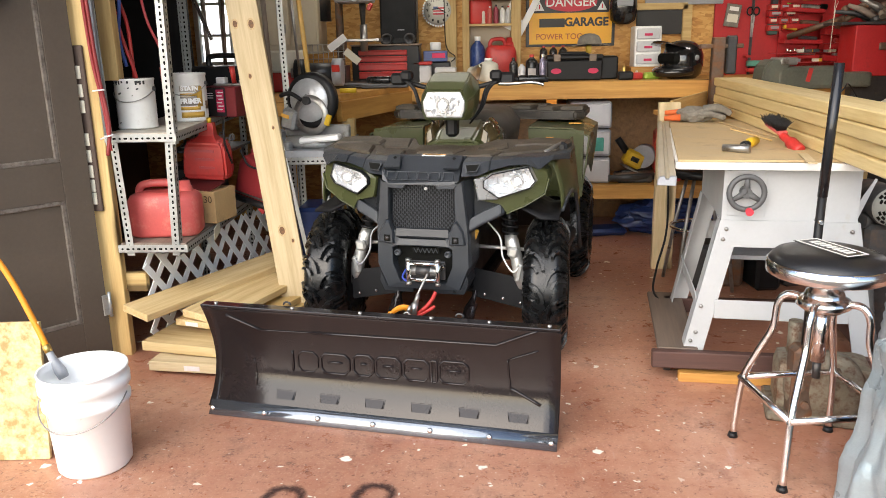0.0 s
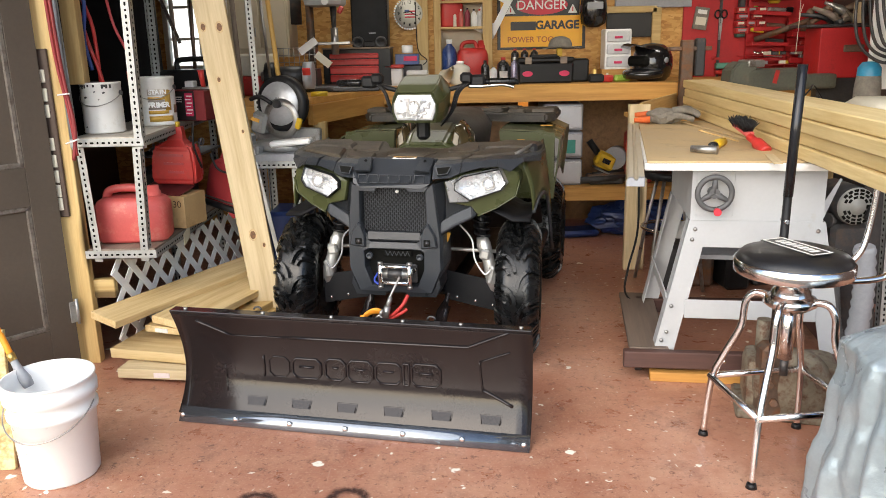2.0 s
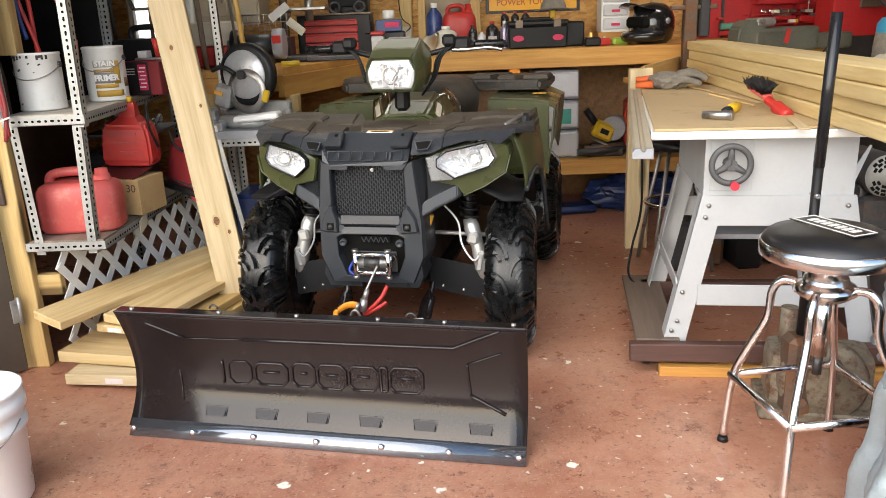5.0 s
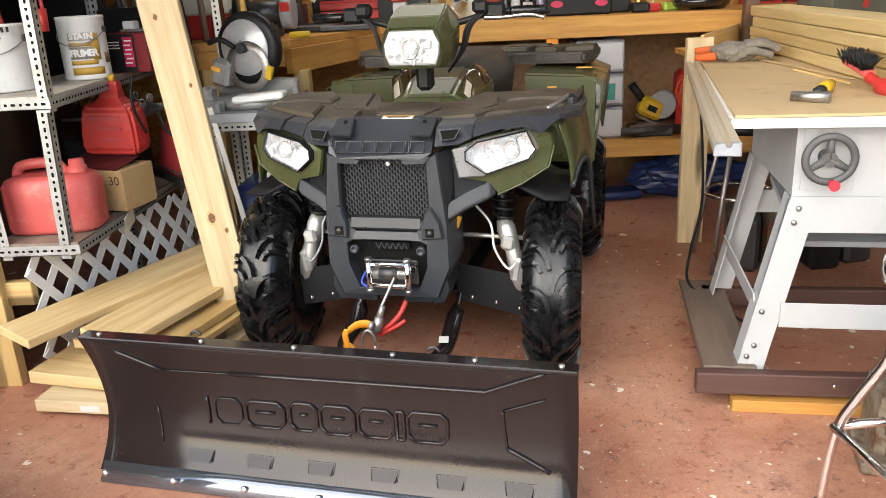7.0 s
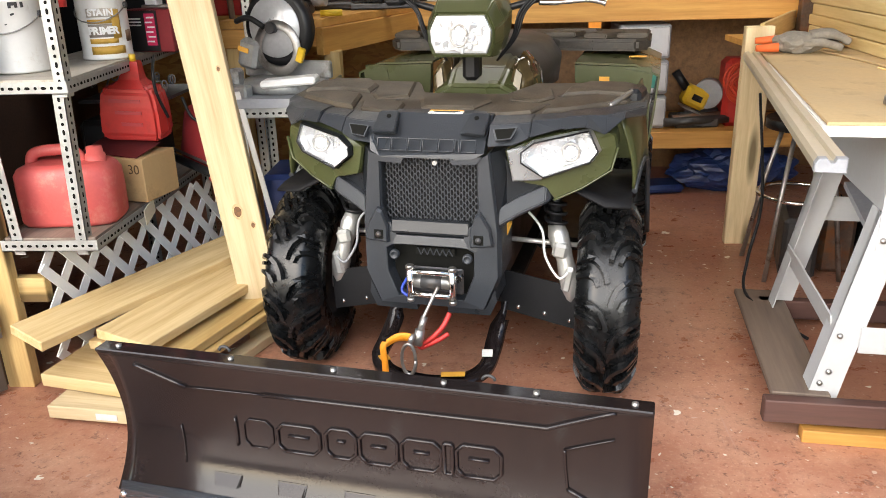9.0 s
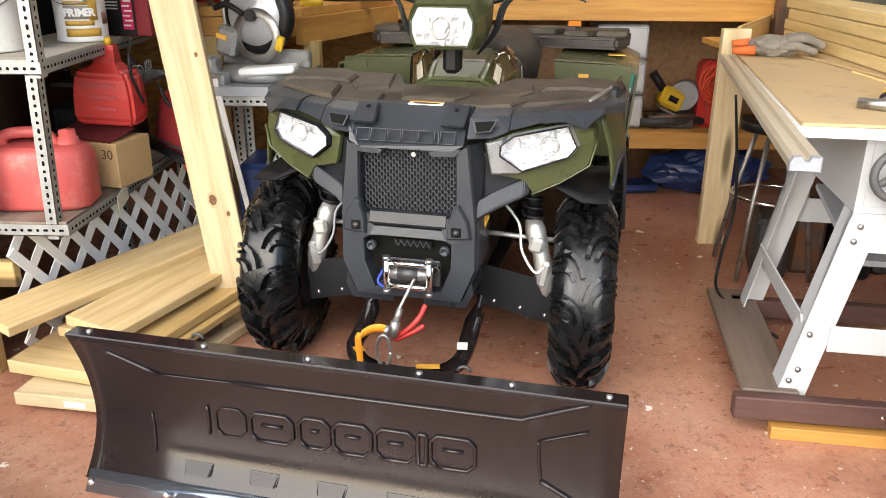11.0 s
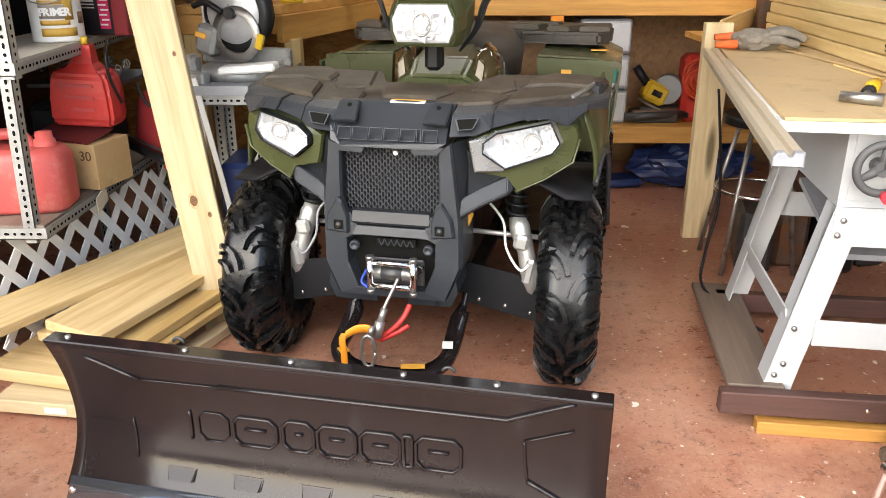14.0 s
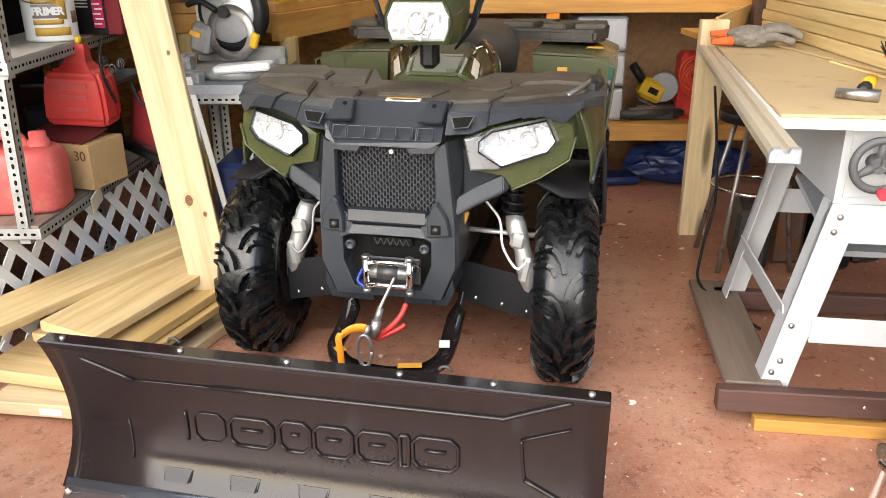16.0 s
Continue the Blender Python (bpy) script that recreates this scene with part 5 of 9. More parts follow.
# headlamps with bezels, and the green panels round them
for s in (1, -1):
    ol = [(0.447, 0.917), (0.300, 0.892), (0.264, 0.866), (0.264, 0.836), (0.326, 0.788), (0.452, 0.825), (0.474, 0.855)]
    py = lambda x, out: -0.262 + (x - 0.27) ** 1.0 * 0.42 + out

    def ring(k, out):
        cx, cz = 0.385, 0.848
        return [Vector((s * (cx + (x - cx) * k) + 0.012, py(cx + (x - cx) * k, out), cz + (z - cz) * k)) for x, z in ol]
    bm = B()
    loft(bm, [ring(0.99, 0.008), ring(0.95, 0.055), ring(0.25, 0.075)], cap=False)
    bm.faces.new([bm.verts.new(p) for p in ring(0.25, 0.075)])
    lamp = part("headlight", bm, REFLECTOR, quad, "clear headlamp with a faceted silver reflector")
    # reflector facets and bulb
    fb = B()
    lr = random.Random(31 + s)
    for k in range(34):
        x = 0.295 + 0.165 * lr.random()
        zc = 0.80 + 0.30 * (x - 0.29) + 0.075 * lr.random()
        box(fb, (s * x + 0.012, py(x, 0.050 + 0.02 * lr.random()), zc), (0.012 + 0.02 * lr.random(), 0.016, 0.012 + 0.035 * lr.random()), (lr.uniform(-40, 40), lr.uniform(-25, 25), s * 20 + lr.uniform(-50, 50)), 0.003)
    tagged(part("reflector", fb, REFLECTOR, lamp), kind="stuff")
    bb = B()
    lathe(bb, [(0.0005, -0.018), (0.013, -0.012), (0.016, 0.0), (0.013, 0.012), (0.0005, 0.018)], 14, pose(s * 0.395 + 0.012, py(0.395, 0.035), 0.85))
    part("bulb", bb, BULBGLOW, lamp)
    part("bulb_ring", swept([(s * 0.395 + 0.012 + 0.026 * math.cos(a), py(0.395, 0.03), 0.85 + 0.026 * math.sin(a)) for a in (2 * math.pi * k / 20 for k in range(21))], 0.004, 6), STEEL, lamp)
    lb = B()
    loft(lb, [ring(0.985, 0.006), ring(0.96, -0.008), ring(0.80, -0.014), ring(0.10, -0.017)], cap=False, smooth=True)
    lens_ob = part("lens", lb, LENS, lamp)
    lens_ob.visible_shadow = False
    zb = B()
    rim_w = 1.10 if s > 0 else 1.05
    ro, ri = ring(rim_w, 0.006), ring(1.0, -0.012)
    ro2, ri2 = ring(rim_w + 0.01, 0.05), ring(0.985, 0.022)
    loft(zb, [ro2, ro, ri, ri2], cap=False)
    part("bezel", zb, SILVERT if s > 0 else QBLACK, lamp)
    seam = ring(1.0, -0.0125)
    part("seal", swept(seam + seam[:1], 0.0028, 6), BLACKPL, lamp, "black rubber seal")
    # green panel behind
    gp = [(0.215, 0.870), (0.30, 0.902), (0.455, 0.927), (0.518, 0.900), (0.528, 0.860), (0.512, 0.792), (0.43, 0.743), (0.352, 0.712), (0.330, 0.752), (0.236, 0.778)]
    def panel_ring(poly, out, k):
        pts = []
        for i in range(56):
            r = reach(poly, 0.385, 0.848, 2 * math.pi * i / 56) * k
            x, z = 0.385 + r * math.cos(2 * math.pi * i / 56), 0.848 + r * math.sin(2 * math.pi * i / 56)
            pts.append(Vector((s * x + 0.012, py(x, 0.012) + out + max(0, x - 0.5) * 0.5, z)))
        return pts
    bm = B()
    loft(bm, [panel_ring(gp, 0.12, 1.0), panel_ring(gp, 0.012, 1.0), panel_ring(gp, 0.0, 0.965), panel_ring(ol, -0.004, 1.10), panel_ring(ol, 0.004, 1.05), panel_ring(ol, 0.09, 1.04)], cap=False)
    part("front_panel", bm, GREEN, quad, "olive green panel round the headlamp")
    if s > 0:
        bm = B()
        tri = lambda out, g: [Vector((x + 0.012, py(x, out), z)) for x, z in ((0.224 + g, 0.872 - g), (0.268, 0.884 - g), (0.262, 0.836), (0.322, 0.786), (0.318, 0.778 + g), (0.240 + g, 0.780 + g))]
        loft(bm, [tri(0.03, 0.0), tri(0.0, 0.0), tri(-0.006, 0.005)])
        part("lamp_trim", bm, SILVERT, quad, "bright silver trim beside the headlamp")
    # turned-under lower edge
    bm = B()
    sweep(bm, [(s * x + 0.012, py(x, 0.014), z) for x, z in ((0.352, 0.712), (0.43, 0.743), (0.512, 0.792), (0.528, 0.860))], 0.006, 6, flat=0.6)
    part("panel_lip", bm, GREEN, quad)
    # fender over the wheel
    rows_ = []
    for u in range(9):
        t = u / 8
        row = []
        y = -0.06 + 0.51 * t
        arch = 0.70 + 0.05 * math.sin(math.pi * min(1, t * 1.3)) - (0.30 * (t - 0.7) / 0.3 if t > 0.7 else 0)
        ztop = 0.93 + 0.045 * t
        for q in range(7):
            v = q / 6
            x = 0.53 + 0.05 * math.sin(v * math.pi * 0.55) + 0.045 * t
            row.append(Vector((s * x + 0.012, y + 0.02 * v, ztop + (arch - ztop) * v)))
        rows_.append(row)
    bm = B()
    slab(bm, rows_, 0.008)
    part("front_fender", bm, GREEN, quad, "olive green front fender")
    bm = B()
    sweep(bm, [r[-1] for r in rows_], 0.009, 8)
    part("fender_lip", bm, QGREY, quad)
    bm = B()
    slab(bm, [[Vector((s * x + 0.012, y, z + (0.0 if x < 0.5 else -0.05))) for x in (0.2, 0.4, 0.50, 0.575)] for y, z in ((-0.16, 0.735), (-0.10, 0.745), (0.1, 0.755), (0.34, 0.72), (0.42, 0.60))], 0.008)
    part("inner_fender", bm, DULLBLACK, quad)
    # suspension
    strut = part("strut", swept([(s * 0.335, 0.0, 0.74), (s * 0.352, -0.02, 0.55)], 0.020, 12), BLACKPL, quad)
    coil = [(s * (0.337 + 0.015 * t) + 0.033 * math.cos(t * 34), -0.002 - 0.018 * t + 0.033 * math.sin(t * 34), 0.73 - 0.165 * t) for t in (k / 70 for k in range(71))]
    part("spring", swept(coil, 0.0065, 6), BLACKPL, strut, "black coil spring")
    bm = B()
    sweep(bm, [(s * 0.350, -0.03, 0.575), (s * 0.36, -0.035, 0.54), (s * 0.385, -0.045, 0.46), (s * 0.40, -0.05, 0.40), (s * 0.415, -0.05, 0.30)], [0.026, 0.034, 0.028, 0.034, 0.024], 12)
    box(bm, (s * 0.40, -0.06, 0.40), (0.035, 0.05, 0.09), (0, s * 10, 0), 0.01)
    box(bm, (s * 0.372, -0.065, 0.50), (0.05, 0.045, 0.05), (0, s * 10, 0), 0.01)
    part("strut_body", bm, ALU, strut, "cast aluminium strut body")
    part("brake_hose", swept(smooth_line([(s * 0.24, -0.02, 0.63), (s * 0.31, -0.07, 0.57), (s * 0.325, -0.08, 0.48), (s * 0.37, -0.085, 0.41), (s * 0.40, -0.085, 0.43)]), 0.0045, 6), WHITE if s > 0 else GREYPL, quad)
    part("tie_rod", swept([(s * 0.12, 0.02, 0.50), (s * 0.42, -0.01, 0.50)], 0.009, 8), ALU, quad)
    for y in (-0.06, 0.12):
        part("control_arm", swept([(s * 0.14, y + 0.03, 0.30), (s * 0.44, 0.03, 0.27)], 0.016, 8), BLACKPL, quad)
    # splash guard
    bm = B()
    prism(bm, [(0.0, 0.0), (0.265, -0.045), (0.275, 0.075), (0.24, 0.10), (0.0, 0.135)] if s > 0 else [(0.0, 0.0), (0.0, 0.135), (-0.24, 0.10), (-0.275, 0.075), (-0.265, -0.045)], 0.008, None, 0.003)
    guard = part("splash_guard", bm, DULLBLACK, quad, m=pose(0.012 + s * 0.165, -0.06, 0.275, 80, 0, s * -4))
    for x, z in ((0.06, 0.012), (0.15, 0.0), (0.235, -0.015)):
        bb = B()
        lathe(bb, [(0.008, 0), (0.007, 0.004), (0.0005, 0.006)], 10, pose(s * x, z, 0.007))
        part("bolt", bb, CHROME, guard)
part("turn_marker", boxed((0.215, -0.17, 0.60), (0.022, 0.02, 0.05), (0, 20, 0), 0.004), LABELY, quad, "small amber reflector")
part("rack_latch", swept(smooth_line([(0.50, 0.0, 0.955), (0.535, 0.04, 0.972), (0.565, 0.10, 0.985)]), 0.009, 8), STEEL, quad)
part("rack_end_block", boxed((0.575, 0.14, 0.965), (0.05, 0.12, 0.055), (0, 0, -8), 0.012), QBLACK, quad)

# headlamp pod on the handlebar
PX = 0.012
ps = lambda y, w, zb, zt, c: [Vector((PX + x, y, z)) for x, z in ((-w * 0.86, zb), (w * 0.86, zb), (w, zb + (zt - zb) * 0.30), (w * 1.02, zb + (zt - zb) * 0.62), (w * (0.80 - c), zt), (-w * (0.80 - c), zt), (-w * 1.02, zb + (zt - zb) * 0.62), (-w, zb + (zt - zb) * 0.30))]
bm = B()
loft(bm, [ps(0.115, 0.100, 1.096, 1.218, 0.0), ps(0.10, 0.110, 1.086, 1.226, 0.0), ps(0.17, 0.128, 1.082, 1.262, 0.05), ps(0.27, 0.135, 1.10, 1.298, 0.12), ps(0.36, 0.115, 1.16, 1.300, 0.2), ps(0.40, 0.09, 1.20, 1.285, 0.25)])
bmesh.ops.bevel(bm, geom=bm.edges[:], offset=0.005, segments=2, affect="EDGES")
pod = part("headlight_pod", bm, GREEN, quad, "olive green headlamp pod")
bm = B()
loft(bm, [ps(0.103, 0.100, 1.098, 1.217, 0.0), ps(0.092, 0.098, 1.100, 1.215, 0.0), ps(0.088, 0.088, 1.108, 1.207, 0.0)])
part("headlight", bm, REFLECTOR, pod)
bm = B()
lr = random.Random(77)
for k in range(30):
    box(bm, (PX + lr.uniform(-0.078, 0.078), 0.083 + 0.006 * lr.random(), 1.156 + lr.uniform(-0.042, 0.042)), (0.012 + 0.02 * lr.random(), 0.012, 0.012 + 0.03 * lr.random()), (lr.uniform(-35, 35), lr.uniform(-20, 20), lr.uniform(-50, 50)), 0.003)
tagged(part("reflector", bm, REFLECTOR, pod), kind="stuff")
part("bulb_ring", swept([(PX + 0.028 * math.cos(a), 0.075, 1.156 + 0.034 * math.sin(a)) for a in (2 * math.pi * k / 20 for k in range(21))], 0.004, 6), STEEL, pod)
bm = B()
lathe(bm, [(0.0005, 0.012), (0.012, 0.010), (0.017, 0.0), (0.012, -0.010), (0.0005, -0.012)], 16, pose(PX, 0.080, 1.156, 90, 0, 0))
part("bulb", bm, BULBGLOW, pod)
bm = B()
loft(bm, [ps(0.078, 0.101, 1.097, 1.218, 0.0), ps(0.066, 0.090, 1.106, 1.208, 0.0)], cap=False)
o = part("lens", bm, LENS, pod)
o.visible_shadow = False
part("pod_neck", boxed((PX, 0.26, 1.06), (0.06, 0.07, 0.14), bevel=0.015), BLACKPL, quad)
# handlebar
bar = part("handlebar", swept(smooth_line([(-0.45, 0.36, 1.265), (-0.28, 0.33, 1.262), (-0.16, 0.30, 1.235), (0, 0.29, 1.20), (0.16, 0.30, 1.235), (0.28, 0.33, 1.262), (0.47, 0.36, 1.258)]), 0.012, 10), BLACKPL, quad)
for s in (1, -1):
    part("grip", swept([(s * 0.325, 0.338, 1.262), (s * 0.335, 0.34, 1.262), (s * 0.45, 0.36, 1.262), (s * 0.462, 0.362, 1.262)], [0.016, 0.019, 0.018, 0.012], 14), RUBBER, bar)
    part("switch_box", boxed((s * 0.275, 0.315, 1.268), (0.075, 0.055, 0.06), (0, 0, s * 8), 0.012), BLACKPL, bar)
    part("reservoir", boxed((s * 0.225, 0.29, 1.285), (0.06, 0.05, 0.05), (0, 0, s * 8), 0.012), BLACKPL, bar)
    for k in range(3):
        part("cable", swept(smooth_line([(s * (0.215 + 0.012 * k), 0.29, 1.262), (s * (0.175 + 0.008 * k), 0.265 + 0.01 * k, 1.215), (s * (0.148 + 0.006 * k), 0.28, 1.13), (s * 0.09, 0.31, 1.05)]), 0.0045, 8), BLACKPL, bar)
part("brake_lever", swept(smooth_line([(0.24, 0.28, 1.245), (0.31, 0.27, 1.245), (0.40, 0.285, 1.25), (0.455, 0.30, 1.238)]), [0.010] * 6 + [0.008] * 12 + [0.011], 10), CHROME, bar, "polished brake lever")

# tank cover, side covers and seat
bm = B()
loft(bm, [[(-0.17, 0.30, 0.80), (0.19, 0.30, 0.80), (0.17, 0.30, 0.93), (0.10, 0.30, 0.965), (-0.08, 0.30, 0.965), (-0.15, 0.30, 0.93)], [(-0.16, 0.42, 0.80), (0.18, 0.42, 0.80), (0.16, 0.42, 0.97), (0.11, 0.42, 1.015), (-0.09, 0.42, 1.015), (-0.14, 0.42, 0.97)], [(-0.14, 0.60, 0.80), (0.16, 0.60, 0.80), (0.15, 0.60, 0.99), (0.10, 0.60, 1.045), (-0.08, 0.60, 1.045), (-0.13, 0.60, 0.99)]])
bmesh.ops.bevel(bm, geom=bm.edges[:], offset=0.012, segments=2, affect="EDGES")
part("tank_cover", bm, GREEN, quad)
for s in (1, -1):
    bm = B()
    loft(bm, [[(s * 0.11 + 0.012, 0.33, 0.93), (s * 0.16 + 0.012, 0.33, 0.90), (s * 0.17 + 0.012, 0.36, 1.00), (s * 0.13 + 0.012, 0.36, 1.04)], [(s * 0.13 + 0.012, 0.55, 0.86), (s * 0.21 + 0.012, 0.55, 0.85), (s * 0.20 + 0.012, 0.55, 1.00), (s * 0.14 + 0.012, 0.52, 1.075)], [(s * 0.13 + 0.012, 0.68, 0.85), (s * 0.20 + 0.012, 0.70, 0.85), (s * 0.19 + 0.012, 0.70, 0.97), (s * 0.14 + 0.012, 0.70, 1.02)]], smooth=True)
    bmesh.ops.bevel(bm, geom=bm.edges[:], offset=0.012, segments=2, affect="EDGES")
    part("side_cover", bm, BRONZE, quad, "glossy bronze side cover")
bm = B()
loft(bm, [[(PX + w * x, y, zb + (zt - zb) * z) for x, z in ((-1, 0.0), (1, 0.0), (1.05, 0.5), (0.8, 0.88), (0.4, 1.0), (-0.4, 1.0), (-0.8, 0.88), (-1.05, 0.5))] for y, w, zb, zt in ((0.56, 0.11, 0.90, 1.03), (0.62, 0.14, 0.90, 1.075), (0.78, 0.195, 0.89, 1.075), (0.95, 0.215, 0.89, 1.075), (1.08, 0.20, 0.90, 1.085), (1.14, 0.16, 0.92, 1.06))], smooth=True)
part("seat", bm, SEATV, quad, "padded dark vinyl seat")
# rear rack and fenders
half = [(0.0, 1.12), (0.20, 1.10), (0.34, 1.06), (0.53, 1.05), (0.585, 1.12), (0.585, 1.45), (0.53, 1.55), (0.0, 1.58)]
outline = half + [(-x, y) for x, y in half[-2:0:-1]]
bm = B()
prism(bm, outline, 0.05, None, 0.012)
part("rear_rack", bm, QDARKRACK, quad, "dusty black moulded rear rack", m=pose(0.012, 0, 0.998))
for s in (1, -1):
    for poly in ([(0.30, 1.10), (0.40, 1.08), (0.50, 1.24), (0.42, 1.30)], [(0.44, 1.10), (0.57, 1.12), (0.58, 1.30), (0.52, 1.32)], [(0.12, 1.16), (0.26, 1.15), (0.30, 1.24), (0.14, 1.25)], [(0.14, 1.30), (0.34, 1.29), (0.36, 1.36), (0.14, 1.36)]):
        bm = B()
        prism(bm, poly if s > 0 else [(-x, y) for x, y in poly[::-1]], 0.022, None, 0.005)
        part("rack_pad", bm, QRACK, quad, m=pose(0.012, 0, 1.047))
    rows_ = []
    for u in range(8):
        t = u / 7
        y = 0.80 + 0.75 * t
        row = []
        arch = 0.62 + 0.10 * math.sin(math.pi * t)
        for q in range(6):
            v = q / 5
            x = 0.30 + 0.30 * min(1, v * 1.7) + 0.035 * math.sin(v * math.pi)
            z = 0.985 - 0.02 * v if v < 0.55 else 0.974 + (arch - 0.974) * (v - 0.55) / 0.45
            row.append(Vector((s * x + 0.012, y, z)))
        rows_.append(row)
    bm = B()
    slab(bm, rows_, 0.008, smooth=False)
    part("rear_fender", bm, GREEN, quad, "olive green rear fender")
    bm = B()
    loft(bm, [[(s * 0.32 + 0.012, 0.78, 0.60), (s * 0.60 + 0.012, 0.80, 0.60), (s * 0.60 + 0.012, 0.80, 0.965), (s * 0.30 + 0.012, 0.78, 0.975)], [(s * 0.32 + 0.012, 0.82, 0.60), (s * 0.60 + 0.012, 0.84, 0.60), (s * 0.60 + 0.012, 0.84, 0.965), (s * 0.30 + 0.012, 0.82, 0.975)]])
    part("fender_front", bm, GREEN, quad)
    bm = B()
    prism(bm, [(0.0, 0.0), (0.13, 0.0), (0.15, 0.34), (0.04, 0.36)] if s > 0 else [(0.0, 0.0), (-0.04, 0.36), (-0.15, 0.34), (-0.13, 0.0)], 0.012, pose(s * 0.455 + 0.012, 0.80, 0.605, 90, 0, 0), 0.004)
    part("fender_panel", bm, GREEN, quad)
part("warning_label", boxed((0.43, 0.785, 0.90), (0.04, 0.003, 0.06)), LABELY, quad, "orange warning label")
part("warning_label", boxed((0.55, 1.00, 0.985), (0.07, 0.045, 0.003)), LABELY, quad, "orange warning label")
part("label_text_bar", boxed((0.437, 0.783, 0.89), (0.02, 0.003, 0.035)), BLACKPL, quad)

# ---------- on the shelving ----------
DULLRED = paint("dull_crimson_plastic", (0.42, 0.045, 0.05), 0.45, var=0.12)
INK = paint("black_ink", (0.02, 0.02, 0.02), 0.7, bump=0)
OCHRE = paint("ochre_label_ink", (0.50, 0.30, 0.05), 0.5)
MAGENTA = paint("crimson_label_ink", (0.55, 0.02, 0.09), 0.5)


def paint_can(label, x, y, z, r, h, yaw=0):
    can = thing("paint_can", label, "paint can", pose(x, y, z, 0, 0, yaw), "paint cans")
    bm = B()
    lathe(bm, [(0.001, 0.0), (r * 0.97, 0.0), (r, 0.004), (r, 0.008), (r * 0.975, 0.012), (r * 0.975, h - 0.014), (r, h - 0.010), (r, h - 0.003), (r * 0.97, h)], 40)
    body = part("body", bm, CANWHITE, can)
    bm = B()
    lathe(bm, [(r * 0.97, h - 0.001), (r * 0.93, h + 0.001), (r * 0.90, h - 0.006), (r * 0.80, h - 0.007), (0.001, h - 0.006)], 40)
    part("lid", bm, DARKSTEEL if yaw == 0 else CANWHITE, can)
    bm = B()
    sweep(bm, [(r * 1.02 * math.cos(a), r * 1.04 * math.sin(a), h * 0.78 + 0.055 * math.sin(a)) for a in (-math.pi * k / 14 for k in range(15))], 0.0022, 6)
    part("bail", bm, STEEL, can)
    for s in (-1, 1):
        part("bail_ear", swept([(s * r * 0.96, 0, h * 0.78), (s * r * 1.06, 0, h * 0.78)], 0.012, 10), DARKSTEEL, can)
    return can, body


can1, _b = paint_can("white dented paint can with dark drips at the rim", -1.435, 3.68, 1.075, 0.092, 0.232)
rnd = random.Random(4)
for k in range(12):
    a = radians(-150 + 120 * rnd.random())
    ln = 0.008 + 0.012 * rnd.random()
    part("drip", boxed((0.0915 * math.cos(a), 0.0915 * math.sin(a), 0.222 - ln / 2), (0.003, 0.009, ln), (0, 0, math.degrees(a)), 0.001), DARKSTEEL, can1)
for a, z, w in ((-115, 0.165, 0.016), (-85, 0.19, 0.01), (-60, 0.185, 0.012), (-75, 0.155, 0.007), (-125, 0.03, 0.012)):
    part("drip", boxed((0.0905 * math.cos(radians(a)), 0.0905 * math.sin(radians(a)), z), (0.003, w, w * 0.5), (20, 0, a), 0.001), DARKSTEEL, can1)
can2, _b = paint_can("white stain and primer can with an ochre label", -1.30, 4.02, 1.075, 0.090, 0.24, 1)


def curved_patch(r, a0, a1, z0, z1, out=0.0015):
    bm = B()
    n = 8
    slab(bm, [[Vector(((r + out) * math.cos(radians(a0 + (a1 - a0) * k / n)), (r + out) * math.sin(radians(a0 + (a1 - a0) * k / n)), z)) for k in range(n + 1)] for z in (z0, z1)], 0.001)
    return bm


for a0, a1, z0, z1, mt in ((-150, -70, 0.020, 0.048, OCHRE), (-150, -85, 0.058, 0.075, OCHRE), (-150, -95, 0.128, 0.142, OCHRE), (-95, -75, 0.075, 0.175, OCHRE), (-62, -40, 0.06, 0.10, paint("brown_label", (0.2, 0.12, 0.07), 0.5)), (-150, -78, 0.080, 0.126, paint("grey_label", (0.30, 0.26, 0.22), 0.5)), (-150, -80, 0.150, 0.180, paint("pale_label", (0.55, 0.50, 0.42), 0.5))):
    part("label", curved_patch(0.0880, a0 + 48, a1 + 48, z0, z1), mt, can2)
for k, ch in enumerate("PRIMER"):
    a = -96 + 11 * k
    lettering("letter", ch, 0.036, WHITE, can2, pose(0.0905 * math.cos(radians(a)), 0.0905 * math.sin(radians(a)), 0.102, 90, 0, a + 90), 0.001, 0.0015)
for k, ch in enumerate("STAIN"):
    a = -93 + 11 * k
    lettering("letter", ch, 0.032, WHITE, can2, pose(0.0905 * math.cos(radians(a)), 0.0905 * math.sin(radians(a)), 0.165, 90, 0, a + 90), 0.001, 0.0012)

charger = thing("charger_box", "black and red battery charger carton on the shelf", "carton", pose(-1.19, 4.27, 1.075, 0, 0, -12))
part("carton", boxed((0, 0, 0.08), (0.21, 0.17, 0.16), bevel=0.004), paint("dark_red_carton", (0.16, 0.012, 0.016), 0.45), charger)
part("face", boxed((-0.028, -0.0865, 0.08), (0.148, 0.003, 0.152)), paint("black_carton_print", (0.015, 0.014, 0.015), 0.4), charger)
part("print_panel", boxed((0.015, -0.0890, 0.085), (0.045, 0.002, 0.12)), MAGENTA, charger)
for k in range(6):
    part("print_bar", boxed((0.015 + (0.004 if k % 2 else -0.004), -0.0905, 0.040 + 0.018 * k), (0.032, 0.002, 0.006)), LABELW, charger)
for k in range(3):
    part("print_bar", boxed((-0.055, -0.0890, 0.125 - 0.012 * k), (0.06, 0.002, 0.005)), LABELW, charger)
gadget = thing("clamp_tool", "clear and steel hand clamp with a red grip", "clamp", pose(-1.14, 4.26, 1.237))
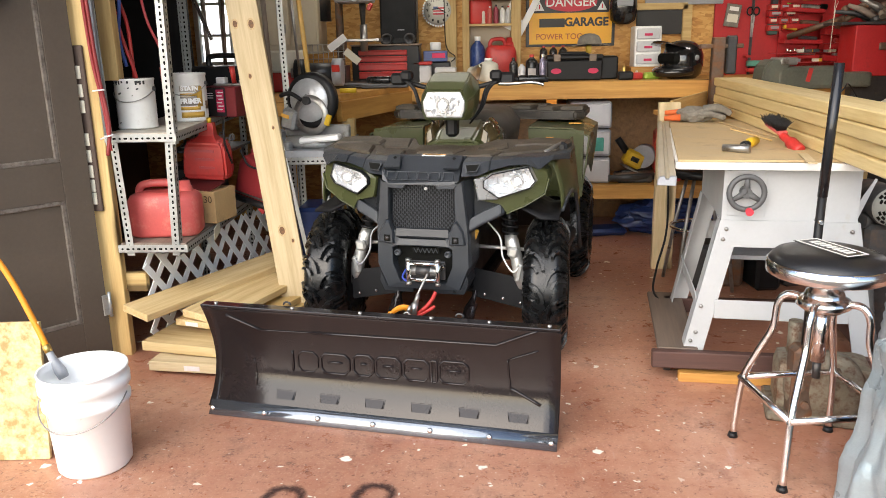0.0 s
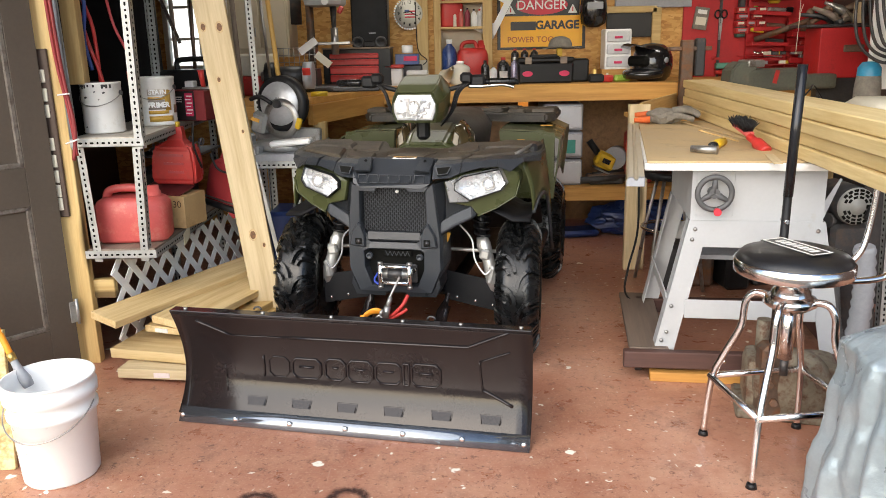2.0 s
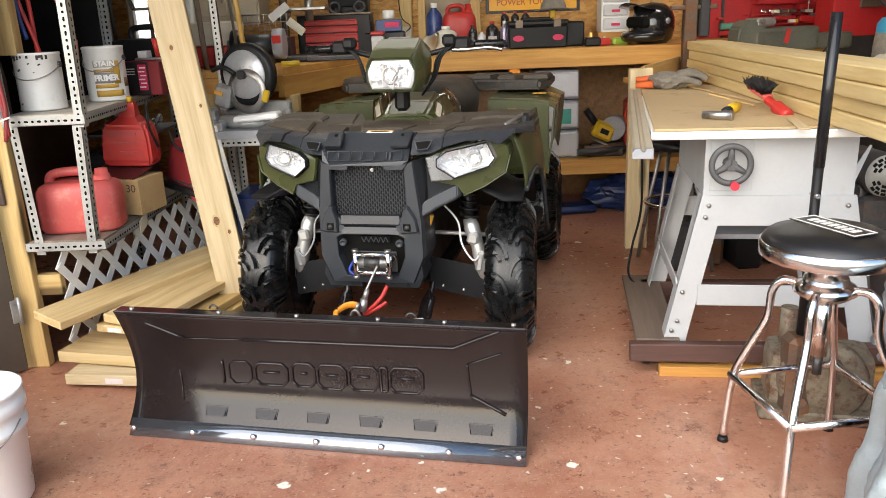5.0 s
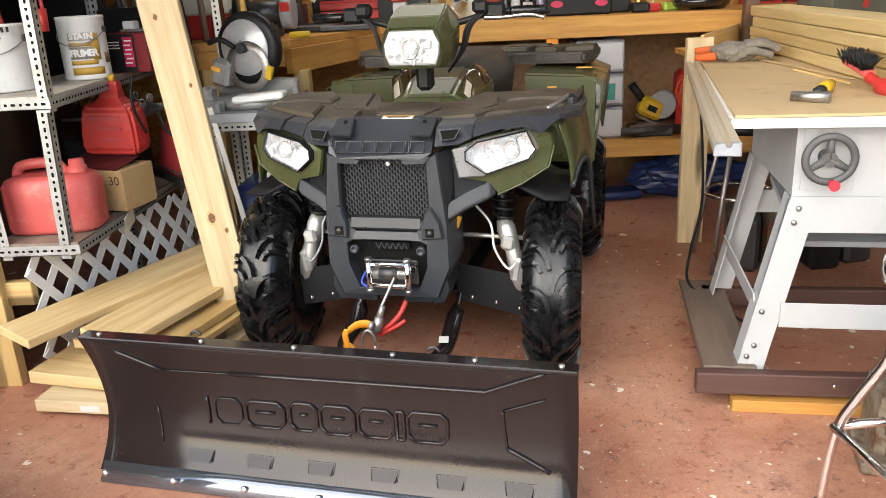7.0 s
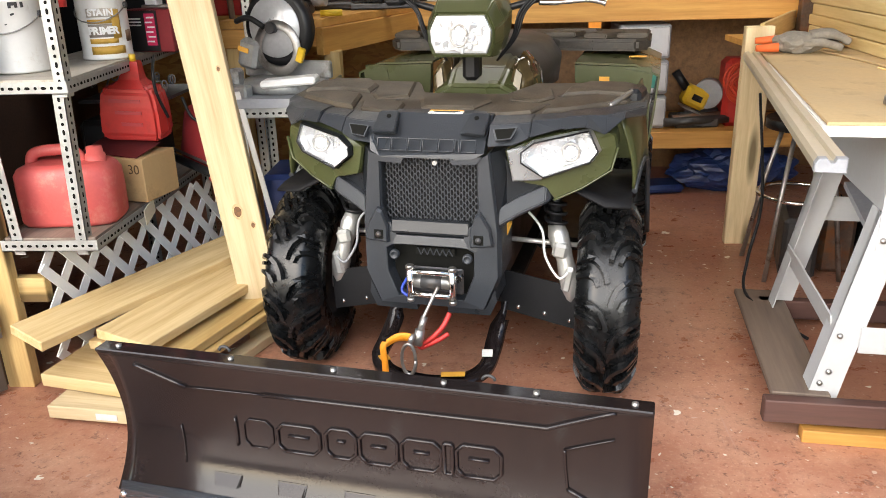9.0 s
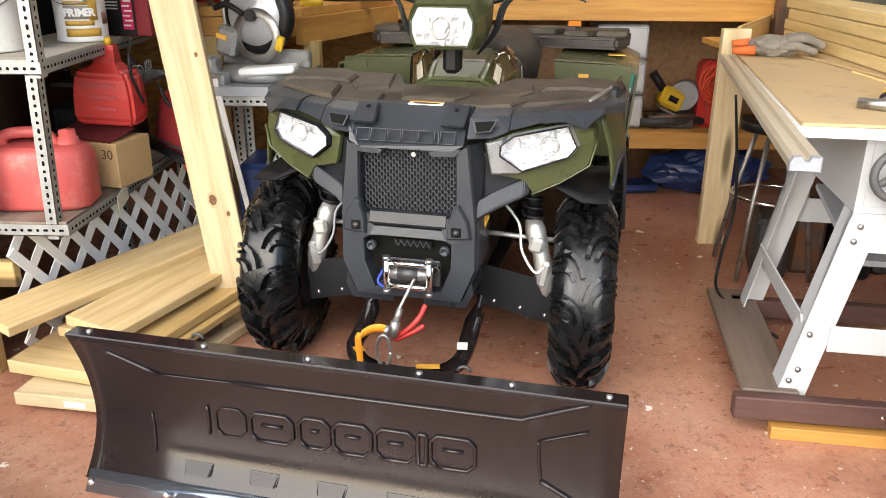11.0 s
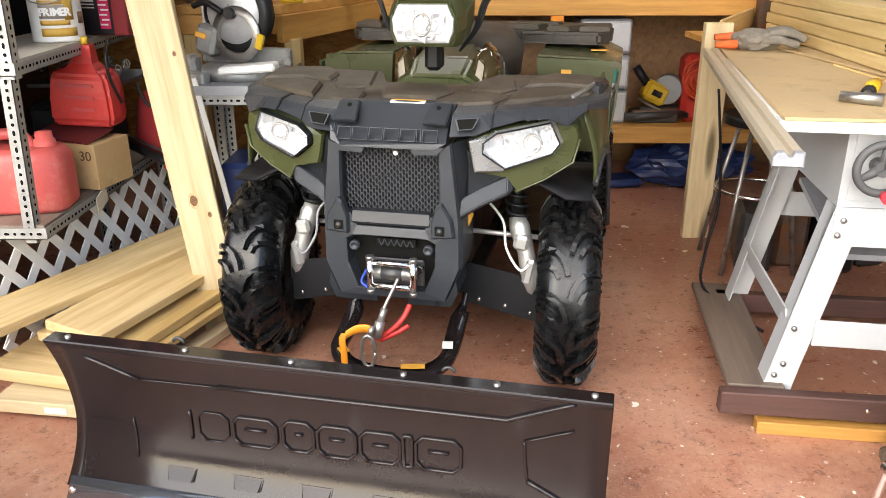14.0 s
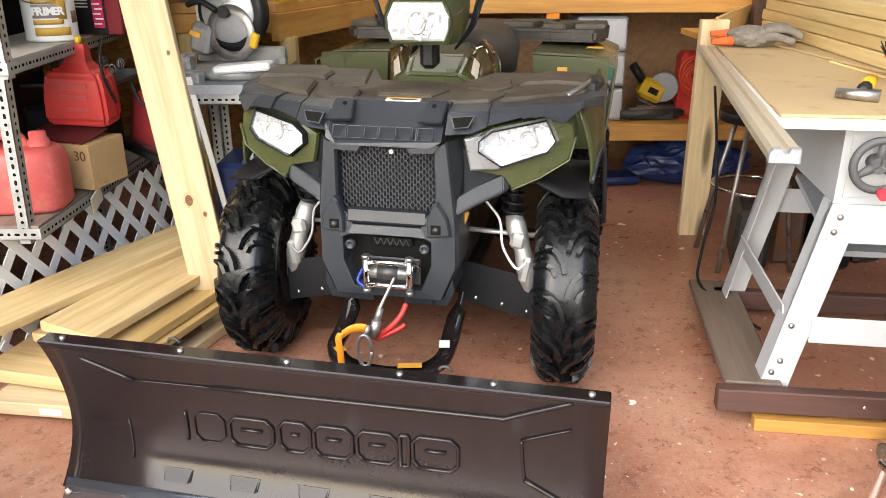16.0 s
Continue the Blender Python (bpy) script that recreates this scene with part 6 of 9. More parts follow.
part("base", boxed((0.0, 0.0, 0.006), (0.20, 0.07, 0.012), (0, 0, -8), 0.003), STEEL, gadget)
part("block", boxed((-0.06, 0.0, 0.027), (0.05, 0.05, 0.035), (0, 0, -8), 0.004), CLEARPL, gadget)
part("block", boxed((0.06, 0.0, 0.02), (0.04, 0.05, 0.022), (0, 0, -8), 0.004), STEEL, gadget)
part("grip", swept([(0.01, -0.01, 0.012), (0.005, -0.02, 0.10)], [0.012, 0.016], 10), RED, gadget)
# dark clutter behind: tool case and hanging gear
case = thing("tool_case", "black plastic power tool case on the shelf", "tool case", pose(-1.27, 4.56, 1.075, 0, 0, -10))
part("shell", boxed((0, 0, 0.13), (0.34, 0.2, 0.26), bevel=0.025, seg=3), BLACKPL, case)
part("handle", swept(smooth_line([(-0.10, 0, 0.255), (-0.09, 0, 0.31), (0.06, 0, 0.315), (0.13, 0, 0.30), (0.15, 0, 0.255)]), 0.016, 10), BLACKPL, case)
part("latch", boxed((0.02, -0.104, 0.18), (0.06, 0.012, 0.03), bevel=0.003), DARKSTEEL, case)

# hoses and cables hanging at the wall side of the shelf
for k, (mt, lab, pts, r) in enumerate((
        (RED, "red air hose hanging in loops", [(-1.46, 3.75, 1.30), (-1.47, 3.76, 1.55), (-1.50, 3.74, 1.72), (-1.42, 3.74, 1.78), (-1.35, 3.75, 1.70), (-1.38, 3.78, 1.90)], 0.009),
        (RED, "red air hose hanging down", [(-1.42, 3.72, 1.10), (-1.44, 3.72, 1.32), (-1.49, 3.72, 1.52), (-1.52, 3.72, 1.80), (-1.5, 3.72, 2.2)], 0.009),
        (paint("blue_cable", (0.03, 0.07, 0.28), 0.45), "blue cable hanging down", [(-1.47, 3.70, 1.36), (-1.49, 3.70, 1.50), (-1.47, 3.70, 1.70), (-1.50, 3.70, 2.2)], 0.009),
        (DULLRED, "dull red cable hanging down", [(-1.33, 3.82, 1.30), (-1.34, 3.82, 1.42), (-1.40, 3.82, 1.58), (-1.42, 3.82, 1.80), (-1.40, 3.82, 2.2)], 0.007))):
    solo("hanging_hose", swept(smooth_line(pts), r, 8), mt, lab, "hose")
fob = thing("trigger_plug", "red plug hanging on a cable", "plug", pose(-1.33, 3.80, 1.30))
part("body", swept([(0, 0, -0.03), (0, 0, 0.05)], [0.018, 0.022], 10), RED, fob)
stick = thing("tool_bundle", "bundle of dark steel tools hanging behind the shelf", "tools")
rnd = random.Random(8)
for k in range(9):
    x = -1.62 + 0.115 * k * 0.75
    part("tool", swept([(x, 4.75 + 0.03 * k, 1.10 + 0.1 * rnd.random()), (x + 0.10 * (rnd.random() - 0.5), 4.8, 1.75 + 0.3 * rnd.random())], 0.008 + 0.012 * rnd.random(), 8), (STEEL, DARKSTEEL, OLDWOOD[2], RUST)[k % 4], stick)
square = solo("steel_square", boxed((0, 0, 0), (0.022, 0.004, 0.30), (0, 0, 0), 0.001), CHROME, "bright steel rule hanging in the shelf", "rule", pose(-1.40, 4.6, 1.62, 0, -20, 0))
# dark cloth added as filler for the clutter at the back of the shelf
dark = thing("coat", "dark filler cloth at the back of the shelf", "cloth", pose(-1.86, 4.75, 0.95))
bm = B()
slab(bm, [[Vector((x * 0.1, 0.04 * math.sin(x * 1.9 + z * 2), z * 0.2)) for x in range(-3, 4)] for z in range(0, 7)], 0.02)
part("fabric", bm, paint("black_cloth", (0.012, 0.011, 0.011), 0.9), dark)


def fuel_can(label, m, sx, sy, sz, mat, spout=True):
    can = thing("fuel_can", label, "fuel can", m, "fuel cans")
    bm = B()
    secs = []
    for z, k in ((0.0, 0.93), (0.015, 0.99), (sz * 0.5, 1.0), (sz * 0.74, 0.99), (sz * 0.84, 0.90), (sz * 0.90, 0.72)):
        pts = []
        for j in range(24):
            a = 2 * math.pi * j / 24
            ca, sa = math.cos(a), math.sin(a)
            q = (abs(ca) ** 5 + abs(sa) ** 5) ** (-1 / 5)
            pts.append((sx / 2 * k * ca * q, sy / 2 * k * sa * q, z))
        secs.append(pts)
    loft(bm, secs, smooth=True)
    part("tank", bm, mat, can)
    bm = B()
    sweep(bm, smooth_line([(-sx * 0.36, 0, sz * 0.80), (-sx * 0.30, 0, sz * 1.02), (sx * 0.02, 0, sz * 1.06), (sx * 0.12, 0, sz * 0.99), (sx * 0.16, 0, sz * 0.86)]), sy * 0.10, 10)
    part("handle", bm, mat, can)
    if spout:
        bm = B()
        lathe(bm, [(0.001, sz * 1.10), (0.026, sz * 1.09), (0.028, sz * 0.98), (0.033, sz * 0.98), (0.036, sz * 0.86)], 20, pose(sx * 0.30, 0, 0))
        part("cap", bm, mat, can)
    return can


fuel_can("large faded red plastic fuel can on the lower shelf", pose(-1.335, 3.65, 0.563, 0, 0, 6), 0.335, 0.20, 0.235, FADEDRED)
# upright can hanging over the others, with a funnel neck
upcan = thing("fuel_can", "bright red plastic fuel can standing on the carton", "fuel can", pose(-1.235, 4.02, 0.765, 4, 3, 0), "fuel cans")
bm = B()
loft(bm, [[(x * k, y * k, z) for x, y in ((-0.125, -0.08), (0.125, -0.08), (0.14, 0.0), (0.125, 0.08), (-0.125, 0.08), (-0.14, 0.0))] for z, k in ((0.01, 0.82), (0.03, 0.90), (0.13, 0.87), (0.195, 0.78), (0.215, 0.64))])
bmesh.ops.bevel(bm, geom=bm.edges[:], offset=0.012, segments=2, affect="EDGES")
part("tank", bm, RED, upcan)
bm = B()
loft(bm, [[(x * k + dx, y * k, z) for x, y in ((-0.04, -0.03), (0.04, -0.03), (0.04, 0.03), (-0.04, 0.03))] for z, k, dx in ((0.205, 1.7, 0.0), (0.235, 1.0, 0.005), (0.285, 0.72, 0.012), (0.30, 0.6, 0.015))])
part("neck", bm, RED, upcan)
part("cap", swept([(0.015, 0, 0.298), (0.016, 0, 0.325)], 0.012, 10), YELLOW, upcan, "small yellow cap")
for k in range(3):
    part("ink_bar", boxed((-0.005 + 0.012 * k, -0.0865 + 0.006 * (2 - k), 0.165 - 0.042 * k), (0.12 - 0.02 * k, 0.003, 0.012), (-4, 0, 0)), DULLRED, upcan)
fuel_can("crimson plastic fuel can lying behind the carton", pose(-1.07, 4.30, 0.60, 0, 18, -30), 0.24, 0.17, 0.27, DULLRED, False)
solo("pull_cord", swept(smooth_line([(-1.10, 4.16, 0.90), (-1.06, 4.14, 0.82), (-0.99, 4.15, 0.80), (-0.95, 4.2, 0.86)]), 0.006, 8), BLACKPL, "black cord hanging over the crimson can", "cord")
solo("shelf_cord", swept(smooth_line([(-1.14, 4.05, 1.075), (-1.125, 3.98, 1.03), (-1.12, 3.97, 0.95), (-1.10, 4.0, 0.85)]), 0.006, 8), BLACKPL, "black cord hanging from the upper shelf", "cord")
carton = thing("cardboard_box", "open brown cardboard box with the number 30", "box", pose(-1.24, 3.95, 0.563, 0, 0, -14))
part("box", boxed((0, 0, 0.085), (0.23, 0.20, 0.165), bevel=0.003), CARD, carton)
part("flap", boxed((-0.03, -0.02, 0.19), (0.24, 0.15, 0.004), (10, 4, 0)), paint("maroon_lid", (0.12, 0.02, 0.02), 0.5), carton)
lettering("number", "30", 0.05, paint("pencil_ink", (0.12, 0.07, 0.03), 0.8), carton, pose(0.075, -0.1012, 0.125, 90, 0, 0), 0.0005)
tube = thing("caulking_gun", "black steel caulking gun on the lower shelf", "caulking gun", pose(-1.09, 4.16, 0.60, 0, 2, -40))
part("frame", swept([(-0.18, 0, 0.03), (0.2, 0, 0.01)], 0.018, 10), BLACKPL, tube)
part("rod", swept([(-0.2, 0.02, 0.055), (0.24, 0.02, 0.03)], 0.006, 8), STEEL, tube)
part("trigger", boxed((0.14, 0, -0.005), (0.05, 0.015, 0.04), (0, 20, 0), 0.004), DULLRED, tube)
solo("masking_tape", boxed((0, 0, 0), (0.004, 0.09, 0.07), (0, 0, 0), 0.001), CREAM, "torn piece of masking tape on the shelf edge", "tape", pose(-1.163, 3.85, 0.525, 20, 8, 0))
chain = thing("chain_heap", "heap of grey chain on a dark ledge", "chain", pose(-1.30, 4.2, 0.99))
bm = B()
rnd = random.Random(5)
for k in range(30):
    c = Vector((-0.13 + 0.26 * rnd.random(), -0.1 + 0.2 * rnd.random(), -0.02 - 0.05 * rnd.random()))
    e = Euler((rnd.random() * 3, rnd.random() * 3, rnd.random() * 3)).to_matrix()
    sweep(bm, [c + e @ Vector((0.018 * math.cos(a), 0.011 * math.sin(a), 0)) for a in (2 * math.pi * j / 8 for j in range(9))], 0.0035, 5)
tagged(part("links", bm, STEEL, chain), kind="stuff")
part("ledge", boxed((0, 0.05, -0.085), (0.34, 0.4, 0.012)), DARKSTEEL, chain)
# plain black box at the back of the lower shelf
tub = solo("black_shelf_box", boxed((-1.38, 4.25, 0.70), (0.22, 0.4, 0.26), bevel=0.02), BLACKPL, "plain black box deep in the lower shelf", "tub")
# dark coat-shaped sheets added to fill the dark cluttered corner behind the shelf
for k, (x, w, z0) in enumerate(((-2.05, 0.16, 1.0), (-1.74, 0.13, 1.15))):
    bm = B()
    slab(bm, [[Vector((w * (i - 3) / 3 * (0.75 + 0.05 * j), 0.035 * math.sin(i * 1.7 + j), j * 0.14)) for i in range(7)] for j in range(9)], 0.03)
    solo("filler_sheet", bm, paint("dark_filler_cloth", (0.016, 0.013, 0.013), 0.9, var=0.4), "dark filler sheet for the clutter behind the shelf", "coat", pose(x, 4.95, z0), "hanging coats")
bag = B()
bmesh.ops.create_icosphere(bag, subdivisions=3, radius=1.0)
for v in bag.verts:
    k = 1 + 0.25 * noise.noise(v.co * 3)
    v.co = Vector((v.co.x * 0.13 * k, v.co.y * 0.05 * k, v.co.z * 0.09 * k))
solo("plastic_bag", bag, GREYPL, "grey plastic bag hanging on the door", "bag", pose(-1.80, 3.06, 1.70, 0, 0, 50))

# ---------- on and above the rear bench ----------
def bottle(name, label, x, y, z, r, h, mat, cap=None, neck=0.35, group="bottles", shoulder=0.7, cat="bottle"):
    o = thing(name, label, cat, pose(x, y, z), group)
    bm = B()
    lathe(bm, [(0.001, 0), (r * 0.95, 0), (r, 0.006), (r, h * shoulder), (r * 0.85, h * (shoulder + 0.08)), (r * neck, h * 0.88), (r * neck, h * 0.93), (0.001, h * 0.93)], 20)
    part("body", bm, mat, o)
    if cap is not None:
        bm = B()
        lathe(bm, [(r * neck * 1.15, h * 0.90), (r * neck * 1.15, h), (0.001, h)], 14)
        part("cap", bm, cap, o)
    return o


TRANSL = paint("milky_plastic", (0.62, 0.60, 0.52), 0.4, var=0.05)
JUGBLUE = paint("blue_washer_fluid", (0.03, 0.06, 0.20), 0.3)
BLKBOT = paint("black_bottle_plastic", (0.014, 0.013, 0.013), 0.3)
AMBER = paint("amber_sign_paint", (0.85, 0.42, 0.012), 0.4, var=0.05)
SIGNBLK = paint("black_sign_paint", (0.016, 0.014, 0.013), 0.4)
SIGNRED = paint("red_sign_paint", (0.55, 0.018, 0.04), 0.4, var=0.06)

# cubby frame screwed to the wall
cub = thing("wall_shelf", "pine wall shelf with two open bays", "shelf")
for x in (0.10, 0.49):
    part("upright", boxed((x, 6.37, 1.62), (0.075 if x > 0.3 else 0.055, 0.17, 0.93), bevel=0.003), PINE[2], cub)
part("shelf_board", boxed((0.29, 6.37, 1.565), (0.33, 0.17, 0.018)), PINE[0], cub)
part("shelf_board", boxed((0.29, 6.37, 1.76), (0.33, 0.17, 0.018)), PINE[0], cub)
part("back_panel", boxed((0.29, 6.452, 1.62), (0.40, 0.008, 0.93)), BEIGE, cub)
rail_ = setting("trim_4", boxed((-0.02, 6.435, 1.65), (0.09, 0.03, 1.0), bevel=0.003), PINE[2], "pine batten on the rear wall", "batten")
fuel_can("small red fuel can in the upper shelf bay", pose(0.21, 6.37, 1.575, 0, 0, 10), 0.18, 0.12, 0.22, RED)
for x, h, mt, cp in ((0.235, 0.12, paint("cream_bottle", (0.6, 0.55, 0.45), 0.4), WHITE), (0.285, 0.13, paint("red_white_bottle", (0.5, 0.1, 0.08), 0.4), WHITE), (0.335, 0.14, paint("maroon_bottle", (0.25, 0.03, 0.05), 0.35), BLKBOT), (0.385, 0.13, WHITE, BLKBOT), (0.43, 0.13, CLEARPL, RED)):
    bottle("glue_bottle", "small bottle on the upper wall shelf", x, 6.33, 1.575, 0.02, h, mt, cp, group="small bottles")
fuel_can("red plastic fuel can standing on the bench", pose(0.37, 6.30, 1.15, 0, 0, 4), 0.24, 0.16, 0.29, RED)
o = bottle("washer_jug", "clear jug of blue washer fluid on the bench", 0.19, 6.3, 1.15, 0.058, 0.33, JUGBLUE, WHITE, cat="jug")
bottle("milk_jug", "milky white plastic jug", 0.27, 6.02, 1.15, 0.075, 0.17, TRANSL, WHITE, cat="jug")
solo("funnel", (lambda bm: (lathe(bm, [(0.055, 0.0), (0.05, 0.01), (0.018, 0.10), (0.014, 0.17), (0.012, 0.17), (0.045, 0.012)], 20), bm)[1])(B()), TRANSL, "milky plastic funnel lying on the bench", "funnel", pose(0.16, 6.0, 1.21, 60, 40, 0))
bottle("oil_bottle", "dark oil bottle on the bench", 0.46, 6.06, 1.15, 0.032, 0.17, BLKBOT, BLKBOT)
bottle("spray_bottle", "grey clear bottle on the bench", 0.52, 6.02, 1.15, 0.03, 0.13, CLEARPL, None)
o = bottle("oil_bottle", "black oil bottle with a red cap", 0.595, 6.04, 1.15, 0.045, 0.19, BLKBOT, RED)
part("label", boxed((0, -0.046, 0.06), (0.06, 0.002, 0.06)), paint("pale_oil_label", (0.45, 0.42, 0.42), 0.5), o)
bottle("spray_can", "pale violet spray can on the bench", 0.68, 6.05, 1.15, 0.027, 0.19, paint("pale_violet_can", (0.35, 0.32, 0.45), 0.3, 0.3), WHITE, cat="spray can")
bottle("spray_can", "red spray can on the bench", 0.735, 5.99, 1.15, 0.027, 0.16, RED, RED, cat="spray can")
for k in range(3):
    o = bottle("additive_bottle", "black bottle with a red cap and amber label", 0.70 + 0.075 * k, 6.25, 1.27, 0.03, 0.13, BLKBOT, RED, group="bottles in a row")
    part("label", boxed((0, -0.031, 0.045), (0.04, 0.002, 0.035)), YELLOW, o)
solo("parts_box", boxed((0.80, 6.26, 1.21), (0.36, 0.14, 0.116), bevel=0.004), DARKSTEEL, "dark box carrying the bottles", "box")

# danger sign: the owner's name is left as a plain bar
sign = thing("garage_sign", "amber and black metal danger sign on the wall", "sign", pose(0.925, 6.452, 1.62))
part("plate", boxed((0, 0, 0), (0.70, 0.006, 0.46), bevel=0.002), SIGNBLK, sign)
part("field", boxed((0, -0.005, -0.01), (0.65, 0.003, 0.40)), AMBER, sign)
part("band", boxed((0, -0.008, 0.105), (0.60, 0.003, 0.155)), SIGNBLK, sign)
bm = B()
prism(bm, [(0.205 * math.cos(a), 0.072 * math.sin(a)) for a in (2 * math.pi * k / 40 for k in range(40))], 0.003)
part("oval", bm, SIGNRED, sign, m=pose(0, -0.0095, 0.108, 90, 0, 0))
lettering("word", "DANGER", 0.098, LABELW, sign, pose(0, -0.0135, 0.106, 90, 0, 0), 0.0008, 0.0008)
for s in (-1, 1):
    bm = B()
    prism(bm, [(-0.038, -0.03), (0.038, -0.03), (0, 0.038)], 0.003)
    part("warning_triangle", bm, LABELW, sign, m=pose(s * 0.245, -0.0095, 0.075, 90, 0, 0))
    part("mark", boxed((s * 0.245, -0.0135, 0.074), (0.008, 0.002, 0.034)), SIGNRED, sign)
part("name_bar", boxed((-0.145, -0.0078, -0.048), (0.20, 0.003, 0.066), bevel=0.001), SIGNBLK, sign)
lettering("word", "GARAGE", 0.088, SIGNBLK, sign, pose(0.125, -0.0078, -0.046, 90, 0, 0), 0.0008, 0.0035)
lettering("word", "POWER TOO", 0.062, paint("rust_sign_ink", (0.42, 0.10, 0.01), 0.4), sign, pose(-0.085, -0.0078, -0.155, 90, 0, 0), 0.0008, 0.0006)
templ = thing("router_template", "white plastic template hanging on the wall", "template", pose(0.53, 6.34, 1.68, 0, 28, 0))
bm = B()
for c, s in (((-0.075, 0, 0), (0.05, 0.008, 0.36)), ((0.075, 0, 0), (0.05, 0.008, 0.36)), ((0, 0, 0.14), (0.1, 0.008, 0.08)), ((0, 0, -0.125), (0.1, 0.008, 0.11))):
    box(bm, c, s)
part("plate", bm, WHITE, templ)
part("slot", boxed((0.04, -0.006, -0.13), (0.022, 0.006, 0.05), (0, 40, 0), 0.002), HOLE, templ)

# clock
clock = thing("wall_clock", "round toothed metal wall clock with a flag", "clock", pose(-0.12, 6.44, 1.685))
bm = B()
lathe(bm, [(0.001, 0.022), (0.10, 0.022), (0.112, 0.016), (0.118, 0.0)], 48, pose(0, 0, 0, 90, 0, 0))
part("dial", bm, paint("brushed_dial", (0.48, 0.46, 0.40), 0.35, 0.5), clock)
for k in range(36):
    a = radians(10 * k)
    part("tooth", boxed((0.12 * math.sin(a), -0.008, 0.12 * math.cos(a)), (0.011, 0.012, 0.012), (0, math.degrees(a), 0)), ALU, clock)
for k in range(12):
    a = radians(30 * (k + 1))
    if k + 1 in (5, 6, 7):
        part("hour_bar", boxed((0.085 * math.sin(a), -0.024, 0.085 * math.cos(a)), (0.014, 0.002, 0.018)), INK, clock)
    else:
        lettering("number", str(k + 1), 0.032, INK, clock, pose(0.085 * math.sin(a), -0.0235, 0.085 * math.cos(a), 90, 0, 0), 0.0006, 0.0006)
for k in range(5):
    part("flag_stripe", boxed((0.005, -0.0235, -0.022 + 0.011 * k - 0.005), (0.085, 0.002, 0.0105)), (SIGNRED, LABELW)[k % 2], clock)
part("flag_corner", boxed((-0.02, -0.0255, 0.018), (0.036, 0.002, 0.022)), JUGBLUE, clock)
part("hand_long", boxed((0.03, -0.028, 0.0), (0.08, 0.002, 0.006), (0, 28, 0)), INK, clock)
part("hand_short", boxed((-0.02, -0.028, 0.01), (0.055, 0.002, 0.007), (0, -10, 0)), INK, clock)

# things under the clock
bottle("cream_tub", "small white plastic tub", -0.13, 6.12, 1.385, 0.042, 0.06, WHITE, None, 0.95, "small tubs", 0.9, "tub")
radio = thing("display_box", "blue and red printed display box", "box", pose(-0.13, 6.12, 1.30))
part("carton", boxed((0, 0, 0.04), (0.18, 0.14, 0.078), bevel=0.003), JUGBLUE, radio)
part("print_bar", boxed((0.025, -0.071, 0.045), (0.10, 0.003, 0.035)), MAGENTA, radio)
solo("wire_rack", boxed((-0.12, 6.15, 1.225), (0.2, 0.16, 0.148), bevel=0.01), DARKSTEEL, "dark metal tin under the display box", "tin")
jar = thing("screw_jar", "clear plastic jar with a red lid", "jar", pose(-0.22, 5.96, 1.15))
part("body", boxed((0, 0, 0.065), (0.13, 0.13, 0.13), bevel=0.02, seg=2), CLEARPL, jar)
part("lid", boxed((0, 0, 0.142), (0.14, 0.14, 0.025), bevel=0.008), RED, jar)
solo("clear_organiser", boxed((-0.05, 5.98, 1.205), (0.16, 0.13, 0.11), bevel=0.006), CLEARPL, "clear plastic parts organiser on the bench", "organiser")
outlet = thing("wall_outlet", "white electrical outlet with a cord", "outlet", pose(-0.02, 6.40, 1.27))
part("plate", boxed((0, 0, 0), (0.07, 0.02, 0.11), bevel=0.004), CREAM, outlet)
part("cord", swept(smooth_line([(0.0, -0.015, 0.02), (0.03, -0.04, 0.06), (-0.04, -0.02, 0.15), (-0.05, 0.0, 0.5)]), 0.004, 6), BLACKPL, outlet)

# tool box and hat
tbx = thing("tool_box", "black plastic tool box with two crimson badges", "tool box", pose(0.90, 6.0, 1.15))
part("tub", boxed((0, 0, 0.075), (0.40, 0.21, 0.15), bevel=0.012, taper=1.03), BLACKPL, tbx)
part("lid", boxed((0, 0, 0.168), (0.42, 0.225, 0.035), bevel=0.01), BLACKPL, tbx)
part("handle", boxed((0, 0, 0.195), (0.22, 0.05, 0.022), bevel=0.006), BLACKPL, tbx)
for s in (-1, 1):
    bm = B()
    prism(bm, [(0.038 * math.cos(a), 0.020 * math.sin(a)) for a in (2 * math.pi * k / 24 for k in range(24))], 0.003)
    part("badge", bm, MAGENTA, tbx, m=pose(s * 0.135, -0.110, 0.07, 90, 0, 0))
    part("latch", boxed((s * 0.13, -0.115, 0.165), (0.05, 0.012, 0.05), bevel=0.003), OLDWOOD[0], tbx)
solo("second_tool_box", boxed((1.16, 6.10, 1.235), (0.15, 0.2, 0.17), bevel=0.012), BLACKPL, "black plastic case beside the tool box", "case")
level = solo("tape_measure", boxed((1.01, 6.0, 1.372), (0.04, 0.06, 0.055), bevel=0.006), YELLOW, "yellow tape tool standing on the tool box", "tape measure")
hat = thing("cap", "worn grey cloth cap on the tool box", "cap", pose(1.02, 6.02, 1.40))
bm = B()
lathe(bm, [(0.09, 0.0), (0.088, 0.03), (0.07, 0.065), (0.035, 0.082), (0.001, 0.085)], 20)
part("crown", bm, GLOVE, hat)
bm = B()
slab(bm, [[Vector((x, -0.06 - d * 0.08, 0.004 + 0.012 * (1 - (x / 0.12) ** 2))) for x in (-0.14, -0.09, -0.03, 0.03, 0.09, 0.14)] for d in (0, 0.5, 1.0)], 0.006)
part("brim", bm, GLOVE, hat)
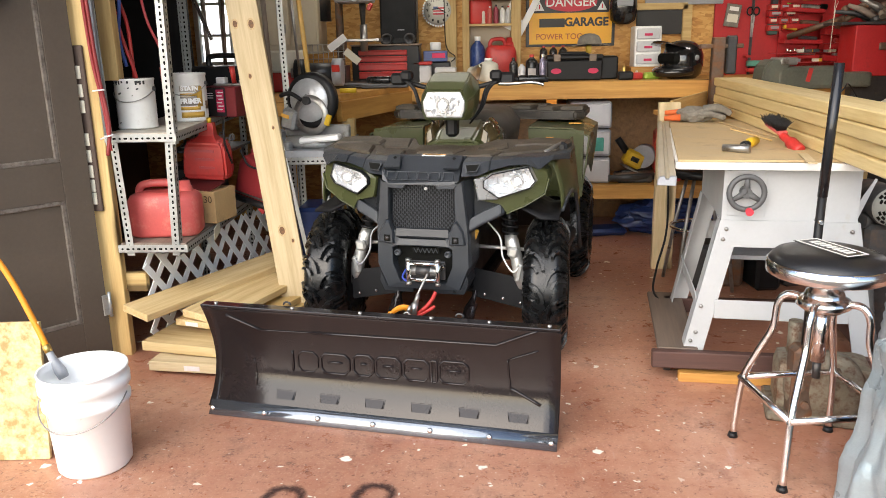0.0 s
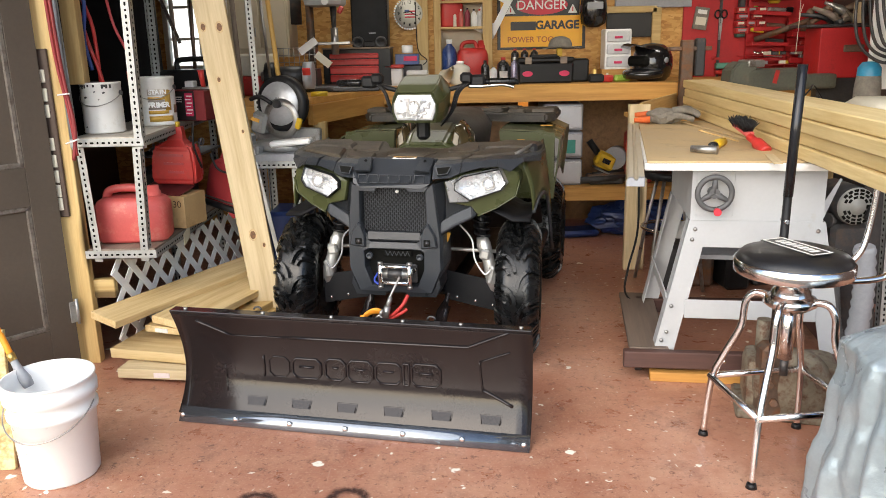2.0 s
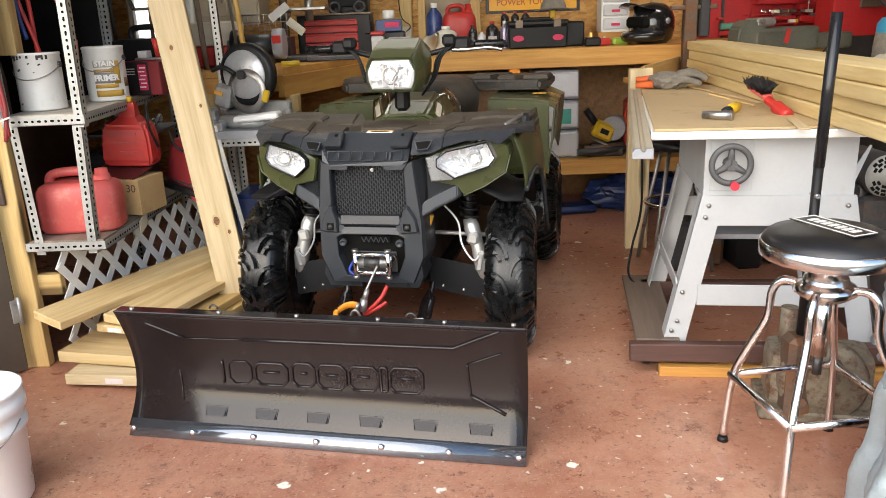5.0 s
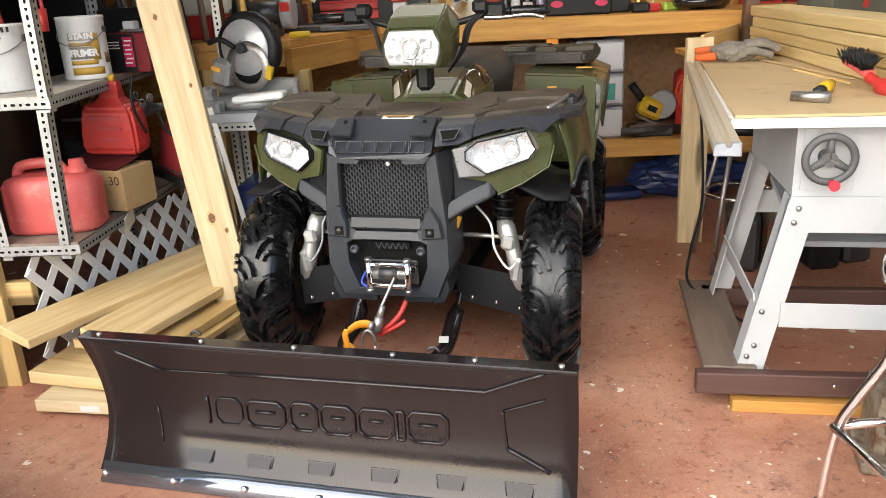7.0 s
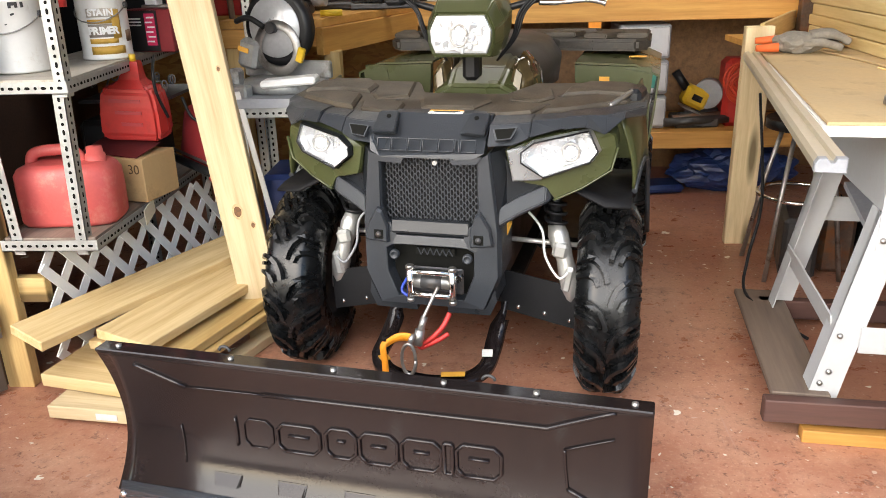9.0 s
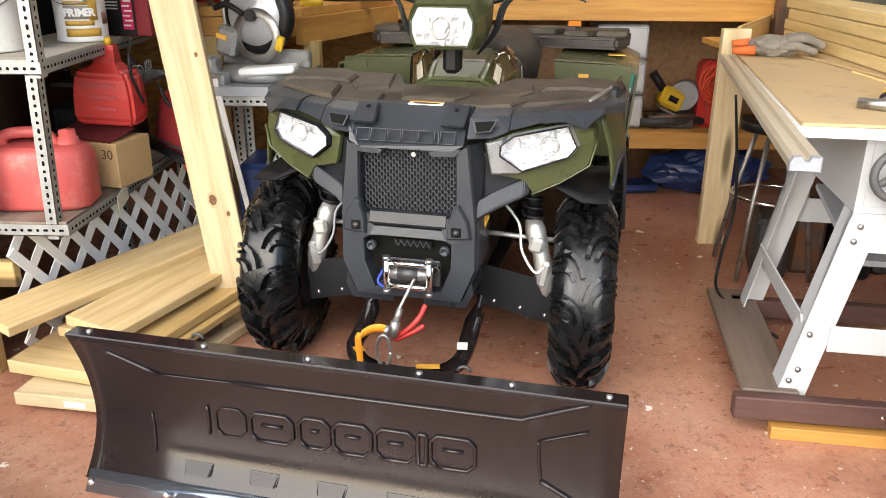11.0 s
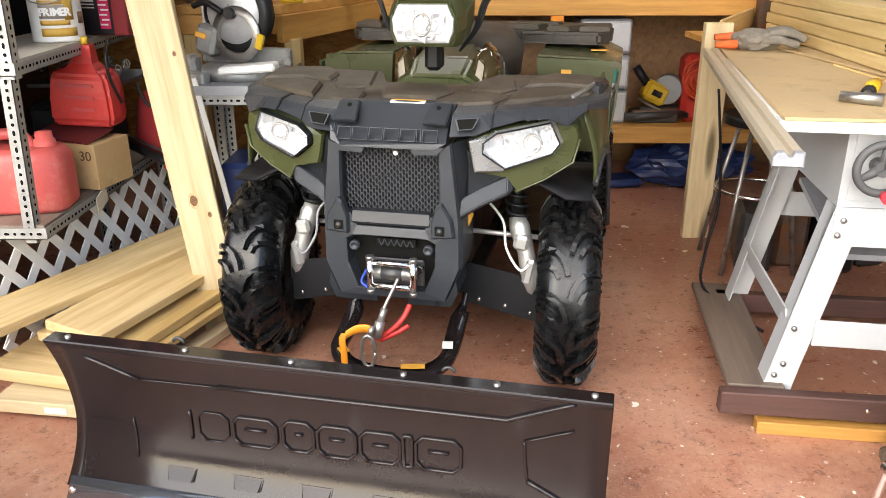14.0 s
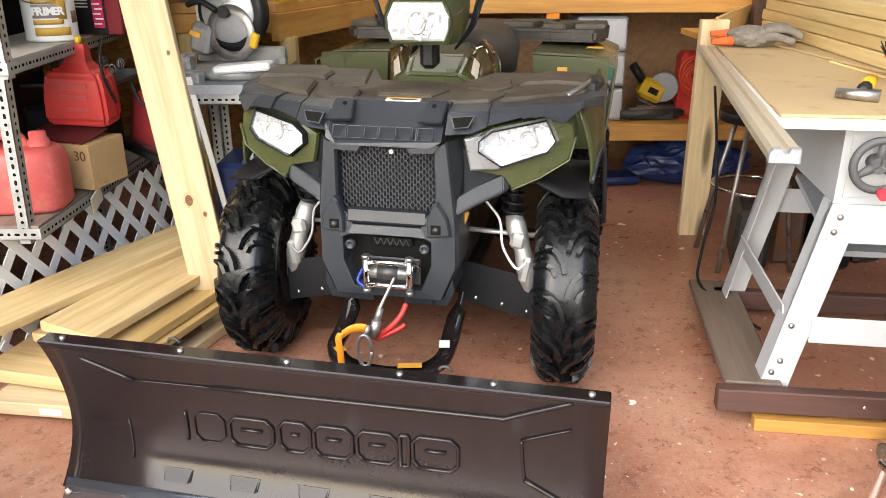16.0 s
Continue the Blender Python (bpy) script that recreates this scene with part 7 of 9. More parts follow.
for k, (x, mt, s) in enumerate(((1.27, BLACKPL, (0.11, 0.08, 0.06)), (1.35, RED, (0.10, 0.06, 0.05)), (1.47, paint("lime_plastic", (0.30, 0.45, 0.06), 0.4), (0.13, 0.05, 0.05)), (1.27, BRASS, (0.03, 0.03, 0.1)))):
    solo("hand_tool", boxed((x, 5.90 + 0.02 * k, 1.15 + s[2] / 2), s, (0, 0, 12 * k), 0.012), mt, ("black gadget", "red pliers case", "lime green tool", "brass fitting")[k] + " lying on the bench", "hand tool")
solo("leaning_stick", swept([(1.38, 6.05, 1.16), (1.46, 6.40, 1.42)], 0.010, 8), CREAM, "thin cream stick leaning on the wall", "stick")

# small drawer cabinet
drw = thing("drawer_tower", "small white three drawer plastic tower", "drawers", pose(1.47, 6.2, 1.235))
part("shell", boxed((0, 0, 0.145), (0.20, 0.18, 0.30), bevel=0.008), WHITE, drw)
for k in range(3):
    dr = part("drawer", boxed((0, -0.092, 0.055 + 0.092 * k), (0.175, 0.012, 0.078), bevel=0.008), CLEARPL, drw)
    part("badge", boxed((0.0, -0.101, 0.05 + 0.092 * k), (0.06, 0.004, 0.018), bevel=0.002), MAGENTA, dr)
solo("support_block", boxed((1.47, 6.2, 1.1925), (0.24, 0.2, 0.083)), BENCHWOOD[0], "wooden block under the drawer tower", "block")
solo("dark_picture", boxed((1.62, 6.448, 1.57), (0.36, 0.016, 0.20), bevel=0.003), paint("black_board", (0.02, 0.018, 0.016), 0.5), "black board on the wall behind the helmet", "board")
bm = B()
for c, s in (((1.53, 6.43, 1.68), (0.6, 0.03, 0.05)), ((1.83, 6.43, 1.55), (0.07, 0.03, 0.28))):
    box(bm, c, s, bevel=0.003)
solo("wall_batten", bm, PINE[0], "pine frame nailed to the rear wall", "frame")
solo("grey_sheet", boxed((1.80, 6.435, 1.80), (0.60, 0.03, 0.22), bevel=0.004), GREYPL, "grey metal sheet high on the rear wall", "sheet")

# helmet
hel = thing("crash_helmet", "black full-face off-road helmet on the bench", "helmet", pose(1.70, 5.98, 1.15, 0, 0, -58))
HGLOSS = paint("gloss_black_shell", (0.012, 0.012, 0.013), 0.15, coat=0.6, bump=0.0)
bm = B()
lathe(bm, [(0.095, 0.0), (0.125, 0.03), (0.140, 0.10), (0.138, 0.17), (0.118, 0.225), (0.075, 0.262), (0.001, 0.275)], 32)
bmesh.ops.scale(bm, vec=(1.0, 1.12, 1.0), verts=bm.verts)
part("shell", bm, HGLOSS, hel)
bm = B()
slab(bm, [[Vector((0.13 * math.sin(a), -0.11 - 0.15 * k + 0.04 * abs(a), 0.245 + 0.03 * k - 0.03 * a * a)) for a in (-0.9, -0.5, 0, 0.5, 0.9)] for k in (0.0, 0.5, 1.0)], 0.006)
part("peak", bm, HGLOSS, hel)
part("chin_bar", swept(smooth_line([(-0.125, -0.04, 0.06), (-0.10, -0.16, 0.05), (0, -0.215, 0.05), (0.10, -0.16, 0.05), (0.125, -0.04, 0.06)]), 0.034, 10), HGLOSS, hel)
part("eye_opening", boxed((0, -0.14, 0.145), (0.20, 0.06, 0.075), bevel=0.02), HOLE, hel)
for s in (-1, 1):
    bm = B()
    lathe(bm, [(0.02, 0), (0.02, 0.008), (0.001, 0.01)], 14, pose(s * 0.135, 0.0, 0.15, 0, s * 90, 0))
    part("screw", bm, GREYPL, hel)
vis = thing("face_shield", "black welding helmet hanging on the wall", "face shield", pose(1.32, 6.36, 1.68))
bm = B()
lathe(bm, [(0.05, -0.13), (0.10, -0.10), (0.115, 0.0), (0.10, 0.10), (0.05, 0.13), (0.001, 0.14)], 20)
bmesh.ops.scale(bm, vec=(0.95, 0.7, 1.0), verts=bm.verts)
part("shell", bm, HGLOSS, vis)
part("window", boxed((0, -0.078, 0.03), (0.12, 0.02, 0.055), bevel=0.004), GREYPL, vis)

# red tool chest and loudspeaker
chest = thing("tool_chest", "black steel tool chest with four red drawers", "tool chest", pose(-0.49, 6.0, 1.15))
part("case", boxed((0, 0.02, 0.14), (0.50, 0.26, 0.27), bevel=0.006), BLACKPL, chest)
part("top_edge", boxed((0, 0.02, 0.279), (0.51, 0.27, 0.012), bevel=0.003), OLDWOOD[0], chest)
for k, (z, h) in enumerate(((0.225, 0.035), (0.18, 0.04), (0.125, 0.055), (0.065, 0.05))):
    dr = part("drawer", boxed((-0.02, -0.115, z), (0.36, 0.02, h), bevel=0.005), RED, chest)
    part("pull", boxed((-0.02, -0.128, z + h * 0.32), (0.34, 0.012, 0.008), bevel=0.002), REDPAINT, dr)
spk = thing("loudspeaker", "black loudspeaker standing on the tool chest", "loudspeaker", pose(-0.40, 6.10, 1.436))
part("cabinet", boxed((0, 0.03, 0.20), (0.27, 0.22, 0.40), bevel=0.008), BLACKPL, spk)
part("grille_cloth", boxed((0, -0.087, 0.21), (0.25, 0.012, 0.34), bevel=0.004), paint("black_speaker_cloth", (0.01, 0.01, 0.011), 0.9), spk)
part("badge", boxed((0.02, -0.095, 0.10), (0.05, 0.003, 0.007)), GREYPL, spk)
for x in (-0.085, 0.085):
    bm = B()
    lathe(bm, [(0.030, 0.0), (0.042, 0.0), (0.042, 0.05), (0.030, 0.055), (0.024, 0.03), (0.001, 0.02)], 18, pose(x, -0.095, 0.035, 90, 0, 0))
    part("port", bm, DARKSTEEL, spk)

# drill press
dp = thing("drill_press", "grey bench drill press with a steel column", "drill press", pose(-0.72, 5.62, 1.15))
part("base", boxed((0.06, -0.10, 0.018), (0.28, 0.34, 0.036), bevel=0.008), DARKSTEEL, dp)
part("column", swept([(-0.06, 0.05, 0.03), (-0.06, 0.05, 0.75)], 0.028, 16), RUST, dp)
part("collar", swept([(-0.06, 0.05, 0.25), (-0.06, 0.05, 0.33)], 0.045, 16), STEEL, dp)
part("table", boxed((0.10, -0.05, 0.315), (0.28, 0.2, 0.02), bevel=0.004), STEEL, dp)
part("table_post", swept([(0.12, -0.04, 0.24), (0.12, -0.04, 0.42)], 0.026, 12), STEEL, dp)
part("quill", swept([(0.12, -0.05, 0.40), (0.12, -0.05, 0.56)], [0.014, 0.024], 12), DARKSTEEL, dp)
part("head", boxed((0.07, -0.06, 0.64), (0.26, 0.26, 0.16), bevel=0.03, seg=2), SAWGREY, dp)
part("motor", swept([(-0.20, 0.10, 0.45), (-0.20, 0.10, 0.78)], 0.075, 16), DARKSTEEL, dp)
part("hub", swept([(0.09, -0.19, 0.585), (0.09, -0.22, 0.585)], 0.022, 14), WHITE, dp)
part("switch", boxed((0.19, -0.20, 0.53), (0.03, 0.03, 0.05), (0, 30, 0), 0.006), RED, dp)

# bench grinder
gr = thing("bench_grinder", "grey bench grinder with a red guard mark", "bench grinder", pose(-0.82, 5.05, 1.15))
part("motor", swept([(-0.10, 0, 0.12), (0.10, 0, 0.12)], 0.06, 18), DARKSTEEL, gr)
part("foot", boxed((0, 0, 0.03), (0.16, 0.12, 0.06), bevel=0.01), DARKSTEEL, gr)
for x, mt in ((-0.12, BLACKPL), (0.12, GREYPL)):
    part("guard", swept([(x - 0.03, 0, 0.12), (x + 0.03, 0, 0.12)], 0.085, 24), mt, gr)
part("stripe", boxed((0.12, -0.085, 0.14), (0.05, 0.01, 0.06), (20, 0, 0), 0.003), RED, gr)
part("wheel_nut", swept([(-0.18, 0, 0.12), (-0.15, 0, 0.12)], 0.03, 16), STEEL, gr)
# wire basket with cards
wb = thing("wire_basket", "steel wire basket holding cards and papers", "basket", pose(-0.86, 5.5, 1.30))
for k in range(9):
    part("wire", swept([(-0.14 + 0.035 * k, -0.08, 0.0), (-0.14 + 0.035 * k, -0.08, 0.14)], 0.003, 6), STEEL, wb)
for k in range(4):
    part("wire", swept([(-0.15, -0.08, 0.14 * k / 3), (0.15, -0.08, 0.14 * k / 3)], 0.003, 6), STEEL, wb)
part("card", boxed((0.10, -0.09, 0.15), (0.14, 0.003, 0.05), (0, -35, 0)), LABELW, wb)
part("card", boxed((0.20, -0.10, 0.06), (0.12, 0.003, 0.05), (0, 40, 0)), CREAM, wb)
part("stand", boxed((0, 0, -0.075), (0.3, 0.2, 0.148)), DARKSTEEL, wb)
solo("black_lever_bar", boxed((-0.44, 5.35, 1.165), (0.32, 0.07, 0.03), (0, 0, 4), 0.006), DARKSTEEL, "dark steel bar lying on the side bench", "steel bar")
solo("yellow_grip", swept([(-0.66, 4.84, 1.165), (-0.56, 4.86, 1.165)], 0.016, 10), YELLOW, "yellow tool grip on the side bench", "tool")
bins = thing("storage_bin", "white and red plastic bin on the side bench", "bin", pose(-1.12, 5.2, 1.15))
part("lower", boxed((0, 0, 0.06), (0.3, 0.25, 0.12), bevel=0.01), RED, bins)
part("upper", boxed((0, 0, 0.19), (0.31, 0.26, 0.135), bevel=0.01), CREAM, bins)

# wall cabinets
wc = thing("wall_cabinet", "beige two door wall cabinet", "cabinet", pose(-1.12, 5.55, 1.38))
part("body", boxed((0, 0.16, 0.5), (0.42, 0.32, 1.0), bevel=0.004), BEIGE, wc)
for x, w in ((-0.085, 0.19), (0.115, 0.17)):
    d_ = part("door", boxed((x, -0.012, 0.52), (w, 0.02, 0.92), bevel=0.004), BEIGE, wc)
    part("handle", swept([(x + (0.07 if x < 0 else -0.06), -0.03, 0.14), (x + (0.07 if x < 0 else -0.06), -0.03, 0.2)], 0.006, 8), STEEL, d_)
wc2 = thing("fridge_panel", "white painted metal cupboard on the wall", "cupboard", pose(-1.42, 5.5, 1.36))
part("body", boxed((0, 0.16, 0.5), (0.20, 0.34, 1.0), bevel=0.01), WHITE, wc2)
solo("broom_handle", swept([(-0.755, 4.45, 1.15), (-0.90, 4.75, 2.2)], 0.014, 10), paint("yellow_handle_wood", (0.62, 0.38, 0.10), 0.45), "yellow wooden broom handle leaning on the cabinet", "handle")
cab_post = thing("angle_post", "galvanised slotted angle post by the side bench", "post")
slotted(cab_post, (-0.93, 4.58, 0.0), (-0.965, 4.58, 2.2), (1, 0, 0), (0, 1, 0))

# ---------- mitre saw on an angle-iron stand ----------
st = thing("saw_stand", "galvanised slotted-angle stand under the mitre saw", "stand")
for x, y in ((-0.88, 4.12), (-0.62, 4.12), (-0.88, 4.55), (-0.62, 4.55)):
    slotted(st, (x, y, 0), (x, y, 0.84), (1, 0, 0) if x < -0.7 else (-1, 0, 0), (0, 1, 0) if y < 4.3 else (0, -1, 0))
slotted(st, (-0.90, 4.11, 0.82), (-0.60, 4.11, 0.82), (0, 0, 1), (0, 1, 0), "beam")
part("top", boxed((-0.75, 4.335, 0.879), (0.34, 0.48, 0.036)), GREYPL, st)
ms = thing("mitre_saw", "grey cast mitre saw with a black blade guard", "mitre saw", pose(-0.72, 4.34, 0.90, 0, 0, -20))
bm = B()
lathe(bm, [(0.001, 0.0), (0.17, 0.0), (0.18, 0.02), (0.17, 0.045), (0.001, 0.05)], 32)
part("turntable", bm, CASTGREY, ms)
part("fence", boxed((-0.02, 0.05, 0.075), (0.42, 0.03, 0.07), bevel=0.006), CASTGREY, ms)
part("arm_table", boxed((0.10, -0.12, 0.05), (0.22, 0.10, 0.03), (0, -4, 20), 0.008), WHITE, ms)
part("front_scale", boxed((-0.10, -0.20, 0.0), (0.13, 0.05, 0.08), (0, 0, -6), 0.008), GALV, ms)
part("knob", boxed((-0.15, -0.13, 0.05), (0.05, 0.06, 0.09), bevel=0.012), CASTGREY, ms)
part("guard_block", boxed((-0.15, 0.0, 0.14), (0.09, 0.10, 0.12), (0, 15, 0), 0.015), CASTGREY, ms)
part("warning_label", boxed((-0.16, -0.053, 0.16), (0.05, 0.003, 0.02), (0, 15, 0)), LABELY, ms)
bm = B()
lathe(bm, [(0.001, 0.03), (0.13, 0.03), (0.152, 0.022), (0.152, -0.022), (0.13, -0.03), (0.001, -0.03)], 40, pose(-0.02, 0.02, 0.245, 90, 0, 0))
part("blade_guard", bm, BLACKPL, ms)
bm = B()
lathe(bm, [(0.001, 0.036), (0.118, 0.036), (0.12, 0.03)], 40, pose(-0.025, 0.018, 0.245, 90, 0, 0))
part("blade", bm, paint("grey_saw_disc", (0.50, 0.51, 0.52), 0.35, 0.4), ms)
part("arbor", swept([(-0.025, -0.02, 0.245), (-0.025, -0.05, 0.245)], 0.022, 16), DARKSTEEL, ms)
part("link", swept(smooth_line([(-0.19, -0.04, 0.27), (-0.12, -0.05, 0.285), (-0.05, -0.05, 0.25)]), 0.012, 8), BLACKPL, ms)
bm = B()
lathe(bm, [(0.075, 0.042), (0.11, 0.042), (0.11, 0.034)], 30, pose(-0.01, 0.014, 0.165, 90, 0, 0))
part("lower_guard", bm, STEEL, ms)
part("yellow_tab", boxed((0.10, -0.03, 0.14), (0.03, 0.02, 0.06), (0, 20, 0), 0.004), YELLOW, ms)
part("motor", swept([(-0.02, 0.03, 0.28), (-0.02, 0.17, 0.29)], 0.06, 16), DARKSTEEL, ms)
solo("blue_crate", boxed((-0.74, 4.40, 0.30), (0.22, 0.3, 0.5), bevel=0.02), BLUE, "dark blue plastic crate under the saw stand", "crate")

# ---------- stowed under the rear bench ----------
for k in range(3):
    dw = thing("storage_box", "grey translucent storage box under the bench", "storage box", pose(1.02, 5.98, 0.395 + 0.205 * k), "stacked drawers")
    part("tray", boxed((0, 0, 0.1), (0.30, 0.34, 0.195), bevel=0.01), GREYPL, dw)
    part("front", boxed((0, -0.173, 0.1), (0.28, 0.012, 0.165), bevel=0.008), CLEARPL, dw)
    if k == 1:
        part("content", boxed((0.05, -0.181, 0.09), (0.09, 0.006, 0.10), bevel=0.002), paint("teal_content", (0.05, 0.28, 0.22), 0.5), dw)
dr = thing("circular_saw", "yellow and black circular saw on the lower shelf", "power saw", pose(1.36, 5.92, 0.395))
part("body", boxed((0, 0, 0.17), (0.15, 0.12, 0.12), (0, 25, 0), 0.02), YELLOW, dr)
part("handle", swept([(-0.05, 0, 0.22), (-0.12, 0.02, 0.32)], 0.026, 10), BLACKPL, dr)
part("guard", swept([(0.06, -0.05, 0.19), (0.10, 0.05, 0.19)], 0.085, 20), GREYPL, dr)
part("shoe", boxed((0.03, 0, 0.07), (0.25, 0.13, 0.012), (0, 25, 0), 0.003), STEEL, dr)
part("badge", boxed((0.0, -0.064, 0.17), (0.06, 0.004, 0.035), (0, 25, 0)), BLKBOT, dr)
part("rest", boxed((0, 0, 0.03), (0.26, 0.2, 0.06), bevel=0.01), DARKSTEEL, dr)
for k in range(4):
    solo("scrap_pipe", swept([(1.16 + 0.05 * k, 5.80 + 0.03 * k, 0.435 + 0.012 * k), (1.55, 5.86 + 0.05 * k, 0.44 + 0.014 * k)], 0.026, 10), (DARKSTEEL, RUST)[k % 2], "dark steel pipe lying on the lower shelf", "pipe", group="scrap pipes")
reel = thing("cord_reel", "red cord reel wound with red cable", "cord reel", pose(1.62, 5.92, 0.395))
part("frame", boxed((0, 0, 0.20), (0.22, 0.16, 0.40), bevel=0.03), RED, reel)
rnd = random.Random(2)
REELCORD = paint("orange_red_cable", (0.62, 0.06, 0.02), 0.5)
for k in range(9):
    cx, cz, rr = rnd.uniform(-0.02, 0.02), 0.25 + rnd.uniform(-0.05, 0.05), rnd.uniform(0.07, 0.11)
    part("cable_turn", swept([(cx + rr * math.cos(a) * 1.1, -0.09 - 0.006 * k % 0.03, cz + rr * math.sin(a)) for a in (2 * math.pi * j / 18 for j in range(19))], 0.008, 6), REELCORD, reel)
part("dark_side", boxed((0.10, -0.05, 0.12), (0.05, 0.12, 0.2), bevel=0.01), BLACKPL, reel)
cloth = B()
bmesh.ops.create_icosphere(cloth, subdivisions=4, radius=1.0)
for v in cloth.verts:
    k = 1 + 0.30 * noise.noise(v.co * 2.2) + 0.12 * noise.noise(v.co * 6.0)
    v.co = Vector((v.co.x * 0.36 * k, v.co.y * 0.16 * k, max(-0.12, v.co.z * 0.14 * k)))
solo("blue_tarpaulin", cloth, BLUE, "crumpled dark blue tarpaulin under the bench", "tarpaulin", pose(1.62, 5.90, 0.125))
solo("blue_rag", boxed((1.15, 5.85, 0.03), (0.3, 0.2, 0.05), (0, 0, 8), 0.02), BLUE, "folded blue cloth on the floor", "cloth")
# plain black box below the worktop
mover = solo("black_bench_box", boxed((0.55, 6.1, 0.30), (0.5, 0.4, 0.6), bevel=0.02), BLACKPL, "plain black box under the bench", "crate")

# ---------- tools on the saw table ----------
glove = thing("work_gloves", "grey work gloves with orange cuffs on the hardboard", "gloves", pose(1.44, 4.68, 0.964, 0, 0, -14))
rnd = random.Random(11)
bm = B()
for k in range(2):
    for j in range(4):
        y0 = -0.06 + 0.032 * j + 0.02 * k
        bm = B()
        sweep(bm, smooth_line([(0.02 + 0.05 * k, y0, 0.035 + 0.035 * k), (0.10 + 0.05 * k, y0 - 0.01, 0.05 + 0.03 * k), (0.19 + 0.03 * k, y0 - 0.015 + 0.01 * j, 0.028 + 0.02 * k)]), [0.02] * 8 + [0.017] * 4 + [0.012], 8)
        part("finger", bm, GLOVE, glove)
bm = B()
bmesh.ops.create_icosphere(bm, subdivisions=3, radius=1.0)
for v in bm.verts:
    k = 1 + 0.25 * noise.noise(v.co * 2.5)
    v.co = Vector((v.co.x * 0.10 * k + 0.02, v.co.y * 0.08 * k - 0.01, max(0.0, 0.04 + v.co.z * 0.05 * k)))
part("palm", bm, GLOVE, glove)
for dy, z in ((-0.05, 0.022), (0.04, 0.045)):
    part("cuff", swept([(-0.06, dy, z + 0.004), (-0.15, dy - 0.005, z)], [0.03, 0.02], 10, flat=0.7), paint("orange_cuff", (0.72, 0.14, 0.03), 0.7), glove)
ham = thing("hammer", "steel claw hammer with a yellow and black handle", "hammer", pose(1.33, 3.42, 0.966, 0, 0, 57) @ Matrix.Scale(1.2, 4))
part("head", swept([(-0.06, -0.045, 0.012), (-0.06, 0.05, 0.014)], [0.017, 0.012], 10), STEEL, ham)
part("neck", swept([(-0.06, 0, 0.012), (0.05, 0, 0.012)], 0.009, 8), STEEL, ham)
part("collar", swept([(0.03, 0, 0.012), (0.07, 0, 0.012)], 0.017, 10), BLACKPL, ham)
part("grip", swept([(0.065, 0, 0.012), (0.12, 0, 0.015), (0.19, 0, 0.014)], [0.017, 0.019, 0.016], 12), YELLOW, ham)
brush = thing("bench_brush", "red handled bench brush with black bristles", "brush", pose(1.545, 3.58, 0.970, 0, 12, -78))
part("handle", swept(smooth_line([(0.02, 0, 0.045), (0.10, 0, 0.035), (0.17, 0, 0.024)]), [0.018] * 5 + [0.027] * 7 + [0.020], 12), RED, brush)
part("block", boxed((-0.04, 0, 0.06), (0.13, 0.045, 0.02), (0, 5, 0), 0.005), FADEDRED, brush)
bm = B()
for k in range(420):
    x, y = -0.105 + 0.115 * rnd.random(), -0.022 + 0.044 * rnd.random()
    sweep(bm, [(x, y, 0.06), (x + 0.05 * (rnd.random() - 0.5), y + 0.07 * (rnd.random() - 0.5), 0.092 + 0.02 * rnd.random())], 0.0016, 4)
tagged(part("bristles", bm, BLACKPL, brush), kind="stuff")
solo("wood_sliver", boxed((0, 0, 0), (0.26, 0.035, 0.006), (0, 0, 0), 0.001), PALE[0], "pale wooden shim lying on the hardboard", "shim", pose(1.50, 3.14, 0.969, 0, 0, 76))
solo("wood_sliver", boxed((0, 0, 0), (0.20, 0.012, 0.006), (0, 0, 0), 0.001), PINE[0], "thin wooden shim on the hardboard", "shim", pose(1.46, 3.70, 1.0, 0, 12, -40))

# bar clamp standing at the bench corner
cl = thing("pipe_clamp", "rusty steel clamp standing at the bench corner", "clamp", pose(1.86, 5.66, 0.96))
part("bar", boxed((0, 0, 0.24), (0.085, 0.06, 0.48), bevel=0.006), RUST, cl)
part("jaw", boxed((0.02, 0, 0.42), (0.30, 0.05, 0.03), bevel=0.006), RUST, cl)
part("slide", boxed((0.09, 0.0, 0.36), (0.07, 0.06, 0.26), bevel=0.01), DARKSTEEL, cl)
# bench vise
VISEGREY = paint("grey_green_vise_paint", (0.13, 0.135, 0.105), 0.5, 0.35, var=0.3, dirt=(0.20, 0.16, 0.12), dirt_at=0.62)
vi = thing("bench_vise", "big worn grey bench vise", "vise", pose(2.35, 5.50, 0.945, 0, 0, 8))
part("base", boxed((0, 0, 0.06), (0.26, 0.2, 0.12), bevel=0.02), DARKSTEEL, vi)
part("body", boxed((0.05, 0, 0.22), (0.44, 0.14, 0.15), bevel=0.025, seg=2), VISEGREY, vi)
bm = B()
prism(bm, [(-0.30, 0.05), (-0.16, 0.05), (-0.12, 0.15), (-0.17, 0.17), (-0.18, 0.26), (-0.08, 0.30), (-0.08, 0.34), (-0.22, 0.345), (-0.27, 0.30)], 0.15, pose(0, 0.075, 0, 90, 0, 0), 0.012)
part("front_jaw", bm, VISEGREY, vi)
part("anvil", boxed((0.36, 0, 0.20), (0.30, 0.11, 0.10), bevel=0.018, seg=2), VISEGREY, vi)
part("screw_bar", swept([(-0.33, -0.09, 0.13), (-0.31, 0.10, 0.19)], 0.010, 8), STEEL, vi)
part("jaw_plate", boxed((-0.10, 0, 0.33), (0.12, 0.16, 0.05), bevel=0.008), STEEL, vi)
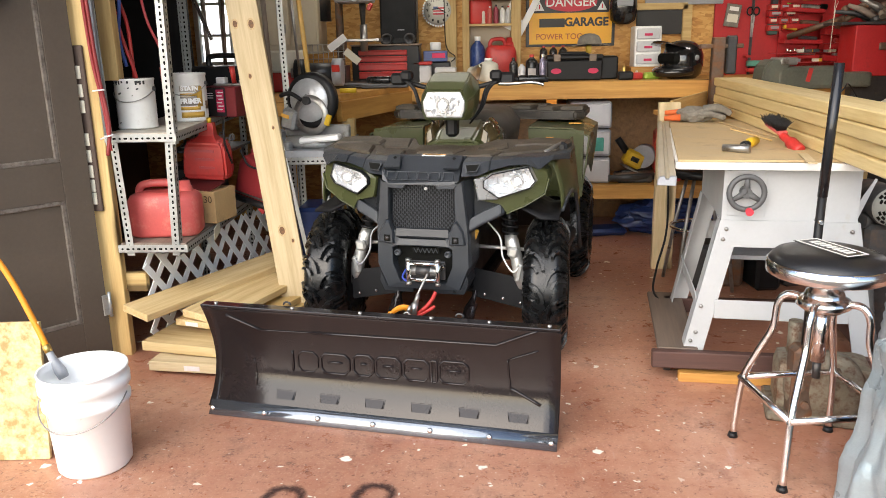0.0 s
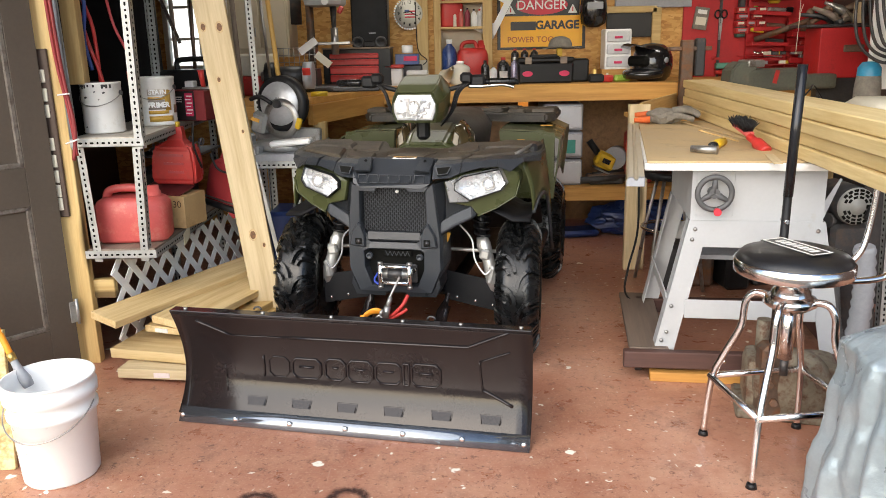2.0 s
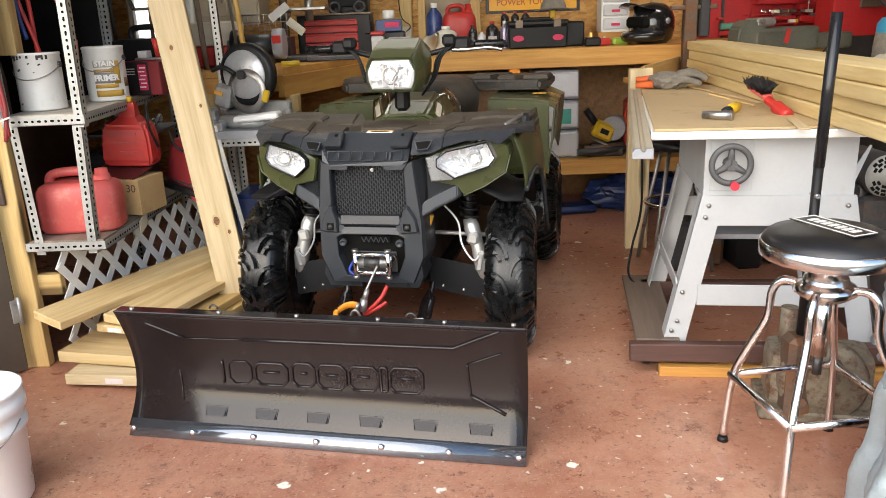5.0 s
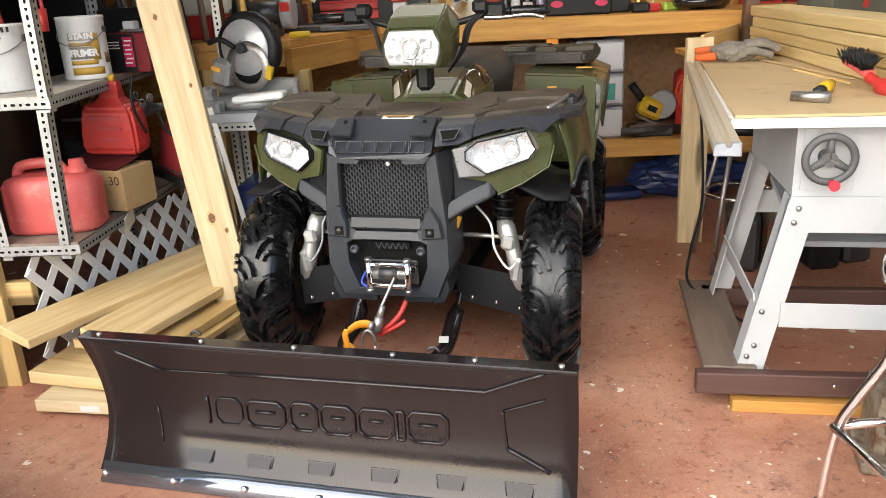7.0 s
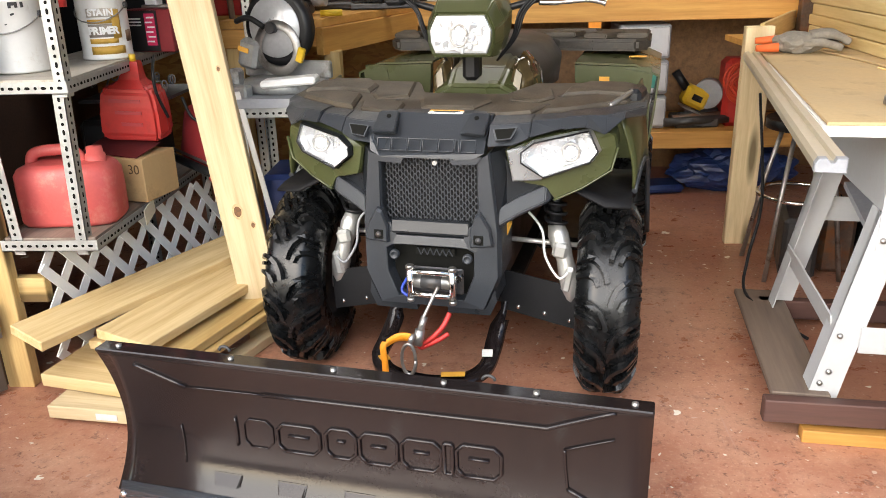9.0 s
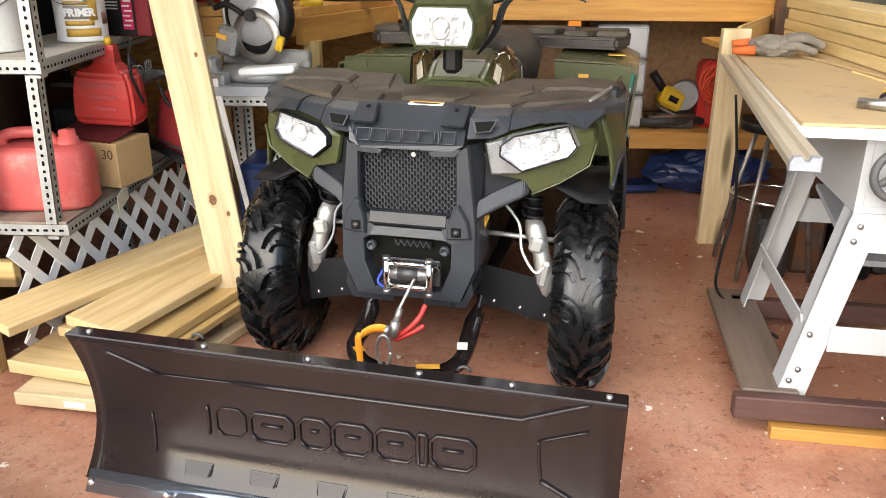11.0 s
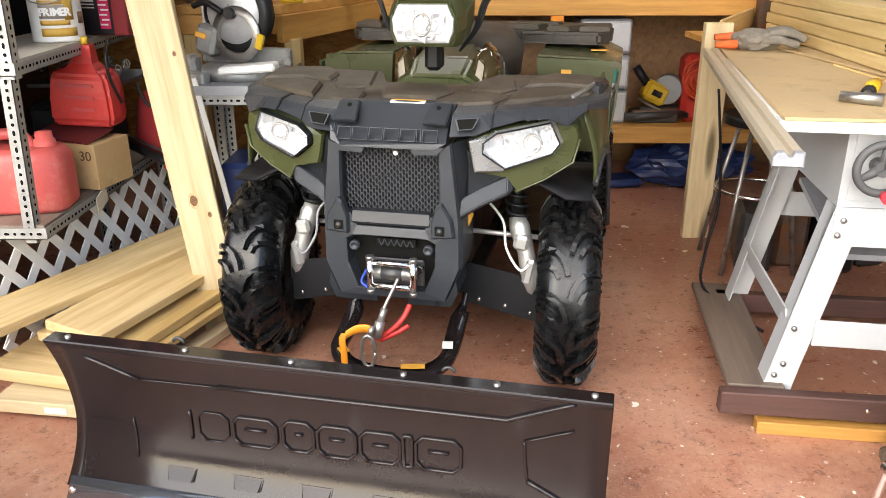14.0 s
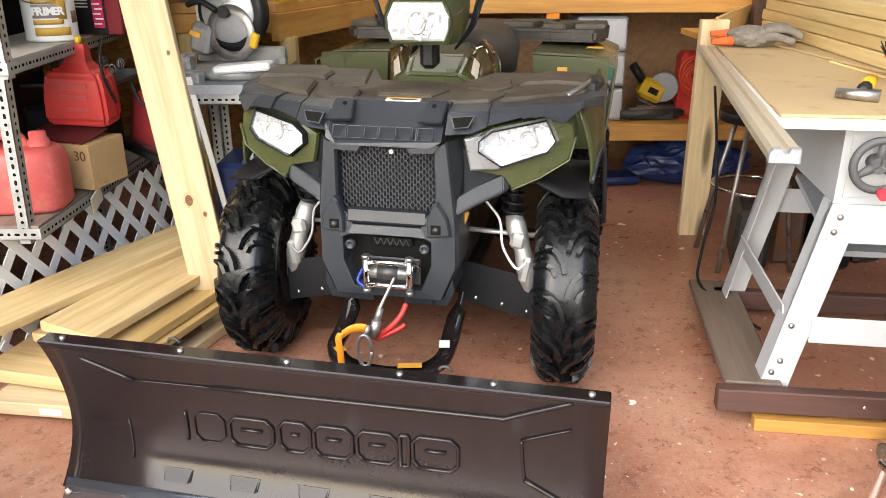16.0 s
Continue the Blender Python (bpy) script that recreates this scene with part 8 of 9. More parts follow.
part("mark", boxed((0.05, -0.072, 0.24), (0.03, 0.004, 0.09), (0, 12, 0)), RED, vi)

# red pegboard with its tools
peg = thing("pegboard", "red painted pegboard covered with tools", "pegboard", pose(2.65, 6.435, 1.55))
part("panel", boxed((0, 0, 0), (1.22, 0.02, 0.95), bevel=0.002), REDPAINT, peg)
part("edge_bar", boxed((-0.32, -0.015, 0), (0.02, 0.012, 0.95)), DARKSTEEL, peg)


def hung(name, label, bm, mat, m, cat="hand tool"):
    return solo(name, bm, mat, label, cat, m, "hanging tools")


pack = thing("battery_card", "packet hanging from a peg", "packet", pose(2.17, 6.40, 1.60, 0, 8, 0))
part("card", boxed((0, 0, 0), (0.11, 0.02, 0.17), bevel=0.003), GLOVE, pack)
part("window", boxed((0, -0.013, -0.02), (0.08, 0.006, 0.06)), CREAM, pack)
part("ring", boxed((0, -0.013, 0.05), (0.07, 0.006, 0.03)), LABELW, pack)
sc = thing("scissors", "dark handled scissors hanging from a peg", "scissors", pose(2.33, 6.41, 1.58))
for s in (-1, 1):
    part("loop", swept([(s * 0.025 + 0.022 * math.cos(a), 0, 0.05 + 0.03 * math.sin(a)) for a in (2 * math.pi * k / 14 for k in range(15))], 0.006, 6), BLACKPL, sc)
    part("blade", boxed((s * 0.006, 0, -0.06), (0.012, 0.004, 0.17), (0, s * 3, 0)), STEEL, sc)
for k, (x, z, w, h, mt) in enumerate(((2.475, 1.64, 0.045, 0.2, DARKSTEEL), (2.475, 1.50, 0.07, 0.10, paint("green_case", (0.04, 0.09, 0.07), 0.5)), (2.30, 1.29, 0.05, 0.02, RED), (2.40, 1.235, 0.20, 0.045, paint("teal_box", (0.10, 0.30, 0.22), 0.5)), (2.38, 1.185, 0.16, 0.03, RED))):
    hung("hung_tool", "small tool on the red board", boxed((0, 0, 0), (w, 0.05, h), (0, 0, 0), 0.006), mt, pose(x, 6.38, z))
# red drawer racks
rack = thing("parts_rack", "red metal parts rack with small trays", "parts rack", pose(2.68, 6.33, 1.20))
part("back", boxed((0, 0.06, 0.28), (0.30, 0.02, 0.62)), REDPAINT, rack)
for k in range(5):
    part("tray", boxed((0.0, 0, 0.08 + 0.115 * k), (0.27 + 0.02 * (k % 2), 0.11, 0.032), (0, (-3, 2, 0, 4, -2)[k], 0), 0.004), REDPAINT, rack)
    part("tray_content", boxed((0.04, -0.03, 0.105 + 0.115 * k), (0.13, 0.05, 0.03), (0, 5, 0), 0.006), (STEEL, DARKSTEEL, RUST)[k % 3], rack)
rack2 = thing("parts_rack", "red metal parts rack with small trays", "parts rack", pose(2.98, 6.28, 1.16))
part("back", boxed((0, 0.06, 0.2), (0.30, 0.02, 0.45)), REDPAINT, rack2)
for k in range(3):
    part("tray", boxed((-0.02, 0, 0.10 + 0.10 * k), (0.28, 0.11, 0.045), (0, (6, -2, 3)[k], 0), 0.005), REDPAINT, rack2)
    part("tray_content", boxed((0.0, -0.03, 0.13 + 0.10 * k), (0.16, 0.05, 0.03), (0, 8, 0), 0.006), (STEEL, RED, RUST)[k % 3], rack2)
rbox = thing("red_cabinet", "red steel cabinet with a dark handle", "cabinet", pose(2.98, 5.75, 1.16))
part("case", boxed((0, 0, 0.17), (0.42, 0.26, 0.34), bevel=0.006), REDPAINT, rbox)
part("handle", boxed((0.02, -0.14, 0.20), (0.14, 0.02, 0.05), bevel=0.006), RUST, rbox)
part("stand", boxed((0, 0, -0.105), (0.40, 0.24, 0.21)), DARKSTEEL, rbox)
rnd = random.Random(21)
for k in range(13):
    a = Vector((2.72 + 0.42 * rnd.random(), 5.7 + 0.2 * rnd.random(), 1.525 + 0.10 * rnd.random()))
    b = a + Vector((rnd.uniform(-0.22, 0.22), 0.05, rnd.uniform(0.0, 0.13)))
    solo("piled_tool", swept([a, (a + b) / 2 + Vector((0, 0, 0.015)), b], [0.014 + 0.012 * rnd.random(), 0.018 + 0.014 * rnd.random(), 0.012], 8), (RUST, DARKSTEEL, STEEL, OLDWOOD[0])[k % 4], "worn steel tool in a pile on the red cabinet", "tool", group="piled tools")
solo("tool_tray", boxed((2.93, 5.8, 1.515), (0.5, 0.3, 0.02), bevel=0.003), DARKSTEEL, "dark steel tray of tools on the cabinet", "tray")
gun = thing("flashlight", "black torch with a lime green end", "torch", pose(2.72, 6.398, 1.66, 0, 4, 0))
part("barrel", swept([(-0.12, 0, 0), (0.16, 0, 0)], 0.022, 10), BLACKPL, gun)
part("end", swept([(-0.15, 0, 0), (-0.12, 0, 0)], 0.024, 10), paint("lime_end", (0.20, 0.55, 0.05), 0.4), gun)
wood_h = solo("wooden_lever", swept([(2.55, 6.25, 1.43), (2.85, 6.0, 1.56)], 0.022, 8), RUST, "dark wooden lever lying across the rack", "lever")
yel = solo("yellow_tape", boxed((2.72, 6.37, 1.74), (0.09, 0.05, 0.08), bevel=0.012), YELLOW, "yellow tape measure on the red board", "tape measure")
solo("yellow_block", boxed((3.06, 5.72, 1.60), (0.055, 0.04, 0.14), bevel=0.004), PALE[2], "pale wooden block standing in the tool pile", "block")
solo("orange_clip", boxed((2.58, 6.30, 1.50), (0.10, 0.04, 0.03), (0, 10, 0), 0.006), YELLOW, "yellow clip on the parts rack", "clip")
sack = thing("spray_sack", "dusty canister with a blue cap", "canister", pose(2.86, 5.1, 0.945))
bm = B()
lathe(bm, [(0.001, 0), (0.075, 0.0), (0.082, 0.02), (0.08, 0.18), (0.072, 0.25), (0.05, 0.29), (0.001, 0.29)], 20)
part("body", bm, GLOVE, sack)
bm = B()
lathe(bm, [(0.072, 0.25), (0.07, 0.30), (0.045, 0.335), (0.001, 0.34)], 20)
part("cap", bm, paint("blue_cap", (0.03, 0.25, 0.42), 0.45), sack)
solo("white_tray", boxed((2.58, 5.20, 0.985), (0.24, 0.16, 0.08), bevel=0.01), WHITE, "white plastic tray on the side bench", "tray")
solo("black_charger", boxed((2.30, 5.02, 0.985), (0.15, 0.12, 0.08), bevel=0.012), BLACKPL, "black charger on the side bench", "charger")
solo("red_wire", swept(smooth_line([(2.15, 4.98, 0.96), (2.25, 4.93, 1.0), (2.32, 5.0, 1.06), (2.45, 5.1, 1.03)]), 0.006, 6), RED, "red wire lying on the side bench", "wire")
solo("black_wire", swept(smooth_line([(2.40, 5.05, 1.03), (2.45, 5.0, 1.12), (2.52, 5.1, 1.14), (2.6, 5.1, 1.03)]), 0.005, 6), BLACKPL, "black wire standing on the side bench", "wire")
cable_bundle = thing("cable_coil", "grey cable hanging in coils", "cable coil", pose(2.84, 4.95, 1.50))
for k in range(5):
    part("loop", swept(smooth_line([(-0.12 + 0.03 * k, 0.02 * k, 0.5), (-0.18 + 0.05 * k, 0.02 * k, 0.15), (-0.14 + 0.06 * k, 0.02 * k, -0.10), (0.02 + 0.04 * k, 0.02 * k, -0.22 + 0.03 * k), (0.16 + 0.02 * k, 0.02 * k, -0.15), (0.2, 0.02 * k, 0.2)]), 0.010, 8), DARKSTEEL, cable_bundle)
solo("white_door", boxed((3.04, 5.25, 1.55), (0.22, 0.05, 0.9), bevel=0.005), WHITE, "white board standing behind the cable coil", "board")
tank = thing("gas_tank", "cream plastic water tank beside the bench", "tank", pose(2.55, 4.30, 0.0))
bm = B()
secs = []
for z, k in ((0.80, 0.96), (0.82, 1.0), (1.0, 0.99), (1.08, 0.92), (1.115, 0.70), (1.12, 0.3)):
    secs.append([(0.17 * k * math.copysign(abs(math.cos(a)) ** 0.5, math.cos(a)), 0.22 * k * math.copysign(abs(math.sin(a)) ** 0.5, math.sin(a)), z) for a in (2 * math.pi * j / 24 for j in range(24))])
loft(bm, secs, smooth=True)
part("shell", bm, CREAM, tank)
part("latch", boxed((0.02, -0.1, 1.118), (0.06, 0.05, 0.02), bevel=0.006), BLACKPL, tank)
part("stand", boxed((0, 0, 0.40), (0.30, 0.36, 0.8)), DARKSTEEL, tank)
post_r = thing("angle_post", "galvanised slotted angle post beside the tank", "post")
slotted(post_r, (2.12, 3.32, 0.0), (2.01, 3.32, 2.2), (1, 0, 0), (0, 1, 0))

# corrugated dust hoses behind the saw
def ribbed_hose(label, pts, r):
    line = smooth_line(pts, 16)
    solo("dust_hose", swept(line, [r * (1.0 if k % 2 else 0.86) for k in range(len(line))], 14), paint("grey_hose_plastic", (0.10, 0.10, 0.10), 0.5), label, "hose")


ribbed_hose("grey ribbed dust hose hanging behind the saw", [(1.92, 3.40, 0.40), (1.93, 3.39, 0.28), (1.95, 3.38, 0.14), (1.99, 3.38, 0.035)], 0.030)
ribbed_hose("grey ribbed dust hose curving over the floor", [(2.0, 3.44, 0.42), (2.07, 3.42, 0.32), (2.10, 3.40, 0.18), (2.10, 3.40, 0.04)], 0.034)

# little red drawers high on the board
bank = thing("parts_cabinet", "bank of small red parts drawers with pale labels", "parts cabinet", pose(2.43, 6.385, 1.58))
for row, (z, n, w) in enumerate(((0.075, 3, 0.075), (0.025, 2, 0.105), (-0.027, 3, 0.075), (-0.080, 2, 0.10))):
    for k in range(n):
        x = (w + 0.006) * (k + 0.5)
        front = part("drawer", boxed((x, 0, z), (w, 0.07, 0.042), (0, 0, 0), 0.004), REDPAINT if (row + k) % 3 else RED, bank)
        part("label", boxed((x, -0.0365, z + 0.004), (w * 0.62, 0.003, 0.018)), GREYPL if (row + k) % 2 else CREAM, front)
        part("pull", boxed((x, -0.039, z - 0.013), (w * 0.4, 0.008, 0.006), bevel=0.002), DARKSTEEL, front)
# sockets, bits and boxes scattered on the ledges of the red racks
rnd = random.Random(91)
for k in range(22):
    x = 2.46 + 0.46 * rnd.random()
    z = (1.245, 1.315)[k % 2]
    if k % 3 == 0:
        solo("socket", swept([(0, 0, 0), (0, 0, 0.020 + 0.02 * rnd.random())], 0.010 + 0.006 * rnd.random(), 10), (CHROME, STEEL, DARKSTEEL)[k % 3], "loose steel socket on the red rack", "socket", pose(x, 6.25 + 0.03 * rnd.random(), z), "loose sockets")
    else:
        solo("small_box", boxed((0, 0, 0.012), (0.03 + 0.03 * rnd.random(), 0.03, 0.024), (0, 0, rnd.uniform(-20, 20)), 0.002), (RED, CREAM, DARKSTEEL, GREYPL, YELLOW)[k % 5], "small box of parts on the red rack", "box", pose(x, 6.25 + 0.03 * rnd.random(), z), "boxes of parts")
ledge = thing("rack_ledge", "two thin red ledges on the parts rack", "ledge")
for z in (1.241, 1.311):
    part("ledge", boxed((2.69, 6.27, z - 0.002), (0.50, 0.10, 0.004)), REDPAINT, ledge)
solo("hanging_string", swept(smooth_line([(2.60, 5.60, 2.3), (2.597, 5.60, 1.9), (2.60, 5.60, 1.55), (2.596, 5.60, 1.34)]), 0.0022, 6), CREAM, "pale pull string hanging from the ceiling", "string")
solo("hanging_string", swept(smooth_line([(2.63, 5.62, 1.66), (2.61, 5.61, 1.60), (2.598, 5.60, 1.45)]), 0.0020, 6), CREAM, "short pale string knotted to the pull string", "string")
# meters with dials on the side bench
for x, y in ((2.12, 5.03), (2.43, 4.99)):
    meter = thing("dial_meter", "small black dial gauge on the side bench", "gauge", pose(x, y, 0.945, 0, 0, 10), "dial gauges")
    part("case", swept([(0, 0.03, 0.06), (0, -0.02, 0.06)], 0.055, 20), BLACKPL, meter)
    part("dial", swept([(0, -0.0195, 0.06), (0, -0.0225, 0.06)], 0.042, 20), GREYPL, meter)
    part("needle", boxed((0.008, -0.0245, 0.068), (0.004, 0.002, 0.04), (0, 35, 0)), SIGNRED, meter)
    part("foot", boxed((0, 0.005, 0.006), (0.06, 0.05, 0.012)), BLACKPL, meter)

# small hand tools hooked on the red board
def screwdriver(x, z, mat, tilt, length):
    sd = thing("screwdriver", "screwdriver with a coloured handle hung on the board", "screwdriver", pose(x, 6.40, z, 0, tilt, 0), "hanging tools")
    part("handle", swept([(0, 0, 0), (0, 0, 0.03), (0, 0, 0.09), (0, 0, 0.10)], [0.010, 0.015, 0.013, 0.008], 10), mat, sd)
    part("blade", swept([(0, 0, 0), (0, 0, -length)], 0.004, 6), STEEL, sd)


def pliers(x, z, mat, tilt):
    pl = thing("pliers", "steel pliers with dipped handles hung on the board", "pliers", pose(x, 6.40, z, 0, tilt, 0), "hanging tools")
    for s in (-1, 1):
        part("handle", swept(smooth_line([(0, 0, 0), (s * 0.022, 0, -0.04), (s * 0.02, 0, -0.12)]), 0.007, 8), mat, pl)
    part("jaw", swept([(0, 0, -0.005), (0, 0, 0.02), (0, 0, 0.065)], [0.012, 0.017, 0.005], 8, flat=0.6), STEEL, pl)


rnd = random.Random(52)
for k in range(7):
    screwdriver(2.88 + 0.06 * k, 1.86 + 0.02 * (k % 3), (RED, YELLOW, BLACKPL, ORANGE)[k % 4], rnd.uniform(-8, 8), 0.08 + 0.05 * rnd.random())
for k in range(5):
    pliers(2.56 + 0.11 * k, 1.92 - 0.015 * (k % 2), (RED, BLACKPL, BLUE)[k % 3], rnd.uniform(-10, 10))
bm = B()
lathe(bm, [(0.001, -0.008), (0.035, -0.008), (0.04, 0.0), (0.035, 0.008), (0.001, 0.008)], 18, pose(0, 0, 0.05, 90, 0, 0))
sweep(bm, [(0, 0, 0.05), (0, 0, -0.09)], 0.009, 8)
solo("trowel", bm, DARKSTEEL, "dark steel trowel hung on the red board", "trowel", pose(2.475, 6.39, 1.72), "hanging tools")

# motor and clutter behind the saw
mot = thing("electric_motor", "dark electric motor with a grey slotted end cap", "motor", pose(2.065, 3.53, 0.68))
part("body", swept([(0, 0.02, 0), (0, 0.26, 0)], 0.090, 24), DARKSTEEL, mot)
CAPGREY = paint("grey_end_cap", (0.30, 0.30, 0.28), 0.5, 0.2, var=0.15)
bm = B()
lathe(bm, [(0.001, 0.024), (0.028, 0.024), (0.032, 0.016), (0.075, 0.014), (0.088, 0.0)], 32, pose(0, 0.015, 0, 90, 0, 0))
part("end_cap", bm, CAPGREY, mot)
for ring_r, count in ((0.045, 10), (0.062, 14), (0.077, 18)):
    for k in range(count):
        a = 2 * math.pi * k / count
        if -0.35 < math.sin(a) < 0.35 and math.cos(a) < 0:
            continue
        part("vent", boxed((ring_r * math.cos(a), 0.0, ring_r * math.sin(a)), (0.011, 0.006, 4.2 * ring_r / count), (0, -math.degrees(a), 0)), HOLE, mot)
part("cover_plate", boxed((0.055, -0.008, -0.025), (0.035, 0.012, 0.07), (0, 22, 0), 0.004), BLACKPL, mot)
part("capacitor", swept([(-0.05, 0.10, -0.085), (-0.11, 0.06, -0.075)], 0.035, 14), DARKSTEEL, mot)
bm = B()
prism(bm, [(-0.020, -0.10), (0.022, -0.10), (0.010, 0.10), (0.0, 0.10)], 0.004)
part("bracket", bm, SAWGREY, mot, "pale sheet metal bracket", m=pose(-0.165, -0.06, 0.055, 90, 0, 0) @ pose(0, 0, 0, 0, 0, -24))
part("mount", boxed((0.0, 0.14, -0.38), (0.18, 0.22, 0.58), bevel=0.02), DARKSTEEL, mot)
hose_ = solo("dust_hose", swept([(1.86 + 0.03 * math.sin(t * 3), 3.05 + 0.05 * t, 0.62 - 0.55 * t) for t in (k / 24 for k in range(25))], [0.045 if k % 2 else 0.038 for k in range(25)], 14), GREYPL, "ribbed grey dust hose beside the saw", "hose")
cord = solo("power_cord", swept(smooth_line([(1.30, 4.6, 0.80), (1.22, 4.2, 0.45), (1.14, 4.05, 0.25), (1.11, 3.95, 0.14), (1.17, 3.75, 0.117), (1.22, 3.6, 0.117)]), 0.006, 8), BLACKPL, "black power cord hanging behind the saw", "cord")
for k in range(4):
    solo("dark_scrap", boxed((1.52 + 0.17 * k, 4.55 + 0.08 * (k % 2), 0.14 + 0.04 * k), (0.15, 0.3, 0.28 + 0.08 * k), (0, 0, 10 * k - 15), 0.02), (DARKSTEEL, RUST, BLACKPL, DARKSTEEL)[k], "dark machine part stored behind the saw", "machine part", group="stored machine parts")
bs = thing("back_stool", "old chrome shop stool behind the saw", "stool", pose(1.50, 4.55, 0))
part("foot_ring", swept([(0.17 * math.cos(a), 0.17 * math.sin(a), 0.36) for a in (2 * math.pi * k / 28 for k in range(29))], 0.010, 8, cap=False), CHROME, bs)
for k in range(4):
    a = radians(45 + 90 * k)
    part("leg", swept([(0.23 * math.cos(a), 0.23 * math.sin(a), 0.0), (0.17 * math.cos(a), 0.17 * math.sin(a), 0.36), (0.10 * math.cos(a), 0.10 * math.sin(a), 0.66)], 0.011, 8), STEEL, bs)
part("seat", swept([(0, 0, 0.66), (0, 0, 0.70)], 0.17, 24), BLACKPL, bs)

# ---------- chrome stool in front of the saw ----------
stool = thing("shop_stool", "chrome shop stool with a round black seat and backrest", "stool", pose(1.335, 2.50, 0, 0, 0, 8) @ Matrix.Diagonal((1, 1, 1.035, 1)))
bm = B()
lathe(bm, [(0.001, 0.745), (0.10, 0.742), (0.165, 0.725), (0.182, 0.708), (0.184, 0.700)], 48)
part("seat_pad", bm, paint("black_vinyl", (0.014, 0.014, 0.015), 0.33, var=0.2, bump=0.08), stool, "shiny black vinyl seat pad")
bm = B()
lathe(bm, [(0.184, 0.702), (0.190, 0.698), (0.190, 0.662), (0.184, 0.658), (0.05, 0.655), (0.001, 0.655)], 48)
part("seat_band", bm, CHROME, stool)
for k in range(7):
    part("print_bar", boxed((0.008, -0.075 + 0.025 * k, 0.7450), (0.034, 0.016, 0.002)), LABELW, stool, m=pose(0, 0, 0, 0, 0, 12))
for c_, s_ in (((-0.033, 0), (0.004, 0.225)), ((0.045, 0), (0.004, 0.225)), ((0.006, -0.1105), (0.074, 0.004)), ((0.006, 0.1105), (0.074, 0.004))):
    part("print_line", boxed((*c_, 0.7450), (*s_, 0.002)), LABELW, stool, m=pose(0, 0, 0, 0, 0, 12))
part("print_frame", boxed((0.0, 0.0, 0.7435), (0.085, 0.235, 0.002), (0, 0, 12)), paint("black_print", (0.016, 0.016, 0.016), 0.3), stool)
part("screw", swept([(0, 0, 0.42), (0, 0, 0.66)], 0.016, 14), CHROME, stool)
part("sleeve", swept([(0, 0, 0.36), (0, 0, 0.56)], 0.024, 16), CHROME, stool)
part("collar", swept([(0, 0, 0.535), (0, 0, 0.555), (0, 0, 0.60), (0, 0, 0.625)], [0.060, 0.072, 0.060, 0.030], 20), CHROME, stool)
part("thread_end", swept([(0, 0, 0.30), (0, 0, 0.36)], 0.014, 12), DARKSTEEL, stool)
bm = B()
lathe(bm, [(0.022, 0.60), (0.045, 0.595), (0.082, 0.575), (0.088, 0.555), (0.075, 0.545), (0.03, 0.54)], 32)
part("hub", bm, CHROME, stool)
legs_at = []
for k in range(4):
    a = radians(134 + 90 * k)
    ca, sa = math.cos(a), math.sin(a)
    part("leg", swept(smooth_line([(0.06 * ca, 0.06 * sa, 0.565), (0.115 * ca, 0.115 * sa, 0.568), (0.145 * ca, 0.145 * sa, 0.53), (0.155 * ca, 0.155 * sa, 0.44), (0.205 * ca, 0.205 * sa, 0.33), (0.245 * ca, 0.245 * sa, 0.22), (0.262 * ca, 0.262 * sa, 0.012)]), 0.0125, 12), CHROME, stool)
    part("foot", swept([(0.262 * ca, 0.262 * sa, 0.0), (0.262 * ca, 0.262 * sa, 0.016)], [0.019, 0.015], 14), BLACKPL, stool)
    legs_at.append((0.252 * ca, 0.252 * sa))
bm = B()
for k in range(4):
    (xa, ya), (xb, yb) = legs_at[k], legs_at[(k + 1) % 4]
    sweep(bm, [(xa, ya, 0.235), (xb, yb, 0.235)], 0.0115, 10)
part("footrest", bm, CHROME, stool)
bm = B()
for s in (-1, 1):
    sweep(bm, smooth_line([(0.05, s * 0.08, 0.648), (0.22, s * 0.09, 0.645), (0.29, s * 0.09, 0.67), (0.325, s * 0.09, 0.76), (0.345, s * 0.09, 0.98)]), 0.011, 10)
part("back_tube", bm, CHROME, stool)
part("backrest", boxed((0.355, 0, 1.0), (0.03, 0.32, 0.13), (0, 6, 0), 0.014), BLACKPL, stool)
pipe = thing("support_pole", "black and steel adjustable pole standing behind the stool", "pole", pose(1.42, 2.80, 0.0))
part("upper_tube", swept([(0.005, 0, 0.88), (0.015, 0, 1.35)], 0.0175, 18), paint("glossy_black_tube", (0.02, 0.021, 0.024), 0.18, 0.3), pipe)
part("lower_tube", swept([(0.0, 0, 0.30), (0.005, 0, 0.885)], 0.0155, 18), BLACKPL, pipe)
part("pin", swept([(0.0, -0.03, 0.79), (0.0, 0.02, 0.79)], 0.008, 10), CHROME, pipe)
part("foot", boxed((0, 0, 0.16), (0.10, 0.10, 0.30), bevel=0.02), RUST, pipe)
